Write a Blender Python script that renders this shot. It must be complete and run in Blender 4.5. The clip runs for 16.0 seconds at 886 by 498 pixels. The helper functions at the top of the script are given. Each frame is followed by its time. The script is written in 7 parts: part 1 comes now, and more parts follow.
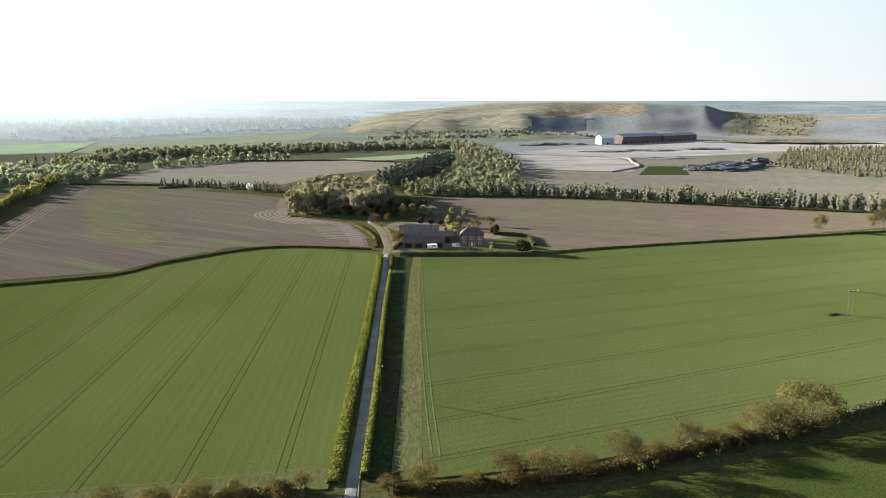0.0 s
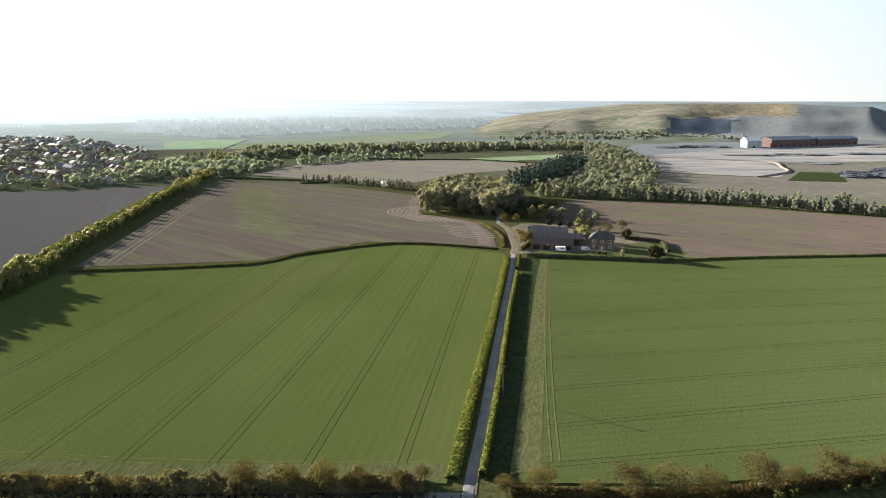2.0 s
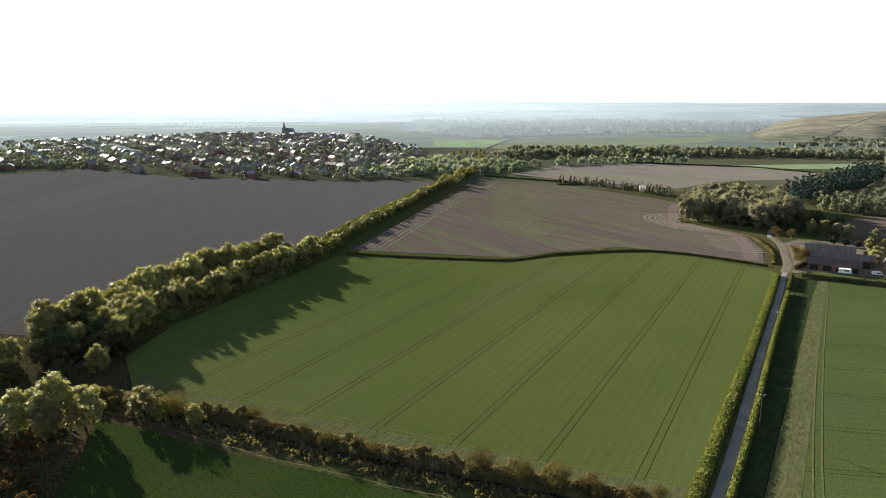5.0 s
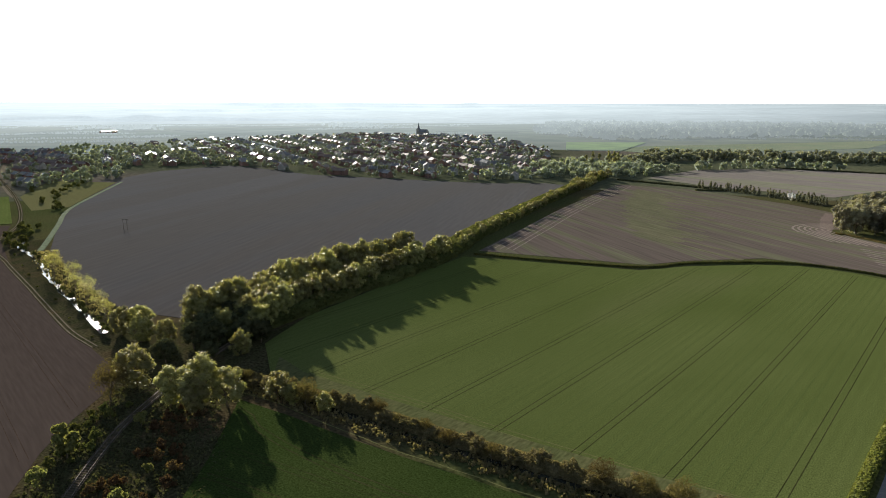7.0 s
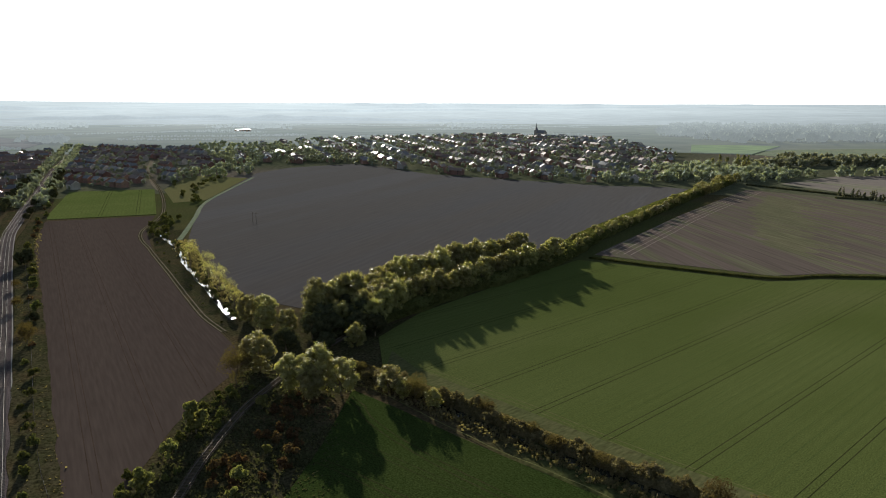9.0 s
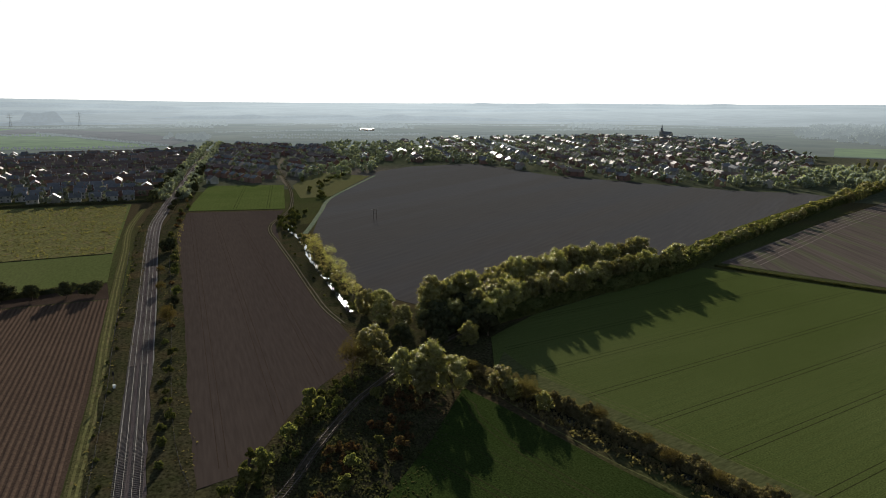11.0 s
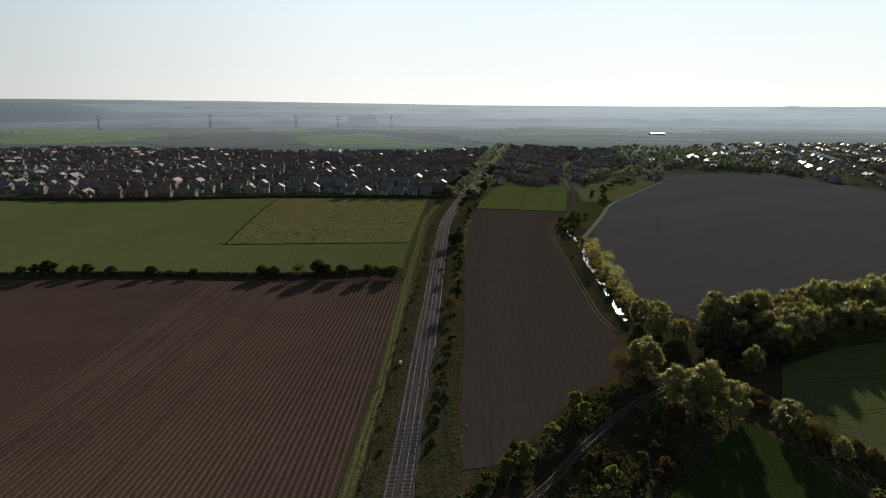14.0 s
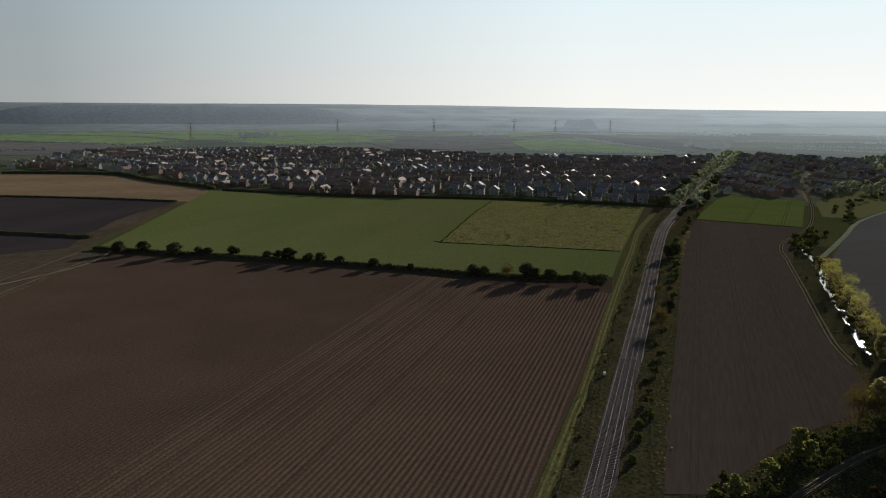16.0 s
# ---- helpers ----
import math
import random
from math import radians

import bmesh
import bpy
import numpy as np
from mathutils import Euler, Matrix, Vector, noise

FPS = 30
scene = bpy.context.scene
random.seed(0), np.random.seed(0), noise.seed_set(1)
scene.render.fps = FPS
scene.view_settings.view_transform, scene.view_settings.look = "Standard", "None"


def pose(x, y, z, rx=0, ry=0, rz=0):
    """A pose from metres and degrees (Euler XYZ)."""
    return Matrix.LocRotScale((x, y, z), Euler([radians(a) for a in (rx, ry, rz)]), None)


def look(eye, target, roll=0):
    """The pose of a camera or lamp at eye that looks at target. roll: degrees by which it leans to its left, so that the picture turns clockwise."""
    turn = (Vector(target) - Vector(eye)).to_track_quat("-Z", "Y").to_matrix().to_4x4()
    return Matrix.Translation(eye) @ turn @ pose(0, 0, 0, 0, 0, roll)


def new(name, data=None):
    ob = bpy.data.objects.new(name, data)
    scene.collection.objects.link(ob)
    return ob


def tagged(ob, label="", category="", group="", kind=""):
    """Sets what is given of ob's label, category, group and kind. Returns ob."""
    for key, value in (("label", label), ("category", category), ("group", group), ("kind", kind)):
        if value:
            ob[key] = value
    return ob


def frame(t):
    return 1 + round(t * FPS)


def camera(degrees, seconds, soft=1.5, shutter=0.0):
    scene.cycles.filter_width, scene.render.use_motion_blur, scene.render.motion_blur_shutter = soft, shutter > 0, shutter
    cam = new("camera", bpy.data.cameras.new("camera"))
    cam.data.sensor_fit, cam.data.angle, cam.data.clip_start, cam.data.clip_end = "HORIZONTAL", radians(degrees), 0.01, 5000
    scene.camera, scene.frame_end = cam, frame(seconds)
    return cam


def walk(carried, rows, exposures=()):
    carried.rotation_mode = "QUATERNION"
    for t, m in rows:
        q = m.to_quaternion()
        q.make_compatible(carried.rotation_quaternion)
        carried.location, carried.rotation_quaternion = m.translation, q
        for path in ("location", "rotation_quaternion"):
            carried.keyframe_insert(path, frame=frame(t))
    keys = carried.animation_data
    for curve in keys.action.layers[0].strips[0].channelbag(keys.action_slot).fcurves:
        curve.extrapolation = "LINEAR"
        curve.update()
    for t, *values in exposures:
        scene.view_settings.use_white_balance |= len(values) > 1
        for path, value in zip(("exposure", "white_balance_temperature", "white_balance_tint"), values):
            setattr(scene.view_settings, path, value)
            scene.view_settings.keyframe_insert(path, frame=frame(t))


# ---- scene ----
cam = camera(64.9, 16.0, soft=1.0)
PATH = [
    (0, pose(0, 0, 78, 77.92, -0.02, -0.00)),
    (0.5, pose(0, 0, 78, 77.93, -0.12, 2.25)),
    (1, pose(0, 0, 78, 77.93, -0.07, 4.86)),
    (1.5, pose(0, 0, 78, 77.93, -0.13, 7.62)),
    (2, pose(0, 0, 78, 77.93, -0.08, 10.70)),
    (2.5, pose(0, 0, 78, 77.92, -0.09, 14.07)),
    (3, pose(0, 0, 78, 77.93, -0.12, 17.62)),
    (3.5, pose(0, 0, 78, 77.94, -0.11, 21.36)),
    (4, pose(0, 0, 78, 77.97, -0.12, 24.99)),
    (4.5, pose(0, 0, 78, 77.99, -0.15, 28.47)),
    (7, pose(0, 0, 78, 78.12, -0.12, 42.30)),
    (7.5, pose(0, 0, 78, 78.14, -0.15, 44.84)),
    (8, pose(0, 0, 78, 78.13, -0.12, 46.83)),
    (8.5, pose(0, 0, 78, 78.14, -0.14, 49.47)),
    (11, pose(0, 0, 78, 78.13, -0.19, 61.51)),
    (11.5, pose(0, 0, 78, 78.17, -0.16, 65.52)),
    (12, pose(0, 0, 78, 78.20, -0.18, 69.30)),
    (12.5, pose(0, 0, 78, 78.24, -0.13, 72.87)),
    (13, pose(0, 0, 78, 78.26, -0.10, 76.70)),
    (13.5, pose(0, 0, 78, 78.30, -0.15, 80.57)),
    (14, pose(0, 0, 78, 78.36, -0.10, 84.52)),
    (14.5, pose(0, 0, 78, 78.43, -0.07, 88.48)),
    (15, pose(0, 0, 78, 78.50, -0.13, 92.70)),
    (15.5, pose(0, 0, 78, 78.55, -0.17, 97.23)),
    (16, pose(0, 0, 78, 78.67, -0.15, 101.99)),
]
EXPOSURES = [(0.0, 2.7), (3.5, 2.53), (7.0, 2.08), (11.0, 1.4), (13.5, 1.06), (16.0, 0.93)]
walk(cam, PATH, EXPOSURES)

# world and sun
SUN_YAW, SUN_UP = 68.3, 12.7
world = bpy.data.worlds.new("sky")
scene.world = world
world.use_nodes = True
wn = world.node_tree
sky = wn.nodes.new("ShaderNodeTexSky")
sky.sky_type = "NISHITA"
sky.sun_disc = False
sky.sun_elevation, sky.sun_rotation = radians(SUN_UP), radians(-SUN_YAW)
sky.altitude, sky.air_density, sky.dust_density, sky.ozone_density = 100, 1.0, 0.35, 1.2
pale = wn.nodes.new("ShaderNodeHueSaturation")
pale.inputs["Saturation"].default_value = 0.35
wn.links.new(sky.outputs[0], pale.inputs["Color"])
cool = wn.nodes.new("ShaderNodeMix")
cool.data_type, cool.blend_type = "RGBA", "MULTIPLY"
cool.inputs[0].default_value, cool.inputs[7].default_value = 1.0, (0.56, 0.66, 0.78, 1)
wn.links.new(pale.outputs[0], cool.inputs[6])
# pale haze that thickens towards the horizon all round
tcw = wn.nodes.new("ShaderNodeTexCoord")
split = wn.nodes.new("ShaderNodeSeparateXYZ")
wn.links.new(tcw.outputs["Generated"], split.inputs[0])
low = wn.nodes.new("ShaderNodeMapRange")
low.inputs[1].default_value, low.inputs[2].default_value = 0.14, 0.3
low.inputs[3].default_value, low.inputs[4].default_value = 0.97, 0.0
wn.links.new(split.outputs[2], low.inputs[0])
haze = wn.nodes.new("ShaderNodeMix")
haze.data_type, haze.blend_type = "RGBA", "MIX"
veil = wn.nodes.new("ShaderNodeVectorMath")
veil.operation = "DOT_PRODUCT"
veil.inputs[1].default_value = (-math.sin(radians(SUN_YAW - 4)), math.cos(radians(SUN_YAW - 4)), 0.1)
wn.links.new(tcw.outputs["Generated"], veil.inputs[0])
tone = wn.nodes.new("ShaderNodeValToRGB")
tone.color_ramp.interpolation = "LINEAR"
el = tone.color_ramp.elements
el[0].position, el[0].color = 0.4, (0.2, 0.222, 0.237, 1)
# unseen sky behind the camera, brightened to fill camera-facing sides
back = el.new(0.0)
back.color = (0.31, 0.33, 0.34, 1)
el[-1].position, el[-1].color = 0.95, (0.78, 0.8, 0.8, 1)
mid = el.new(0.7)
mid.color = (0.315, 0.342, 0.356, 1)
quarter = el.new(0.56)
quarter.color = (0.245, 0.262, 0.272, 1)
half = wn.nodes.new("ShaderNodeMapRange")
half.inputs[1].default_value, half.inputs[2].default_value = -1.0, 1.0
wn.links.new(veil.outputs["Value"], half.inputs[0])
wn.links.new(half.outputs[0], tone.inputs[0])
gain = wn.nodes.new("ShaderNodeVectorMath")
gain.operation = "SCALE"
gain.inputs["Scale"].default_value = 12.2
wn.links.new(tone.outputs[0], gain.inputs[0])
climb = wn.nodes.new("ShaderNodeMapRange")
climb.inputs[1].default_value, climb.inputs[2].default_value = 0.0, 0.16
wn.links.new(split.outputs[2], climb.inputs[0])
blue = wn.nodes.new("ShaderNodeMix")
blue.data_type = "RGBA"
blue.inputs[6].default_value, blue.inputs[7].default_value = (1.04, 1.0, 0.95, 1), (0.86, 0.98, 1.03, 1)
wn.links.new(climb.outputs[0], blue.inputs[0])
air = wn.nodes.new("ShaderNodeVectorMath")
air.operation = "MULTIPLY"
wn.links.new(gain.outputs[0], air.inputs[0])
wn.links.new(blue.outputs[2], air.inputs[1])
wn.links.new(air.outputs[0], haze.inputs[7])
wn.links.new(low.outputs[0], haze.inputs[0])
wn.links.new(cool.outputs[2], haze.inputs[6])
wn.links.new(haze.outputs[2], wn.nodes["Background"].inputs[0])
wn.nodes["Background"].inputs[1].default_value = 0.05
sun_data = bpy.data.lights.new("sun", "SUN")
sun_data.energy, sun_data.angle, sun_data.color = 5.0, radians(0.6), (1.0, 0.93, 0.8)
sun = new("sun", sun_data)
sun.matrix_world = look((-math.sin(radians(SUN_YAW)) * 100, math.cos(radians(SUN_YAW)) * 100, math.tan(radians(SUN_UP)) * 100), (0, 0, 0))


# ---- materials ----
def surface(name, a, b, big=0.05, small=2.0, rough=0.9, bump=0.3, sheen=0.0, sheen_tint=(1, 1, 1), c=None, c_at=0.6, stretch=(1, 1), heading=0.0, rows=None,
            grain=0.35, translucent=0.0, rand=0.0, metal=0.0, spec=0.0, depth=0.1, island=0.0, c_scale=0.37):
    """Ground, leaf, wall or roof: two colours mixed by coarse and fine noise, with relief."""
    m = bpy.data.materials.new(name)
    m.use_nodes = True
    nt, ns = m.node_tree, m.node_tree.nodes
    p = ns["Principled BSDF"]
    tc = ns.new("ShaderNodeTexCoord")
    mp = ns.new("ShaderNodeMapping")
    mp.inputs["Scale"].default_value = (stretch[0], stretch[1], 1)
    aim = ns.new("ShaderNodeMapping")
    aim.inputs["Rotation"].default_value[2] = radians(-heading)
    nt.links.new(tc.outputs["Object"], aim.inputs["Vector"])
    nt.links.new(aim.outputs[0], mp.inputs["Vector"])

    def noise_of(scale, detail, src):
        n = ns.new("ShaderNodeTexNoise")
        n.inputs["Scale"].default_value, n.inputs["Detail"].default_value = scale, detail
        nt.links.new(src, n.inputs["Vector"])
        return n.outputs["Fac"]

    def ramp_of(src, lo, hi):
        r = ns.new("ShaderNodeMapRange")
        r.inputs[1].default_value, r.inputs[2].default_value = lo, hi
        nt.links.new(src, r.inputs[0])
        return r.outputs[0]

    def mix_of(f, x, y, mode="MIX"):
        k = ns.new("ShaderNodeMix")
        k.data_type, k.blend_type = "RGBA", mode
        for s, v in ((k.inputs[0], f), (k.inputs[6], x), (k.inputs[7], y)):
            if isinstance(v, (int, float)):
                s.default_value = v
            elif isinstance(v, tuple):
                s.default_value = (*v, 1)
            else:
                nt.links.new(v, s)
        return k.outputs[2]

    coarse = ramp_of(noise_of(big, 4, mp.outputs[0]), 0.35, 0.65)
    fine = noise_of(small, 5, mp.outputs[0])
    col = mix_of(coarse, a, b)
    if c:
        col = mix_of(ramp_of(noise_of(big * c_scale, 3, mp.outputs[0]), c_at - 0.06, c_at + 0.06), col, c)
    if grain:
        g = mix_of(ramp_of(fine, 0.3, 0.7), (1 - grain,) * 3, (1 + grain,) * 3)
        col = mix_of(1.0, col, g, "MULTIPLY")
    if rows:
        wave = ns.new("ShaderNodeTexWave")
        wave.bands_direction = "Y"
        for key, v in (("Scale", 0.314 / rows[0]), ("Distortion", 0.35), ("Detail", 2.0), ("Detail Scale", 0.4)):
            wave.inputs[key].default_value = v
        nt.links.new(aim.outputs[0], wave.inputs["Vector"])
        patchy = ramp_of(noise_of(0.03, 3, aim.outputs[0]), 0.3, 0.7)
        lit = mix_of(wave.outputs["Fac"], (1 - rows[1],) * 3, (1 + rows[1],) * 3)
        col = mix_of(1.0, col, mix_of(patchy, (1.0, 1.0, 1.0), lit), "MULTIPLY")
    if rand:
        info = ns.new("ShaderNodeObjectInfo")
        hsv = ns.new("ShaderNodeHueSaturation")
        for i, lo, hi in ((0, 0.5 - rand * 0.05, 0.5 + rand * 0.05), (2, 1 - rand, 1 + rand * 0.7)):
            r = ns.new("ShaderNodeMapRange")
            r.inputs[3].default_value, r.inputs[4].default_value = lo, hi
            nt.links.new(info.outputs["Random"], r.inputs[0])
            nt.links.new(r.outputs[0], hsv.inputs[i])
        nt.links.new(col, hsv.inputs[4])
        col = hsv.outputs[0]
    if island:
        geo = ns.new("ShaderNodeNewGeometry")
        r = ns.new("ShaderNodeMapRange")
        r.inputs[3].default_value, r.inputs[4].default_value = 1 - island, 1 + island
        nt.links.new(geo.outputs["Random Per Island"], r.inputs[0])
        hsv = ns.new("ShaderNodeHueSaturation")
        nt.links.new(r.outputs[0], hsv.inputs[2])
        nt.links.new(col, hsv.inputs[4])
        col = hsv.outputs[0]
    nt.links.new(col, p.inputs["Base Color"])
    p.inputs["Roughness"].default_value, p.inputs["Metallic"].default_value = rough, metal
    p.inputs["Specular IOR Level"].default_value = spec
    p.inputs["Diffuse Roughness"].default_value = 0.5 if rough > 0.75 else 0.0
    p.inputs["Sheen Weight"].default_value, p.inputs["Sheen Roughness"].default_value = sheen * 0.1, 0.5
    p.inputs["Sheen Tint"].default_value = (*sheen_tint, 1)
    if bump:
        bn = ns.new("ShaderNodeBump")
        bn.inputs["Strength"].default_value, bn.inputs["Distance"].default_value = bump, depth
        nt.links.new(fine, bn.inputs["Height"])
        nt.links.new(bn.outputs[0], p.inputs["Normal"])
    if translucent:
        tr = ns.new("ShaderNodeBsdfTranslucent")
        warm = mix_of(1.0, col, (1.12, 1.12, 0.6), "MULTIPLY")
        nt.links.new(warm, tr.inputs[0])
        ms = ns.new("ShaderNodeMixShader")
        ms.inputs[0].default_value = translucent
        nt.links.new(p.outputs[0], ms.inputs[1])
        nt.links.new(tr.outputs[0], ms.inputs[2])
        nt.links.new(ms.outputs[0], ns["Material Output"].inputs[0])
    return m


# bluish sheen tint that imitates haze on distant land, leaves and houses
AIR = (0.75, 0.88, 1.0)
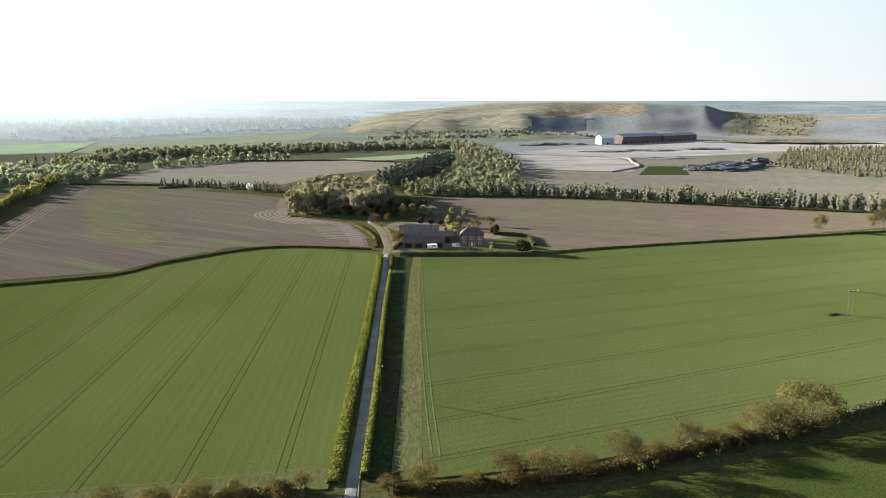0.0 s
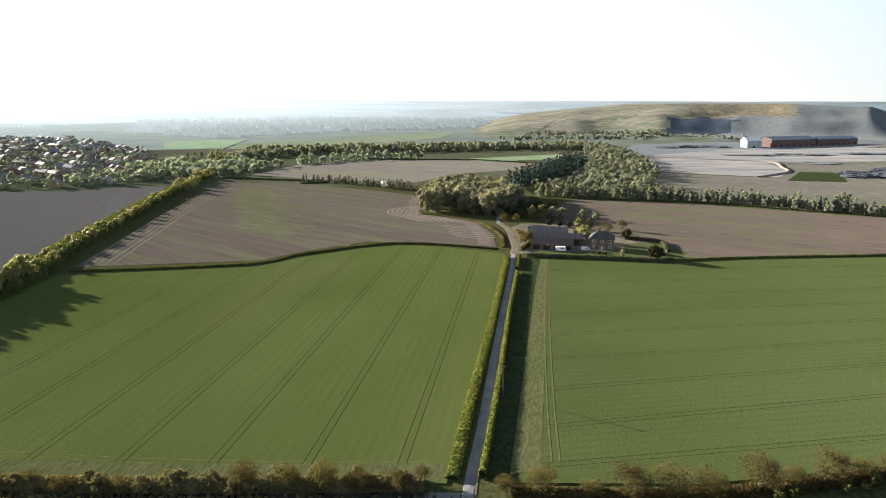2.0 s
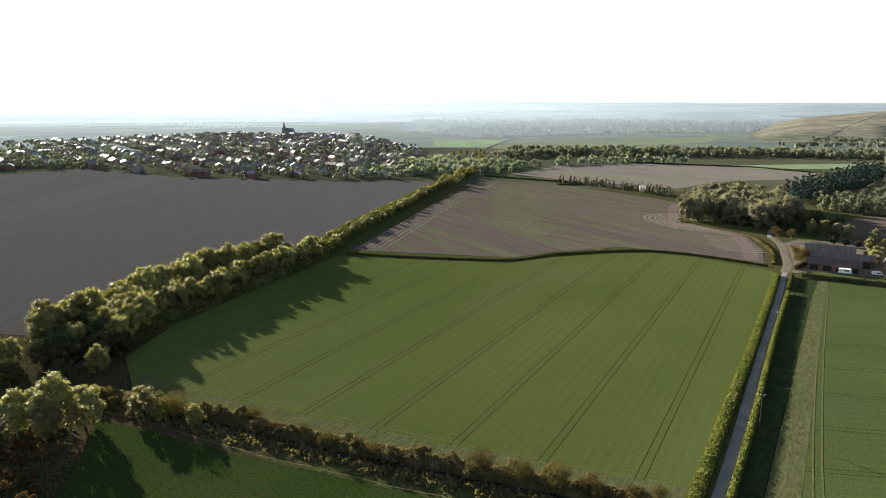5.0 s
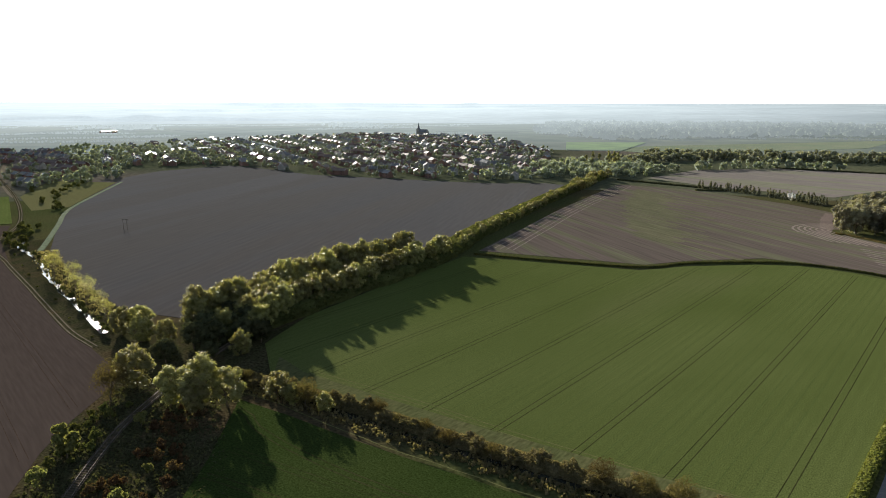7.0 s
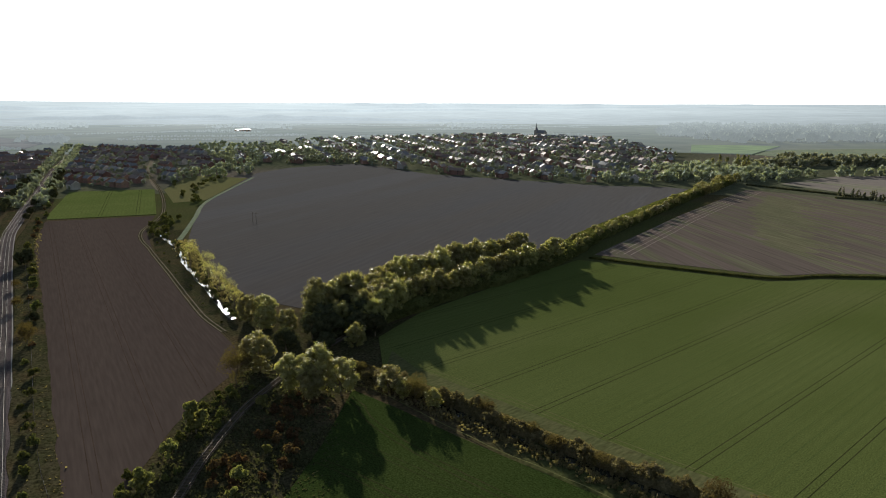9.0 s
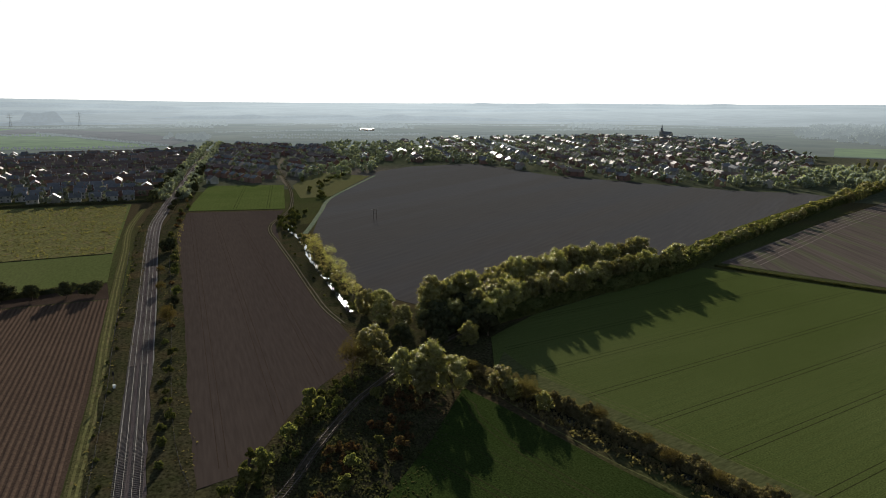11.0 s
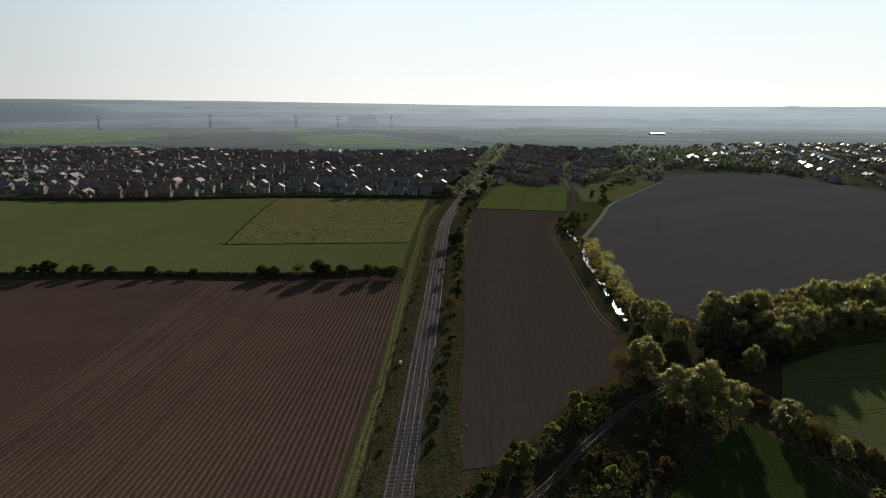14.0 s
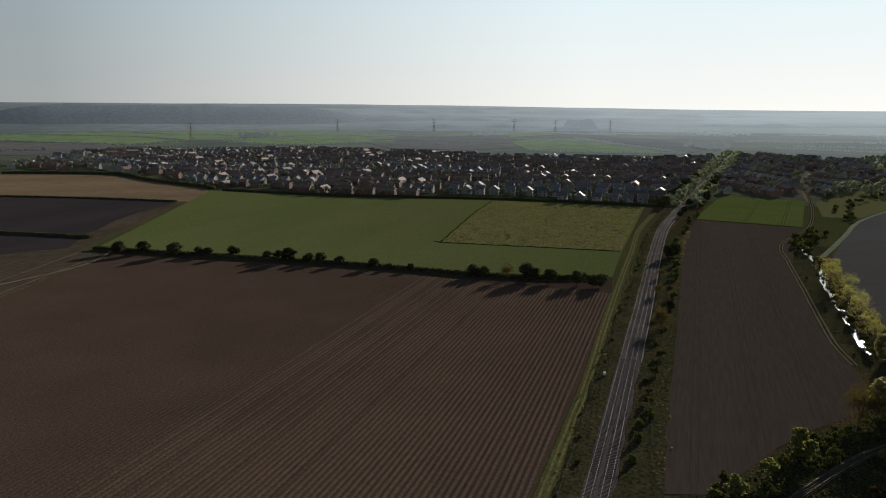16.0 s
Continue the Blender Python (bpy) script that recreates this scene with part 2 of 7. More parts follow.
M = dict(
    rail_worn=surface("rail_worn", (0.16, 0.14, 0.125), (0.1, 0.085, 0.075), 0.3, 5.0, rough=0.7, metal=0.2, grain=0.2, bump=0.02),
    furrow_soil=surface("furrow_soil", (0.068, 0.047, 0.036), (0.08, 0.055, 0.042), 0.03, 1.5, grain=0.3),
    furrow=surface("furrow", (0.05, 0.036, 0.029), (0.06, 0.043, 0.034), 0.1, 1.5, grain=0.3),
    soil_head=surface("soil_head", (0.135, 0.106, 0.095), (0.155, 0.122, 0.108), 0.05, 0.8, grain=0.25),
    soil_light=surface("soil_light", (0.19, 0.155, 0.138), (0.215, 0.178, 0.155), 0.1, 1.5, grain=0.3),
    tussock=surface("tussock", (0.105, 0.1, 0.045), (0.13, 0.118, 0.054), 0.1, 1.5, grain=0.3, translucent=0.25, bump=0),
    wheat=surface("wheat", (0.07, 0.088, 0.026), (0.084, 0.102, 0.033), 0.02, 3.6, stretch=(0.5, 1), heading=93.5, grain=0.36, bump=0.5, depth=0.08, rows=(2.9, 0.05), c=(0.09, 0.102, 0.038), c_at=0.6),
    wheat_right=surface("wheat_right", (0.057, 0.075, 0.025), (0.07, 0.087, 0.032), 0.02, 3.6, stretch=(0.5, 1), heading=20, grain=0.36, bump=0.6, depth=0.08, rows=(2.9, 0.06), c=(0.066, 0.081, 0.035), c_at=0.6),
    wheat_row=surface("wheat_row", (0.052, 0.074, 0.022), (0.068, 0.09, 0.03), 0.1, 2.0, grain=0.4),
    headland=surface("headland", (0.076, 0.085, 0.036), (0.09, 0.092, 0.042), 0.08, 1.6, stretch=(0.3, 1), heading=95, grain=0.3, bump=0.6),
    rye=surface("rye", (0.026, 0.041, 0.011), (0.034, 0.048, 0.014), 0.04, 2.4, grain=0.45, bump=0.6, depth=0.1),
    lime=surface("lime", (0.085, 0.125, 0.03), (0.105, 0.14, 0.04), 0.03, 0.3, sheen=0.4, sheen_tint=AIR, grain=0.2),
    pasture=surface("pasture", (0.085, 0.11, 0.045), (0.115, 0.125, 0.058), 0.02, 0.5, sheen=0.35, sheen_tint=AIR),
    meadow=surface("meadow", (0.125, 0.122, 0.05), (0.15, 0.14, 0.058), 0.06, 0.6, c=(0.155, 0.125, 0.065), c_at=0.6, grain=0.4, bump=0.6, depth=0.2, c_scale=3),
    stripe=surface("stripe", (0.098, 0.08, 0.07), (0.114, 0.092, 0.08), 0.02, 0.5, c=(0.11, 0.108, 0.07), c_at=0.55, stretch=(0.035, 1), heading=-31, grain=0.2, c_scale=7, rows=(3.4, 0.06)),
    soil_pale=surface("soil_pale", (0.125, 0.1, 0.085), (0.15, 0.12, 0.1), 0.02, 0.3, sheen=0.2, sheen_tint=AIR, c=(0.13, 0.122, 0.072), c_at=0.55, stretch=(0.1, 1), heading=-10, grain=0.2, c_scale=2),
    soil_right=surface("soil_right", (0.095, 0.072, 0.06), (0.108, 0.082, 0.068), 0.02, 0.4, sheen=0.05, sheen_tint=AIR, c=(0.095, 0.088, 0.054), c_at=0.55, stretch=(0.12, 1), heading=-18, grain=0.2, c_scale=3, rows=(4.0, 0.05)),
    soil_dark=surface("soil_dark", (0.047, 0.04, 0.04), (0.064, 0.054, 0.054), 0.011, 0.5, c=(0.05, 0.04, 0.036), c_at=0.5, c_scale=2, sheen=0.2, sheen_tint=AIR, grain=0.1, stretch=(0.08, 1), heading=-62, bump=0.2, rows=(5.0, 0.05)),
    soil_mid=surface("soil_mid", (0.062, 0.048, 0.042), (0.074, 0.057, 0.049), 0.02, 1.2, grain=0.12, stretch=(0.08, 1), heading=-8, bump=0.2, rows=(1.1, 0.03)),
    soil_ridge=surface("soil_ridge", (0.084, 0.058, 0.044), (0.102, 0.07, 0.053), 0.015, 1.5, grain=0.25, bump=0.6),
    soil_darker=surface("soil_darker", (0.034, 0.029, 0.032), (0.042, 0.036, 0.038), 0.02, 1.0, grain=0.12, stretch=(0.08, 1), heading=-8, bump=0.2, rows=(1.4, 0.05)),
    soil_bank=surface("soil_bank", (0.06, 0.048, 0.036), (0.078, 0.06, 0.046), 0.04, 0.6, c=(0.054, 0.05, 0.03), c_at=0.58, grain=0.3, stretch=(0.2, 1), heading=-15, bump=0.3),
    soil_tan=surface("soil_tan", (0.19, 0.135, 0.086), (0.15, 0.108, 0.072), 0.02, 0.3, c=(0.1, 0.078, 0.056), c_at=0.6, stretch=(0.2, 1), heading=-60, grain=0.2),
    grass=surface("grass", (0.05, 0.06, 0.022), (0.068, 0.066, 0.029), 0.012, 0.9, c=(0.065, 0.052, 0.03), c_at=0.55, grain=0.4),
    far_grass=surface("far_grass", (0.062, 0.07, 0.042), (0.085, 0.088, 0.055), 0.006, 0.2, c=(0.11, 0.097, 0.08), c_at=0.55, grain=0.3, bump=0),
    lawn=surface("lawn", (0.062, 0.075, 0.03), (0.08, 0.085, 0.038), 0.1, 1.0),
    verge=surface("verge", (0.078, 0.076, 0.032), (0.095, 0.088, 0.04), 0.2, 2.0, grain=0.4, bump=0.8, depth=0.3),
    rough_grass=surface("rough_grass", (0.05, 0.044, 0.025), (0.038, 0.039, 0.018), 0.15, 1.3, grain=0.6, bump=0.6, depth=0.2, c=(0.066, 0.05, 0.027)),
    asphalt=surface("asphalt", (0.1, 0.1, 0.108), (0.17, 0.168, 0.172), 0.15, 4.0, rough=0.7, grain=0.2, bump=0.15, spec=0.2),
    dirt=surface("dirt", (0.13, 0.11, 0.083), (0.17, 0.145, 0.11), 0.2, 2.0, grain=0.3),
    ballast=surface("ballast", (0.074, 0.061, 0.062), (0.102, 0.085, 0.084), 0.1, 4.0, grain=0.45, bump=0.9, depth=0.12),
    slate_wet=surface("slate_wet", (0.09, 0.09, 0.1), (0.13, 0.125, 0.13), 0.3, 3.0, rough=0.32, grain=0.2, rand=0.3, island=0.3, spec=0.5),
    shed_wall=surface("shed_wall", (0.13, 0.09, 0.08), (0.16, 0.11, 0.1), 0.2, 2.0, grain=0.2, sheen=0.6, sheen_tint=AIR),
    shed_roof=surface("shed_roof", (0.2, 0.22, 0.25), (0.26, 0.275, 0.3), 0.2, 1.0, rough=0.6, stretch=(4, 0.2), grain=0.15, spec=0.2),
    shed_white=surface("shed_white", (0.3, 0.33, 0.37), (0.36, 0.39, 0.43), 0.2, 1.0, rough=0.6, grain=0.1, spec=0.1),
    sleeper=surface("sleeper", (0.12, 0.105, 0.098), (0.15, 0.132, 0.122), 0.8, 6.0, grain=0.3),
    scrub_soil=surface("scrub_soil", (0.098, 0.087, 0.07), (0.118, 0.104, 0.084), 0.02, 0.3, sheen=0.1, sheen_tint=AIR, c=(0.088, 0.088, 0.06), c_at=0.55, stretch=(0.3, 1), heading=-18, grain=0.3),
    young_crop=surface("young_crop", (0.085, 0.11, 0.032), (0.1, 0.122, 0.038), 0.03, 0.8, grain=0.2, rows=(2.4, 0.05), heading=164),
    olive_crop=surface("olive_crop", (0.095, 0.112, 0.04), (0.115, 0.126, 0.05), 0.012, 1.2, grain=0.14, stretch=(0.3, 1), heading=-8, c=(0.125, 0.12, 0.055), c_at=0.58),
    wheat_track=surface("wheat_track", (0.095, 0.1, 0.04), (0.115, 0.112, 0.05), 0.2, 1.5, grain=0.3),
    # grass darkened for the lane hedge's shadow; also colours a dull works patch
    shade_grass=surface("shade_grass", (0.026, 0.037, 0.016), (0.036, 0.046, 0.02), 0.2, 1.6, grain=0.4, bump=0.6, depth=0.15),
    leaf_scrub=surface("leaf_scrub", (0.1, 0.1, 0.058), (0.145, 0.135, 0.08), 0.05, 0.5, rough=0.8, translucent=0.35, island=0.3, grain=0.3, bump=0, sheen=2, sheen_tint=AIR),
    leaf_brown=surface("leaf_brown", (0.105, 0.09, 0.048), (0.15, 0.125, 0.068), 0.3, 3.0, rough=0.7, translucent=0.3, grain=0.4, bump=0),
    # these two leaf colours are paled, with bluish sheen, to imitate haze
    leaf_village_haze=surface("leaf_village_haze", (0.14, 0.148, 0.1), (0.19, 0.19, 0.13), 0.05, 0.5, rough=0.8, translucent=0.35, island=0.3, grain=0.3, bump=0, sheen=5, sheen_tint=AIR),
    leaf_pale_haze=surface("leaf_pale_haze", (0.15, 0.155, 0.095), (0.21, 0.205, 0.13), 0.05, 0.5, rough=0.8, translucent=0.4, island=0.3, grain=0.3, bump=0, sheen=3, sheen_tint=AIR),
    leaf_sapling=surface("leaf_sapling", (0.13, 0.135, 0.052), (0.18, 0.175, 0.072), 0.3, 3.0, rough=0.7, translucent=0.4, rand=0.25, grain=0.4, bump=0),
    concrete=surface("concrete", (0.2, 0.19, 0.175), (0.26, 0.245, 0.23), 0.3, 3.0, grain=0.2),
    steel=surface("steel", (0.2, 0.19, 0.18), (0.09, 0.085, 0.08), 0.06, 5.0, rough=0.5, metal=0.5, grain=0.1, bump=0.02),
    timber=surface("timber", (0.075, 0.06, 0.048), (0.11, 0.09, 0.07), 1.0, 8.0, stretch=(1, 1), grain=0.3),
    bark=surface("bark", (0.11, 0.085, 0.06), (0.15, 0.12, 0.085), 0.8, 6.0, grain=0.35, bump=0.6, depth=0.05),
    leaf=surface("leaf", (0.18, 0.17, 0.066), (0.245, 0.225, 0.092), 0.35, 5.0, rough=0.6, translucent=0.4, rand=0.25, grain=0.5, bump=0.6, depth=0.25, spec=0.2),
    leaf_olive=surface("leaf_olive", (0.068, 0.0544, 0.0238), (0.0978, 0.0765, 0.034), 0.3, 3.0, rough=0.7, translucent=0.28, rand=0.25, grain=0.3, bump=0),
    # oak colour greyed a little towards haze
    leaf_oak=surface("leaf_oak", (0.155, 0.146, 0.095), (0.215, 0.195, 0.125), 0.3, 2.0, rough=0.7, translucent=0.35, rand=0.22, grain=0.3, bump=0, sheen=2, sheen_tint=AIR),
    leaf_hedge=surface("leaf_hedge", (0.062, 0.07, 0.024), (0.095, 0.097, 0.036), 0.2, 2.0, rough=0.7, translucent=0.25, grain=0.35, bump=0, rand=0.25),
    leaf_verge=surface("leaf_verge", (0.095, 0.11, 0.032), (0.135, 0.142, 0.045), 0.2, 2.0, rough=0.7, translucent=0.3, grain=0.45, bump=0),
    leaf_dark=surface("leaf_dark", (0.045, 0.049, 0.026), (0.07, 0.068, 0.036), 0.2, 2.0, rough=0.7, translucent=0.15, rand=0.3, grain=0.3, bump=0),
    # far foliage paled well beyond leaf colour in place of haze
    leaf_far_haze=surface("leaf_far_haze", (0.18, 0.2, 0.13), (0.24, 0.25, 0.17), 0.05, 0.5, rough=0.8, translucent=0.45, rand=0.25, island=0.2, grain=0.25, bump=0, sheen=7, sheen_tint=AIR),
    leaf_conifer=surface("leaf_conifer", (0.034, 0.05, 0.036), (0.052, 0.07, 0.048), 0.1, 1.0, rough=0.8, rand=0.2, island=0.25, grain=0.3, bump=0, sheen=1, sheen_tint=AIR),
    leaf_poplar=surface("leaf_poplar", (0.22, 0.22, 0.09), (0.28, 0.265, 0.12), 0.1, 1.0, rough=0.8, translucent=0.35, rand=0.15, grain=0.3, bump=0, sheen=1),
    leaf_rust=surface("leaf_rust", (0.072, 0.047, 0.026), (0.105, 0.066, 0.036), 0.4, 3.0, rough=0.8, translucent=0.25, rand=0.2, grain=0.4, bump=0),
    blossom=surface("blossom", (0.8, 0.78, 0.75), (0.7, 0.66, 0.62), 0.3, 2.0, bump=0),
    brick=surface("brick", (0.18, 0.112, 0.09), (0.24, 0.15, 0.118), 0.4, 6.0, grain=0.3, rand=0.3, island=0.3, sheen=1.0, sheen_tint=AIR),
    render_wall=surface("render_wall", (0.25, 0.24, 0.225), (0.36, 0.345, 0.325), 0.3, 3.0, grain=0.12, rand=0.2, island=0.25),
    slate=surface("slate", (0.115, 0.12, 0.136), (0.155, 0.157, 0.17), 0.3, 3.0, rough=0.6, grain=0.25, rand=0.3, island=0.3, spec=0.06, sheen=1.1, sheen_tint=AIR),
    tile=surface("tile", (0.135, 0.098, 0.088), (0.175, 0.128, 0.11), 0.3, 3.0, rough=0.7, grain=0.25, rand=0.3, island=0.3, spec=0.05, sheen=1.1, sheen_tint=AIR),
    barn_roof=surface("barn_roof", (0.06, 0.06, 0.064), (0.085, 0.084, 0.085), 0.2, 2.0, rough=0.7, stretch=(4, 0.2), grain=0.25),
    metal_sheet=surface("metal_sheet", (0.3, 0.33, 0.36), (0.38, 0.41, 0.44), 0.2, 1.0, rough=0.4, grain=0.15, spec=0.4),
    white_paint=surface("white_paint", (0.78, 0.78, 0.78), (0.82, 0.82, 0.81), 0.5, 3.0, rough=0.35, grain=0.05, bump=0.02),
    glass=surface("glass", (0.03, 0.035, 0.04), (0.05, 0.055, 0.06), 0.5, 3.0, rough=0.06, grain=0.05, bump=0.0, spec=0.9),
    rubber=surface("rubber", (0.03, 0.03, 0.03), (0.04, 0.04, 0.04), 0.5, 8.0, rough=0.8, grain=0.1),
    water=surface("water", (0.03, 0.035, 0.03), (0.045, 0.045, 0.035), 0.1, 0.7, rough=0.12, grain=0.1, bump=0.3, spec=0.6, depth=0.08),
    shale=surface("shale", (0.092, 0.1, 0.11), (0.118, 0.121, 0.126), 0.006, 0.12, sheen=0.2, sheen_tint=AIR, c=(0.14, 0.133, 0.115), c_at=0.6, grain=0.22, bump=0.5, depth=1.5, c_scale=0.6),
    pale_earth=surface("pale_earth", (0.21, 0.175, 0.16), (0.165, 0.145, 0.138), 0.02, 0.15, sheen=0.3, sheen_tint=AIR, c=(0.12, 0.118, 0.12), c_at=0.5, stretch=(0.15, 1), heading=5, grain=0.25, c_scale=2),
    tip_tan=surface("tip_tan", (0.2, 0.182, 0.145), (0.16, 0.155, 0.12), 0.01, 0.12, c=(0.135, 0.132, 0.105), c_at=0.54, stretch=(0.25, 1), heading=-6, grain=0.3, bump=0.5, depth=1.0, c_scale=2),
    tip_gold=surface("tip_gold", (0.2, 0.172, 0.128), (0.165, 0.143, 0.105), 0.03, 0.2, c=(0.13, 0.118, 0.085), c_at=0.52, grain=0.4, bump=0.6, depth=1.2, c_scale=2),
    tip_green=surface("tip_green", (0.12, 0.135, 0.095), (0.145, 0.15, 0.115), 0.012, 0.1, c=(0.165, 0.158, 0.13), c_at=0.55, stretch=(0.3, 1), grain=0.35, bump=0.6, depth=1.0, c_scale=2),
    # dark blue colour that paints the shade in the tip's bowl
    tip_shade=surface("tip_shade", (0.042, 0.055, 0.075), (0.055, 0.068, 0.088), 0.02, 0.15, grain=0.3, bump=0.6, depth=1.2),
    tip_scrub=surface("tip_scrub", (0.125, 0.115, 0.085), (0.105, 0.105, 0.075), 0.02, 0.15, c=(0.15, 0.135, 0.1), c_at=0.55, grain=0.4, bump=0.7, depth=1.5, c_scale=2),
    shoots=surface("shoots", (0.1, 0.1, 0.06), (0.118, 0.112, 0.07), 0.05, 0.8, stretch=(0.06, 1), heading=-27, grain=0.25),
    coal=surface("coal", (0.05, 0.056, 0.068), (0.075, 0.08, 0.092), 0.05, 0.4, grain=0.3, bump=0.8, depth=1.0, rough=0.7),
)


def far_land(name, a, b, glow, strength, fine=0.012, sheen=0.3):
    """Blue-grey distance: emission is added to the land's colour to imitate haze, most of all under the sun."""
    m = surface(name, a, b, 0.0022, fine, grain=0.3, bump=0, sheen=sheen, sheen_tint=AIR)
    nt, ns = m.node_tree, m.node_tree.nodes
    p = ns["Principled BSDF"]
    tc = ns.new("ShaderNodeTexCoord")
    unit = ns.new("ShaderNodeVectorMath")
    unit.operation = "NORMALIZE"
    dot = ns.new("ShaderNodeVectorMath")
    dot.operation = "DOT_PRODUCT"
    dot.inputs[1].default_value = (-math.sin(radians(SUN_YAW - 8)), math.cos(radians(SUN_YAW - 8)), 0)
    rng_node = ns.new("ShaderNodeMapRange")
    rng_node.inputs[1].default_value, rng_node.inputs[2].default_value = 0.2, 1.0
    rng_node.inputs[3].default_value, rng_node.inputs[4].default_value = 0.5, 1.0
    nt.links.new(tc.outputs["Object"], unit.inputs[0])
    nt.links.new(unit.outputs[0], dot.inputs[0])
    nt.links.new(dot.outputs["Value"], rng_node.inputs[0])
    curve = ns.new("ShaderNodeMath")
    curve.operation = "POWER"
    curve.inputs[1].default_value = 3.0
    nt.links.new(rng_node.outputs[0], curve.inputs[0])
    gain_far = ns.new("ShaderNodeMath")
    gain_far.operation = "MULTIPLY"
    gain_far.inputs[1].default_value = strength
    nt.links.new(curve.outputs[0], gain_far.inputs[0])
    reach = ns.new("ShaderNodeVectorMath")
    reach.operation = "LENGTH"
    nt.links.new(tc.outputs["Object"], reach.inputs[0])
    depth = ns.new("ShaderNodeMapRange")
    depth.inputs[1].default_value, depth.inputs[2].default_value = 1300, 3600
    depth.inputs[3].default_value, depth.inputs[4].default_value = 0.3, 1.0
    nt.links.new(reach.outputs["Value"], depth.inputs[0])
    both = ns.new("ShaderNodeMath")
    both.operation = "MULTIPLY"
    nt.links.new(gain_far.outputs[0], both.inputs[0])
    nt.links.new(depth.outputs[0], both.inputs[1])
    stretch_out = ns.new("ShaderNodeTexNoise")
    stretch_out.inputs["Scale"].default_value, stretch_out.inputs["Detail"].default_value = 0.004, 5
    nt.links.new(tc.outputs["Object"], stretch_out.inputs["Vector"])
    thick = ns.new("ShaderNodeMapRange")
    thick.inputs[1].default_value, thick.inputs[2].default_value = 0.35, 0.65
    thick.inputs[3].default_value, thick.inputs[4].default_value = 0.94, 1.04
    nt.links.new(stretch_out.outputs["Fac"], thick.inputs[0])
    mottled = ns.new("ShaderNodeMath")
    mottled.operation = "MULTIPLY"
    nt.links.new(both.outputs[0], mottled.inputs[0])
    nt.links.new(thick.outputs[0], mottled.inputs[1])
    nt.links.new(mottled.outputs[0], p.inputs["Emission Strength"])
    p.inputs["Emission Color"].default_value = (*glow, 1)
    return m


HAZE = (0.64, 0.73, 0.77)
# all these distance materials emit light in place of haze
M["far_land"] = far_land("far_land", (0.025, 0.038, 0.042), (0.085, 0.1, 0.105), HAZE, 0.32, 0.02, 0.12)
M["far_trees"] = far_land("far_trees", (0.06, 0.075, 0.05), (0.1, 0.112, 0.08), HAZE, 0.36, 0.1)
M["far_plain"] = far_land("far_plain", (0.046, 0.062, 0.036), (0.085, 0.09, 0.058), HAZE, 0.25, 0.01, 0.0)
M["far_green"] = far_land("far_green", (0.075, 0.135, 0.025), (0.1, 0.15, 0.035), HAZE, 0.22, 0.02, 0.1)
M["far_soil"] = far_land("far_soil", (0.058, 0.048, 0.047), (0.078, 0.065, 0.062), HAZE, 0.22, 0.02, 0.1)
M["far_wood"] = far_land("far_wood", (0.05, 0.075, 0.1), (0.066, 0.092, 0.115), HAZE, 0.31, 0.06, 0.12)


# ---- mesh helpers ----
def from_faces(name, verts, faces, material, smooth=False):
    me = bpy.data.meshes.new(name)
    me.from_pydata([tuple(v) for v in verts], [], faces)
    for mt in (material if isinstance(material, (list, tuple)) else [material]):
        me.materials.append(mt)
    if smooth:
        me.polygons.foreach_set("use_smooth", [True] * len(me.polygons))
    return me


def from_bm(name, bm, material):
    me = bpy.data.meshes.new(name)
    bmesh.ops.recalc_face_normals(bm, faces=bm.faces)
    bm.to_mesh(me)
    bm.free()
    me.materials.append(material)
    return me


def part(name, mesh, material, parent, label=""):
    """One mesh object under a thing or part; mesh is a bmesh or finished mesh data."""
    me = mesh if isinstance(mesh, bpy.types.Mesh) else from_bm(name, mesh, material)
    ob = new(name, me)
    ob.parent = parent
    return tagged(ob, label)


def box(bm, x0, x1, y0, y1, z0, z1, m=None):
    vs = [bm.verts.new(p) for p in ((x0, y0, z0), (x1, y0, z0), (x1, y1, z0), (x0, y1, z0), (x0, y0, z1), (x1, y0, z1), (x1, y1, z1), (x0, y1, z1))]
    if m:
        for v in vs:
            v.co = m @ v.co
    for f in ((0, 3, 2, 1), (4, 5, 6, 7), (0, 1, 5, 4), (1, 2, 6, 5), (2, 3, 7, 6), (3, 0, 4, 7)):
        bm.faces.new([vs[i] for i in f])
    return vs


def boxed(x0, x1, y0, y1, z0, z1, bevel=0.0):
    bm = bmesh.new()
    box(bm, x0, x1, y0, y1, z0, z1)
    if bevel:
        bmesh.ops.bevel(bm, geom=bm.edges[:], offset=bevel, segments=2, affect="EDGES")
    return bm


def tube(bm, a, b, ra, rb, n=8):
    a, b = Vector(a), Vector(b)
    q = (b - a).to_track_quat("Z", "Y")
    rings = []
    for c, r in ((a, ra), (b, rb)):
        rings.append([bm.verts.new(c + q @ Vector((r * math.cos(k * math.tau / n), r * math.sin(k * math.tau / n), 0))) for k in range(n)])
    for k in range(n):
        bm.faces.new((rings[0][k], rings[0][(k + 1) % n], rings[1][(k + 1) % n], rings[1][k]))
    bm.faces.new(rings[0][::-1])
    bm.faces.new(rings[1])


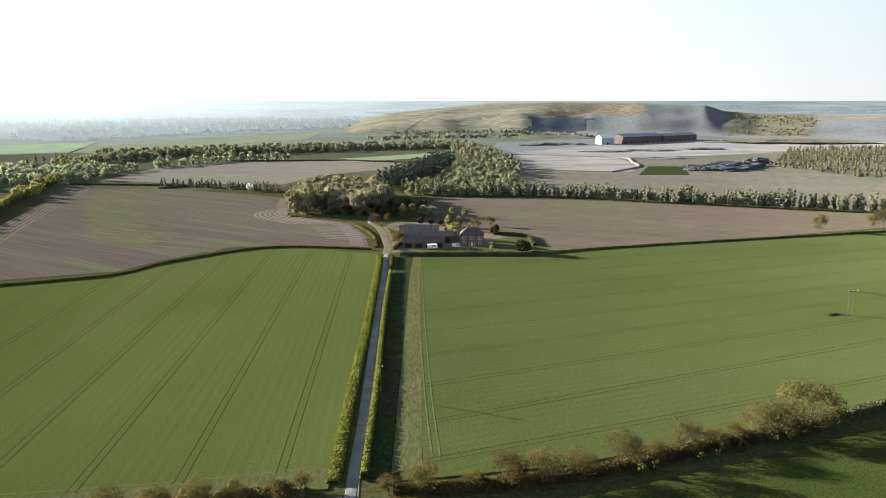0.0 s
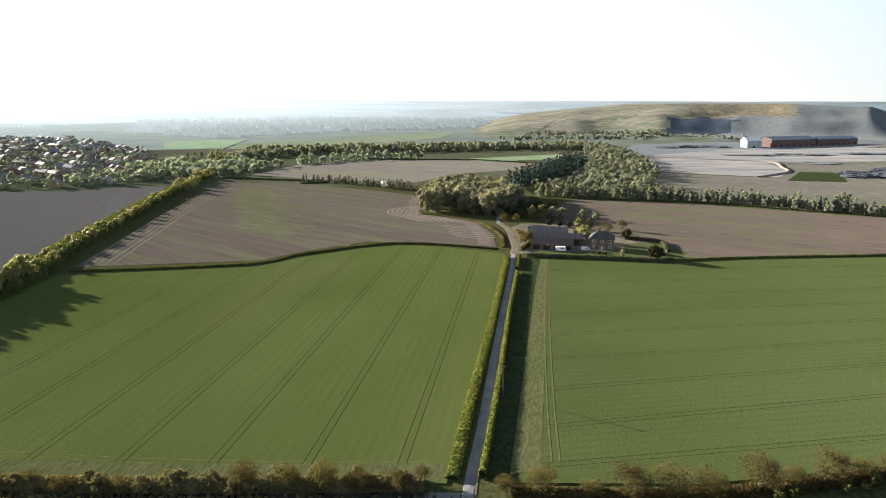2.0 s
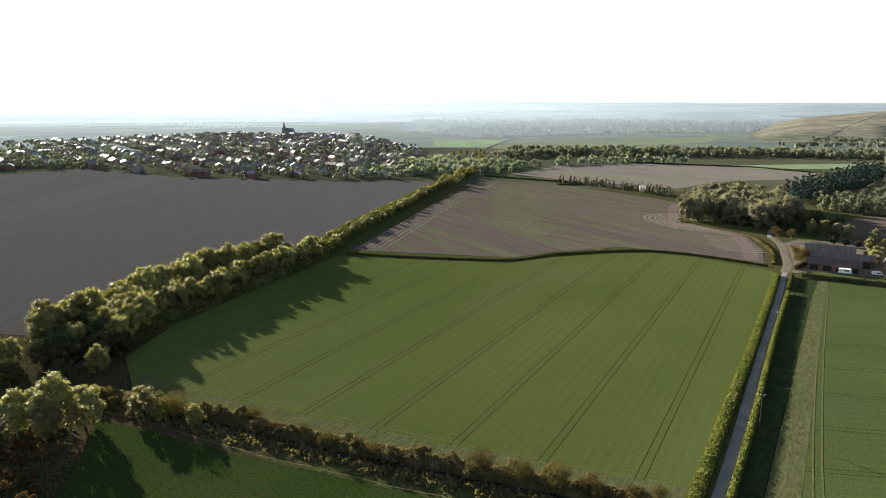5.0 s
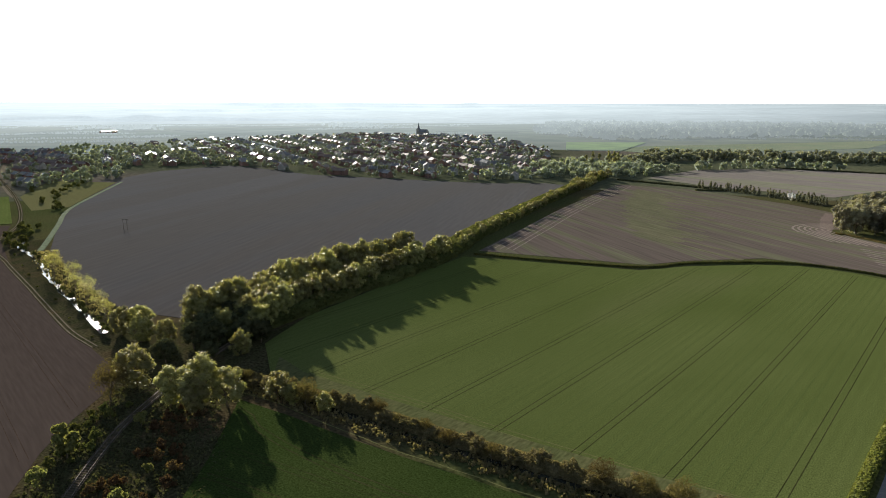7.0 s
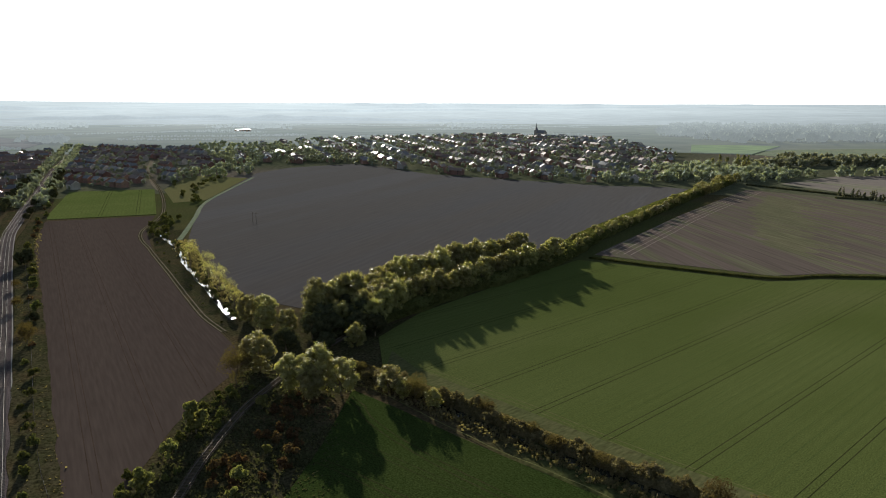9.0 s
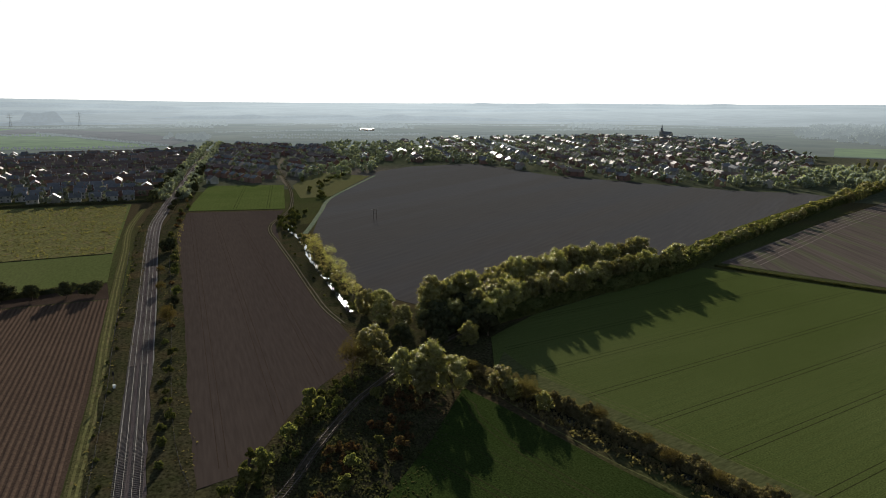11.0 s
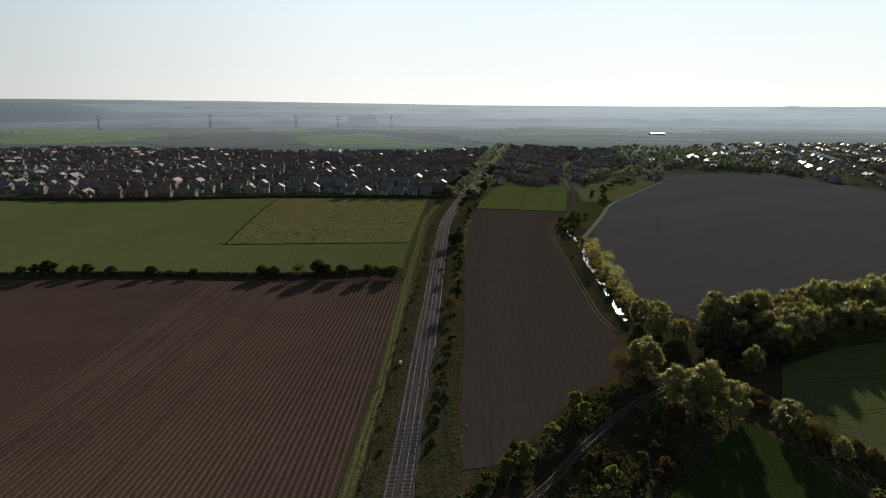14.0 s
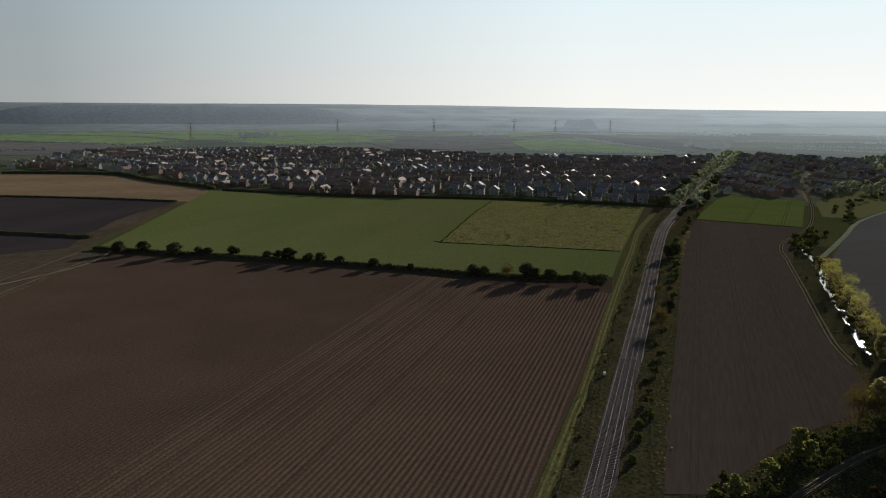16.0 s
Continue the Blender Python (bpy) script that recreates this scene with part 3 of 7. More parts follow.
def spline(pts, step=6.0):
    """Points along a smooth line through pts, about step metres apart."""
    p = [Vector((*q, 0)) for q in pts]
    p = [p[0] * 2 - p[1]] + p + [p[-1] * 2 - p[-2]]
    out = []
    for i in range(1, len(p) - 2):
        n = max(1, int((p[i + 1] - p[i]).length / step))
        for k in range(n):
            t = k / n
            out.append(0.5 * ((2 * p[i]) + (p[i + 1] - p[i - 1]) * t + (2 * p[i - 1] - 5 * p[i] + 4 * p[i + 1] - p[i + 2]) * t * t + (3 * p[i] - p[i - 1] - 3 * p[i + 1] + p[i + 2]) * t ** 3))
    out.append(p[-2].copy())
    return out


def sides(line):
    """The unit normal to the left of a line at each of its points."""
    out = []
    for i in range(len(line)):
        d = line[min(i + 1, len(line) - 1)] - line[max(i - 1, 0)]
        out.append(Vector((-d.y, d.x, 0)).normalized())
    return out


def ribbon_mesh(name, pts, profile, material, step=6.0, wobble=0.0, seed=1):
    """A cross-section (offset to the left, height) swept along a line."""
    line = spline(pts, step)
    ns = sides(line)
    rng = random.Random(seed)
    k = len(profile)
    verts, faces = [], []
    for p, n in zip(line, ns):
        w = rng.uniform(-wobble, wobble)
        for o, z in profile:
            verts.append(p + n * (o + w) + Vector((0, 0, z)))
    for i in range(len(line) - 1):
        for j in range(k - 1):
            faces.append((i * k + j + 1, i * k + j, (i + 1) * k + j, (i + 1) * k + j + 1))
    return from_faces(name, verts, faces, material)


def slab(name, poly, top, material, label, kind="structure", category="field", base=-0.3):
    bm = bmesh.new()
    up = [bm.verts.new((x, y, top)) for x, y in poly]
    lo = [bm.verts.new((x, y, base)) for x, y in poly]
    bm.faces.new(up)
    n = len(poly)
    for i in range(n):
        bm.faces.new((up[i], lo[i], lo[(i + 1) % n], up[(i + 1) % n]))
    bmesh.ops.triangulate(bm, faces=[f for f in bm.faces if len(f.verts) > 4])
    return tagged(new(name, from_bm(name, bm, material)), label, category, kind=kind)


def inside(x, y, poly):
    hit = False
    for (x0, y0), (x1, y1) in zip(poly, poly[1:] + poly[:1]):
        if (y0 > y) != (y1 > y) and x < (x1 - x0) * (y - y0) / (y1 - y0) + x0:
            hit = not hit
    return hit


def clip(poly, angle, offset):
    """The stretches of a straight line inside a polygon: angle in degrees from +x, offset to its left from the origin."""
    d = Vector((math.cos(radians(angle)), math.sin(radians(angle))))
    n = Vector((-d.y, d.x))
    cuts = []
    for a, b in zip(poly, poly[1:] + poly[:1]):
        a, b = Vector(a), Vector(b)
        u, v = a.dot(n) - offset, b.dot(n) - offset
        if (u > 0) != (v > 0):
            cuts.append((a + (b - a) * (u / (u - v))).dot(d))
    cuts.sort()
    return [(d * s + n * offset, d * e + n * offset) for s, e in zip(cuts[::2], cuts[1::2])]


def scatter(poly, count, rng, gap=0.0):
    xs, ys = [p[0] for p in poly], [p[1] for p in poly]
    out, tries = [], 0
    while len(out) < count and tries < count * 60:
        tries += 1
        x, y = rng.uniform(min(xs), max(xs)), rng.uniform(min(ys), max(ys))
        if inside(x, y, poly) and all((x - a) ** 2 + (y - b) ** 2 > gap * gap for a, b in out[-400:]):
            out.append((x, y))
    return out


def along(pts, gap, rng, spread=0.0):
    """Places along a line, about gap metres apart, up to spread metres to either side."""
    line = spline(pts, 1.0)
    ns = sides(line)
    i, out = 0.0, []
    while i < len(line):
        p = line[int(i)] + ns[int(i)] * rng.uniform(-spread, spread)
        out.append((p.x, p.y))
        i += gap * rng.uniform(0.7, 1.3)
    return out


# ---- the land ----
def land():
    """The ground sheet: flat near by, and far hills that climb to the horizon beyond it."""
    na, radii = 240, [0, 60, 120, 200, 300, 450, 650, 900, 1200, 1600, 2000, 2400, 2700]
    verts, faces = [(0, 0, 0)], []
    for r in radii[1:]:
        for k in range(na):
            a = k * math.tau / na
            verts.append((r * math.cos(a), r * math.sin(a), 0.0))
    for k in range(na):
        faces.append((0, 1 + k, 1 + (k + 1) % na))
    for i in range(len(radii) - 2):
        for k in range(na):
            a, b = 1 + i * na + k, 1 + i * na + (k + 1) % na
            faces.append((a, a + na, b + na, b))
    # beyond 1250 m the sheet takes the emissive haze material
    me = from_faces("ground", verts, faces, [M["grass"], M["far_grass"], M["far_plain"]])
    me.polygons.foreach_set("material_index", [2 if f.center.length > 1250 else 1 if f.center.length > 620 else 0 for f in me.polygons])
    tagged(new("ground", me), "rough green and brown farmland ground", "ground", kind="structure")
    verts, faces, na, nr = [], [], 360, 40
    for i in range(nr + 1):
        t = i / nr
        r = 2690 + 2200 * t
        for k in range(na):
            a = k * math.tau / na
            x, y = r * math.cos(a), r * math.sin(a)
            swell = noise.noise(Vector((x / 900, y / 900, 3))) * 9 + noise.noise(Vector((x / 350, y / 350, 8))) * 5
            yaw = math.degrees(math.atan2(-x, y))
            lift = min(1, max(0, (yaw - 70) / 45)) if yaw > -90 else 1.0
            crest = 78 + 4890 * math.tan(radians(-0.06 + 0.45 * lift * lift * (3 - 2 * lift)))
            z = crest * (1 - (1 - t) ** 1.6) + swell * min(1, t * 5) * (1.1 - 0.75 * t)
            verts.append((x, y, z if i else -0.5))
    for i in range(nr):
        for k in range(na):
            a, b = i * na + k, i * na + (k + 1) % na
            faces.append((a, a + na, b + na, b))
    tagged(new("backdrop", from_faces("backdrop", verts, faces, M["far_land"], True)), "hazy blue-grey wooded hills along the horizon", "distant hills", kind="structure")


def far_ridge(yaw0, yaw1, r, tops, seed, label):
    """A wooded ridge far off: tops are its heights in degrees over the eye, evenly spaced from yaw0 to yaw1."""
    n = int((yaw1 - yaw0) * 6)
    verts, faces = [], []
    for i in range(n + 1):
        t = i / n
        yaw = radians(yaw0 + (yaw1 - yaw0) * t)
        k = min(len(tops) - 2, int(t * (len(tops) - 1)))
        f = t * (len(tops) - 1) - k
        f = f * f * (3 - 2 * f)
        top = 78 + r * math.tan(radians(tops[k] * (1 - f) + tops[k + 1] * f))
        base = top
        top += noise.noise(Vector((yaw * 90, seed, 0))) * r * 0.0005 + noise.noise(Vector((yaw * 400, seed, 5))) * r * 0.00035
        end = min(1, min(t, 1 - t) * 3.5)
        end = end * end * (3 - 2 * end)
        for dr, h in ((-260, 0.0), (-120, 0.55), (0, 1.0), (250, 0.9)):
            rr = r + dr
            verts.append((-math.sin(yaw) * rr, math.cos(yaw) * rr, -2 + ((top if h > 0.8 else base) + 2) * h * end))
    for i in range(n):
        for j in range(3):
            a = i * 4 + j
            faces.append((a + 1, a, a + 4, a + 5))
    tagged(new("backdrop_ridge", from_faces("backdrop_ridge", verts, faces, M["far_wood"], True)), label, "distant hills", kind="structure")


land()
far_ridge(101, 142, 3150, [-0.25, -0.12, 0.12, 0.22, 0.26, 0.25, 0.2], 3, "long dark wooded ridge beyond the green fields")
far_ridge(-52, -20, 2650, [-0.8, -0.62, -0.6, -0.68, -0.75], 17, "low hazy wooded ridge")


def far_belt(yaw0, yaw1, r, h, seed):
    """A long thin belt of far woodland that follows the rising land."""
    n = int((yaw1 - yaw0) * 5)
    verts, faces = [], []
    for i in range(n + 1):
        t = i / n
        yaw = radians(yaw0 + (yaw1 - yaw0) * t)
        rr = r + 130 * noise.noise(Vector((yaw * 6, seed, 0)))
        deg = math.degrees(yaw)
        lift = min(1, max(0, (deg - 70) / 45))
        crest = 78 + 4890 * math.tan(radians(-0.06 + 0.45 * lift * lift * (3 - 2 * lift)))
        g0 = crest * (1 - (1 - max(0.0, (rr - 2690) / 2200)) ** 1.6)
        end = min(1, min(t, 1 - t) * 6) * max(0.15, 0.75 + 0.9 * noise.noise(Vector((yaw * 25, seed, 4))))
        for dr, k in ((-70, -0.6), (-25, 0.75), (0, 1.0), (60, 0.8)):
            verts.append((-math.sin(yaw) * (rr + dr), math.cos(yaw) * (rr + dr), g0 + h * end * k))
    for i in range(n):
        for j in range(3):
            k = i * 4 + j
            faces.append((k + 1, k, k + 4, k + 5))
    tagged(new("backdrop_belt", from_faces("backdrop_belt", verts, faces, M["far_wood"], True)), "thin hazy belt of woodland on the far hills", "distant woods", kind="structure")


belt_rng = random.Random(77)
for k in range(20):
    r0 = 2720 + k * 86
    y0 = belt_rng.uniform(-45, 118)
    far_belt(y0, y0 + belt_rng.uniform(14, 38), r0, belt_rng.uniform(7, 13), k)
far_belt(89.6, 92.4, 2870, 42, 31)

WHEAT_LEFT = [(-23.5, 129), (-26.2, 210), (-31.5, 327), (-34, 350), (-36, 353), (-72, 363), (-94, 362), (-110, 351), (-135, 323), (-147, 301), (-228, 267), (-217, 205), (-204, 150), (-190, 122), (-166, 108), (-130, 112.5), (-96, 116.5), (-60, 122.5)]
WHEAT_RIGHT = [(-9, 132), (-18, 310), (-20, 343), (22, 344), (45, 344), (96, 365), (176, 387), (330, 428), (460, 462), (330, 270), (122, 174.5), (91, 161), (58, 149.5), (28, 138.5)]
HEADLAND = [(-11, 135), (-15, 310), (-15, 343), (-11, 343), (-10, 310), (-4.5, 138)]
SHADED_VERGE = [(-16, 132), (-22, 310), (-22, 343), (-15.2, 343), (-15.2, 310), (-11.2, 135)]
NEAR_FIELD = [(-157, 92), (-140, 95), (-118, 97.5), (-96, 101), (-60, 107.5), (-24, 118), (10, 119), (56, 136), (116, 160), (300, 240), (300, -60), (-55, -8), (-84, 12), (-116, 50), (-134, 70)]
STRIPED = [(-232, 284), (-282, 440), (-330, 616), (-254, 625), (-165, 585), (-125, 560), (-119, 520), (-106, 466), (-93, 464), (-62, 447), (-46, 404), (-40, 368), (-73, 373), (-113, 369), (-139, 337), (-151, 314)]
BEYOND = [(-336, 690), (-335, 811), (-274, 900), (-127, 915), (-49, 881), (-57, 812), (-130, 735), (-149, 655), (-257, 662)]
LIME_FAR = [(-152, 932), (1, 1067), (-20, 960), (-116, 895)]
PALE_FAR = [(-594, 1200), (-290, 1764), (-280, 1420), (-483, 1035), (-583, 1058)]
BROWN_RIGHT = [(-28, 470), (-2, 565), (98, 555), (180, 524), (308, 478), (420, 458), (330, 436), (278, 429), (168, 391), (64, 357), (47, 364), (32, 404), (9, 423)]
PLOUGH = [(-400, 128), (-420, 136), (-490, 164), (-540, 188), (-741, 318), (-780, 375), (-785, 468), (-723, 474), (-620, 468), (-519, 504), (-476, 518), (-428, 537), (-388, 576), (-352, 575), (-306, 430), (-256, 290), (-247, 230), (-242, 160), (-237, 117), (-262, 107), (-330, 114)]
BROWN_MID = [(-521, 73), (-501, 139), (-451, 119), (-380, 103), (-328, 95), (-256, 83), (-231, 82), (-211, 80), (-192, 74), (-177, 57), (-165, 46), (-148, 33.6), (-140, 28), (-138, 17.5), (-156, 17.3), (-172, 18.6), (-190, 20.8), (-239, 27.3), (-318, 37.5), (-380, 45)]
LIME_SMALL = [(-529, 75), (-682, 119), (-658, 184), (-508, 142)]
RIDGED = [(-60, -18.7), (-148, -7), (-200, 0), (-250, 5.2), (-301, 11), (-306, -39), (-318, -90), (-323, -152), (-323, -215), (-318, -251), (-285, -247), (-60, -212)]
GREEN_WEST = [(-331, 12), (-389, 18), (-586, 43.5), (-602, -84), (-591, -221), (-612, -360), (-345, -275), (-331, -154), (-325, -64)]
MEADOW = [(-399, -86), (-535, -85), (-596, -82), (-582, 41), (-395, 18)]
TAN_WEST = [(-725, -770), (-709, -695), (-725, -630), (-728, -555), (-674, -472), (-631, -386), (-616, -364), (-534, -327), (-533, -347), (-535, -438), (-529, -520), (-505, -740)]
DARK_WEST = [(-525, -519), (-532, -438), (-530, -350), (-521, -341), (-473, -338), (-427, -328), (-392, -314), (-376, -311), (-374, -371), (-366, -540)]
DARK_NEAR = [(-362, -372), (-369, -306), (-338, -290), (-316, -310), (-292, -360), (-270, -520), (-352, -530)]
BANK_WEST = [(-533, -346), (-533, -329), (-486, -323), (-424, -305), (-376, -291), (-333, -277), (-318, -252.5), (-285, -248.5), (-60, -213.5), (-60, -500), (-200, -560), (-526, -545), (-531, -438)]

slab("field_wheat", WHEAT_LEFT, 0.3, M["wheat"], "bright green young wheat field with dark tramlines")
slab("field_wheat", WHEAT_RIGHT, 0.3, M["wheat_right"], "green young wheat field beside the lane")
slab("field_margin", HEADLAND, 0.322, M["headland"], "thin yellowish-brown wheat headland beside the hedge")
slab("field_margin", [(-166, 109), (-130, 113), (-96, 117), (-60, 123), (-24.5, 129.5), (-25, 137), (-60, 130), (-96, 123.5), (-130, 119), (-160, 115.5), (-176, 118)], 0.31, M["headland"], "thin brownish wheat headland beside the stream hedge")
# strip coloured dark where the lane hedge's shadow falls
slab("lane_verge", SHADED_VERGE, 0.334, M["shade_grass"], "grass verge along the lane, darkened for the hedge shadow", category="verge")
slab("field_near", NEAR_FIELD, 0.35, M["rye"], "deep green cereal field with tramlines")
slab("field_striped", STRIPED, 0.1, M["stripe"], "brown drilled field with green streaks of young shoots")
slab("field_beyond", BEYOND, 0.1, M["soil_pale"], "pale brown bare field")
slab("field_lime", LIME_FAR, 0.3, M["lime"], "bright lime green meadow")
slab("field_pale", PALE_FAR, 0.3, M["pasture"], "pale green hazy field")
slab("field_brown", BROWN_RIGHT, 0.1, M["soil_right"], "pinkish brown bare field with greenish strips")
slab("field_plough", PLOUGH, 0.1, M["soil_dark"], "dark grey-brown ploughed field")
slab("field_strip", BROWN_MID, 0.1, M["soil_mid"], "dark brown ploughed strip between railway and stream")
slab("field_lime", LIME_SMALL, 0.3, M["young_crop"], "small bright green field with two tramlines")
slab("field_green", GREEN_WEST, 0.25, M["olive_crop"], "dull green field before the village")
slab("meadow", MEADOW, 0.32, M["meadow"], "tussocky yellow-brown meadow")
tagged(new("meadow_edge", ribbon_mesh("meadow_edge", [(-395, 18), (-397, -30), (-399, -86), (-402, -90)], [(0.9, 0.33), (0, 0.55), (-0.9, 0.33)], M["rough_grass"], wobble=0.3)), "rough dark grass edge of the meadow", "field edge", kind="structure")
tagged(new("meadow_edge", ribbon_mesh("meadow_edge", [(-399, -86), (-450, -86.5), (-535, -86), (-596, -83)], [(0.7, 0.33), (0, 0.5), (-0.7, 0.33)], M["rough_grass"], wobble=0.5)), "rough dark grass edge of the meadow", "field edge", kind="structure")
# dark soil laid over the ground where this hedge's shadow falls
slab("hedge_foot", [(-330, 12), (-322, -39), (-326, -64), (-331.5, -120), (-335, -200), (-337, -274), (-326, -262), (-319, -253), (-324.5, -215), (-324.5, -152), (-319.5, -90), (-307.5, -39), (-302.5, 11)], 0.05, M["furrow"], "dark soil strip standing for the shadow of the hedge", category="field margin")
slab("field_tan", TAN_WEST, 0.1, M["soil_tan"], "light tan stubble field")
slab("field_bank", BANK_WEST, 0.08, M["soil_bank"], "trampled brown bank of bare soil beside the dark fields")
slab("field_dark", DARK_WEST, 0.14, M["soil_darker"], "dark freshly ploughed field")
slab("field_dark", DARK_NEAR, 0.14, M["soil_darker"], "dark ploughed field with a low hedge")

FAR_FIELDS = [
    ("lime", [(-1338, -971), (-1420, -1379), (-1850, -1850), (-2361, -1320), (-2420, -1000), (-2238, -732), (-2161, -613), (-1639, -465), (-1421, -658), (-1569, -950)]),
    ("soil_dark", [(-1420, -1379), (-1338, -971), (-1074, -837), (-994, -968)]),
    ("lime", [(-1713, -193), (-1889, -168), (-1998, -52), (-1614, 64), (-1330, 162), (-1313, 33), (-1348, -114)]),
    ("lime", [(-2051, -477), (-2560, -334), (-2309, -106), (-1890, -298)]),
    ("soil_pale", [(-1668, -473), (-1854, -292), (-2309, -106), (-2242, 19), (-1814, 179), (-1566, 247), (-1336, 170), (-1620, 70), (-2004, -50), (-1893, -176), (-1713, -201), (-1464, -141), (-1500, -362)]),
    ("soil_pale", [(-1600, -530), (-1683, -200), (-1465, -142), (-1340, -235), (-1375, -400)]),
    ("lime", [(-1660, -700), (-1850, -620), (-2110, -690), (-2400, -890), (-2480, -1150), (-2300, -1080), (-1960, -1020)]),
    ("lime", [(-2150, -420), (-2600, -380), (-2630, -160), (-2300, -240)]),
    ("soil_dark", [(-1720, -560), (-2080, -450), (-2150, -250), (-1745, -205)]),
    ("soil_dark", [(-2060, 0), (-2016, 150), (-1560, 240), (-1350, 175), (-1700, 90)]),
    ("pasture", [(-1202, 326), (-1134, 456), (-1288, 528), (-1437, 376)]),
    ("pasture", [(-1500, 900), (-1480, 1180), (-2100, 1400), (-2200, 1000)]),
    ("lime", [(-640, 1010), (-560, 1050), (-640, 1300), (-760, 1200)]),
    ("pasture", [(-1300, 1400), (-1100, 1500), (-1500, 2000), (-1800, 1800)]),
]
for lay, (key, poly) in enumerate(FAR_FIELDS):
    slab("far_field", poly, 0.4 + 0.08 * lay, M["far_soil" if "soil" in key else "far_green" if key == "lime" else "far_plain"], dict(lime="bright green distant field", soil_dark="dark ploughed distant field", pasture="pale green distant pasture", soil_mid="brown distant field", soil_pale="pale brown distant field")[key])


def strips(name, pieces, width, z, material, parent, label):
    """Narrow flat strips from a to b, each a metre or less wide, as one worn mark."""
    verts, faces = [], []
    for a, b in pieces:
        d = (b - a).normalized()
        n = Vector((-d.y, d.x)) * width / 2
        i = len(verts)
        verts += [(*(a - n), z), (*(a + n), z), (*(b + n), z), (*(b - n), z)]
        faces.append((i, i + 3, i + 2, i + 1))
    return part(name, from_faces(name, verts, faces, material), None, parent, label)


def tramlines(field_poly, angle, first, gap, count, z, parent, material, gauge=1.9, width=0.26):
    for k in range(count):
        for s, e in clip(field_poly, angle, first + k * gap):
            d = (e - s).normalized()
            n = Vector((-d.y, d.x)) * gauge / 2
            if (e - s).length > 30:
                strips("tramline", [(s + n + d * 5, e + n - d * 4), (s - n + d * 5, e - n - d * 4)], width, z, material, parent, "dark wheel tracks through the crop")


TRAM = surface("tramline", (0.028, 0.034, 0.012), (0.042, 0.042, 0.018), 0.2, 2.0, grain=0.4)
tram_home = tagged(new("tramlines_left"), "dark tractor wheel tracks through the wheat", "tramlines", kind="structure")
tramlines(WHEAT_LEFT, 93.5, 26.2, 20.56, 9, 0.306, tram_home, TRAM)
row_home = tagged(new("drill_rows"), "faint thin drill rows between the wheel tracks", "crop rows", kind="structure")
for k in range(54):
    if k % 6 and k % 6 != 1:
        for a, b in clip(WHEAT_LEFT, 93.5, 26.2 + (k - 0.5) * 20.56 / 6):
            d = (b - a).normalized()
            if (b - a).length > 30:
                strips("drill_row", [(a + d * 9, b - d * 3)], 0.16, 0.305, M["wheat_row"], row_home, "")
tram_home = tagged(new("tramlines_right"), "dark tractor wheel tracks through the wheat", "tramlines", kind="structure")
for k in range(11):
    turn = 20 if k == 0 else 22 - 1.1 * (k - 1)
    tramlines(WHEAT_RIGHT, turn, -math.sin(radians(turn)) * 70 + math.cos(radians(turn)) * (167 + 21.7 * k), 0, 1, 0.306, tram_home, TRAM)
tram_home = tagged(new("tramlines_near"), "wheel tracks through the dark green crop", "tramlines", kind="structure")
tramlines(NEAR_FIELD, 12.0, 30, 24, 6, 0.356, tram_home, TRAM)
for line in ([(-153, 88.3), (-146, 88.2), (-140, 86), (-124, 85.4), (-100, 87.5), (-60, 95)], [(-128, 66), (-119, 68.5), (-109, 70.8), (-60, 82)]):
    for off in (-0.95, 0.95):
        part("tramline", ribbon_mesh("tramline", line, [(off + 0.2, 0.358), (off - 0.2, 0.358)], TRAM, 3.0, 0.05), None, tram_home)
tram_home = tagged(new("tramlines_small"), "two tramlines in the small green field", "tramlines", kind="structure")
tramlines(LIME_SMALL, 164, 40, -24, 6, 0.306, tram_home, TRAM)
tram_home = tagged(new("tramlines_strip"), "faint wheel tracks along the ploughed strip", "tramlines", kind="structure")
tramlines(BROWN_MID, 172, -34, 15, 3, 0.108, tram_home, M["furrow"], 1.9, 0.22)
tram_home = tagged(new("headland_tracks"), "pale wheel tracks along the headland", "tramlines", kind="structure")
for off in (-0.9, 0.9):
    part("wheel_track", ribbon_mesh("wheel_track", [(-1.5, 142), (-4, 176), (-8, 250), (-11, 327)], [(off + 0.2, 0.34), (off - 0.2, 0.34)], M["wheat_track"]), None, tram_home)
part("wheel_track", ribbon_mesh("wheel_track", [(-158, 117), (-120, 123), (-96, 125), (-60, 130), (-29, 136)], [(1.1, 0.306), (0.8, 0.306)], M["wheat_track"]), None, tram_home)
part("wheel_track", ribbon_mesh("wheel_track", [(-158, 117), (-120, 123), (-96, 125), (-60, 130), (-29, 136)], [(-0.8, 0.306), (-1.1, 0.306)], M["wheat_track"]), None, tram_home)

for pts in ([(-326, -274.6), (-311, -272), (-285, -267.6), (-200, -254), (-80, -235)], [(-318, -257.6), (-314, -257), (-288, -252.7), (-200, -239), (-80, -220)]):
    part("wheel_track", ribbon_mesh("wheel_track", pts, [(0.3, 0.11), (-0.3, 0.11)], M["dirt"]), None, tram_home)


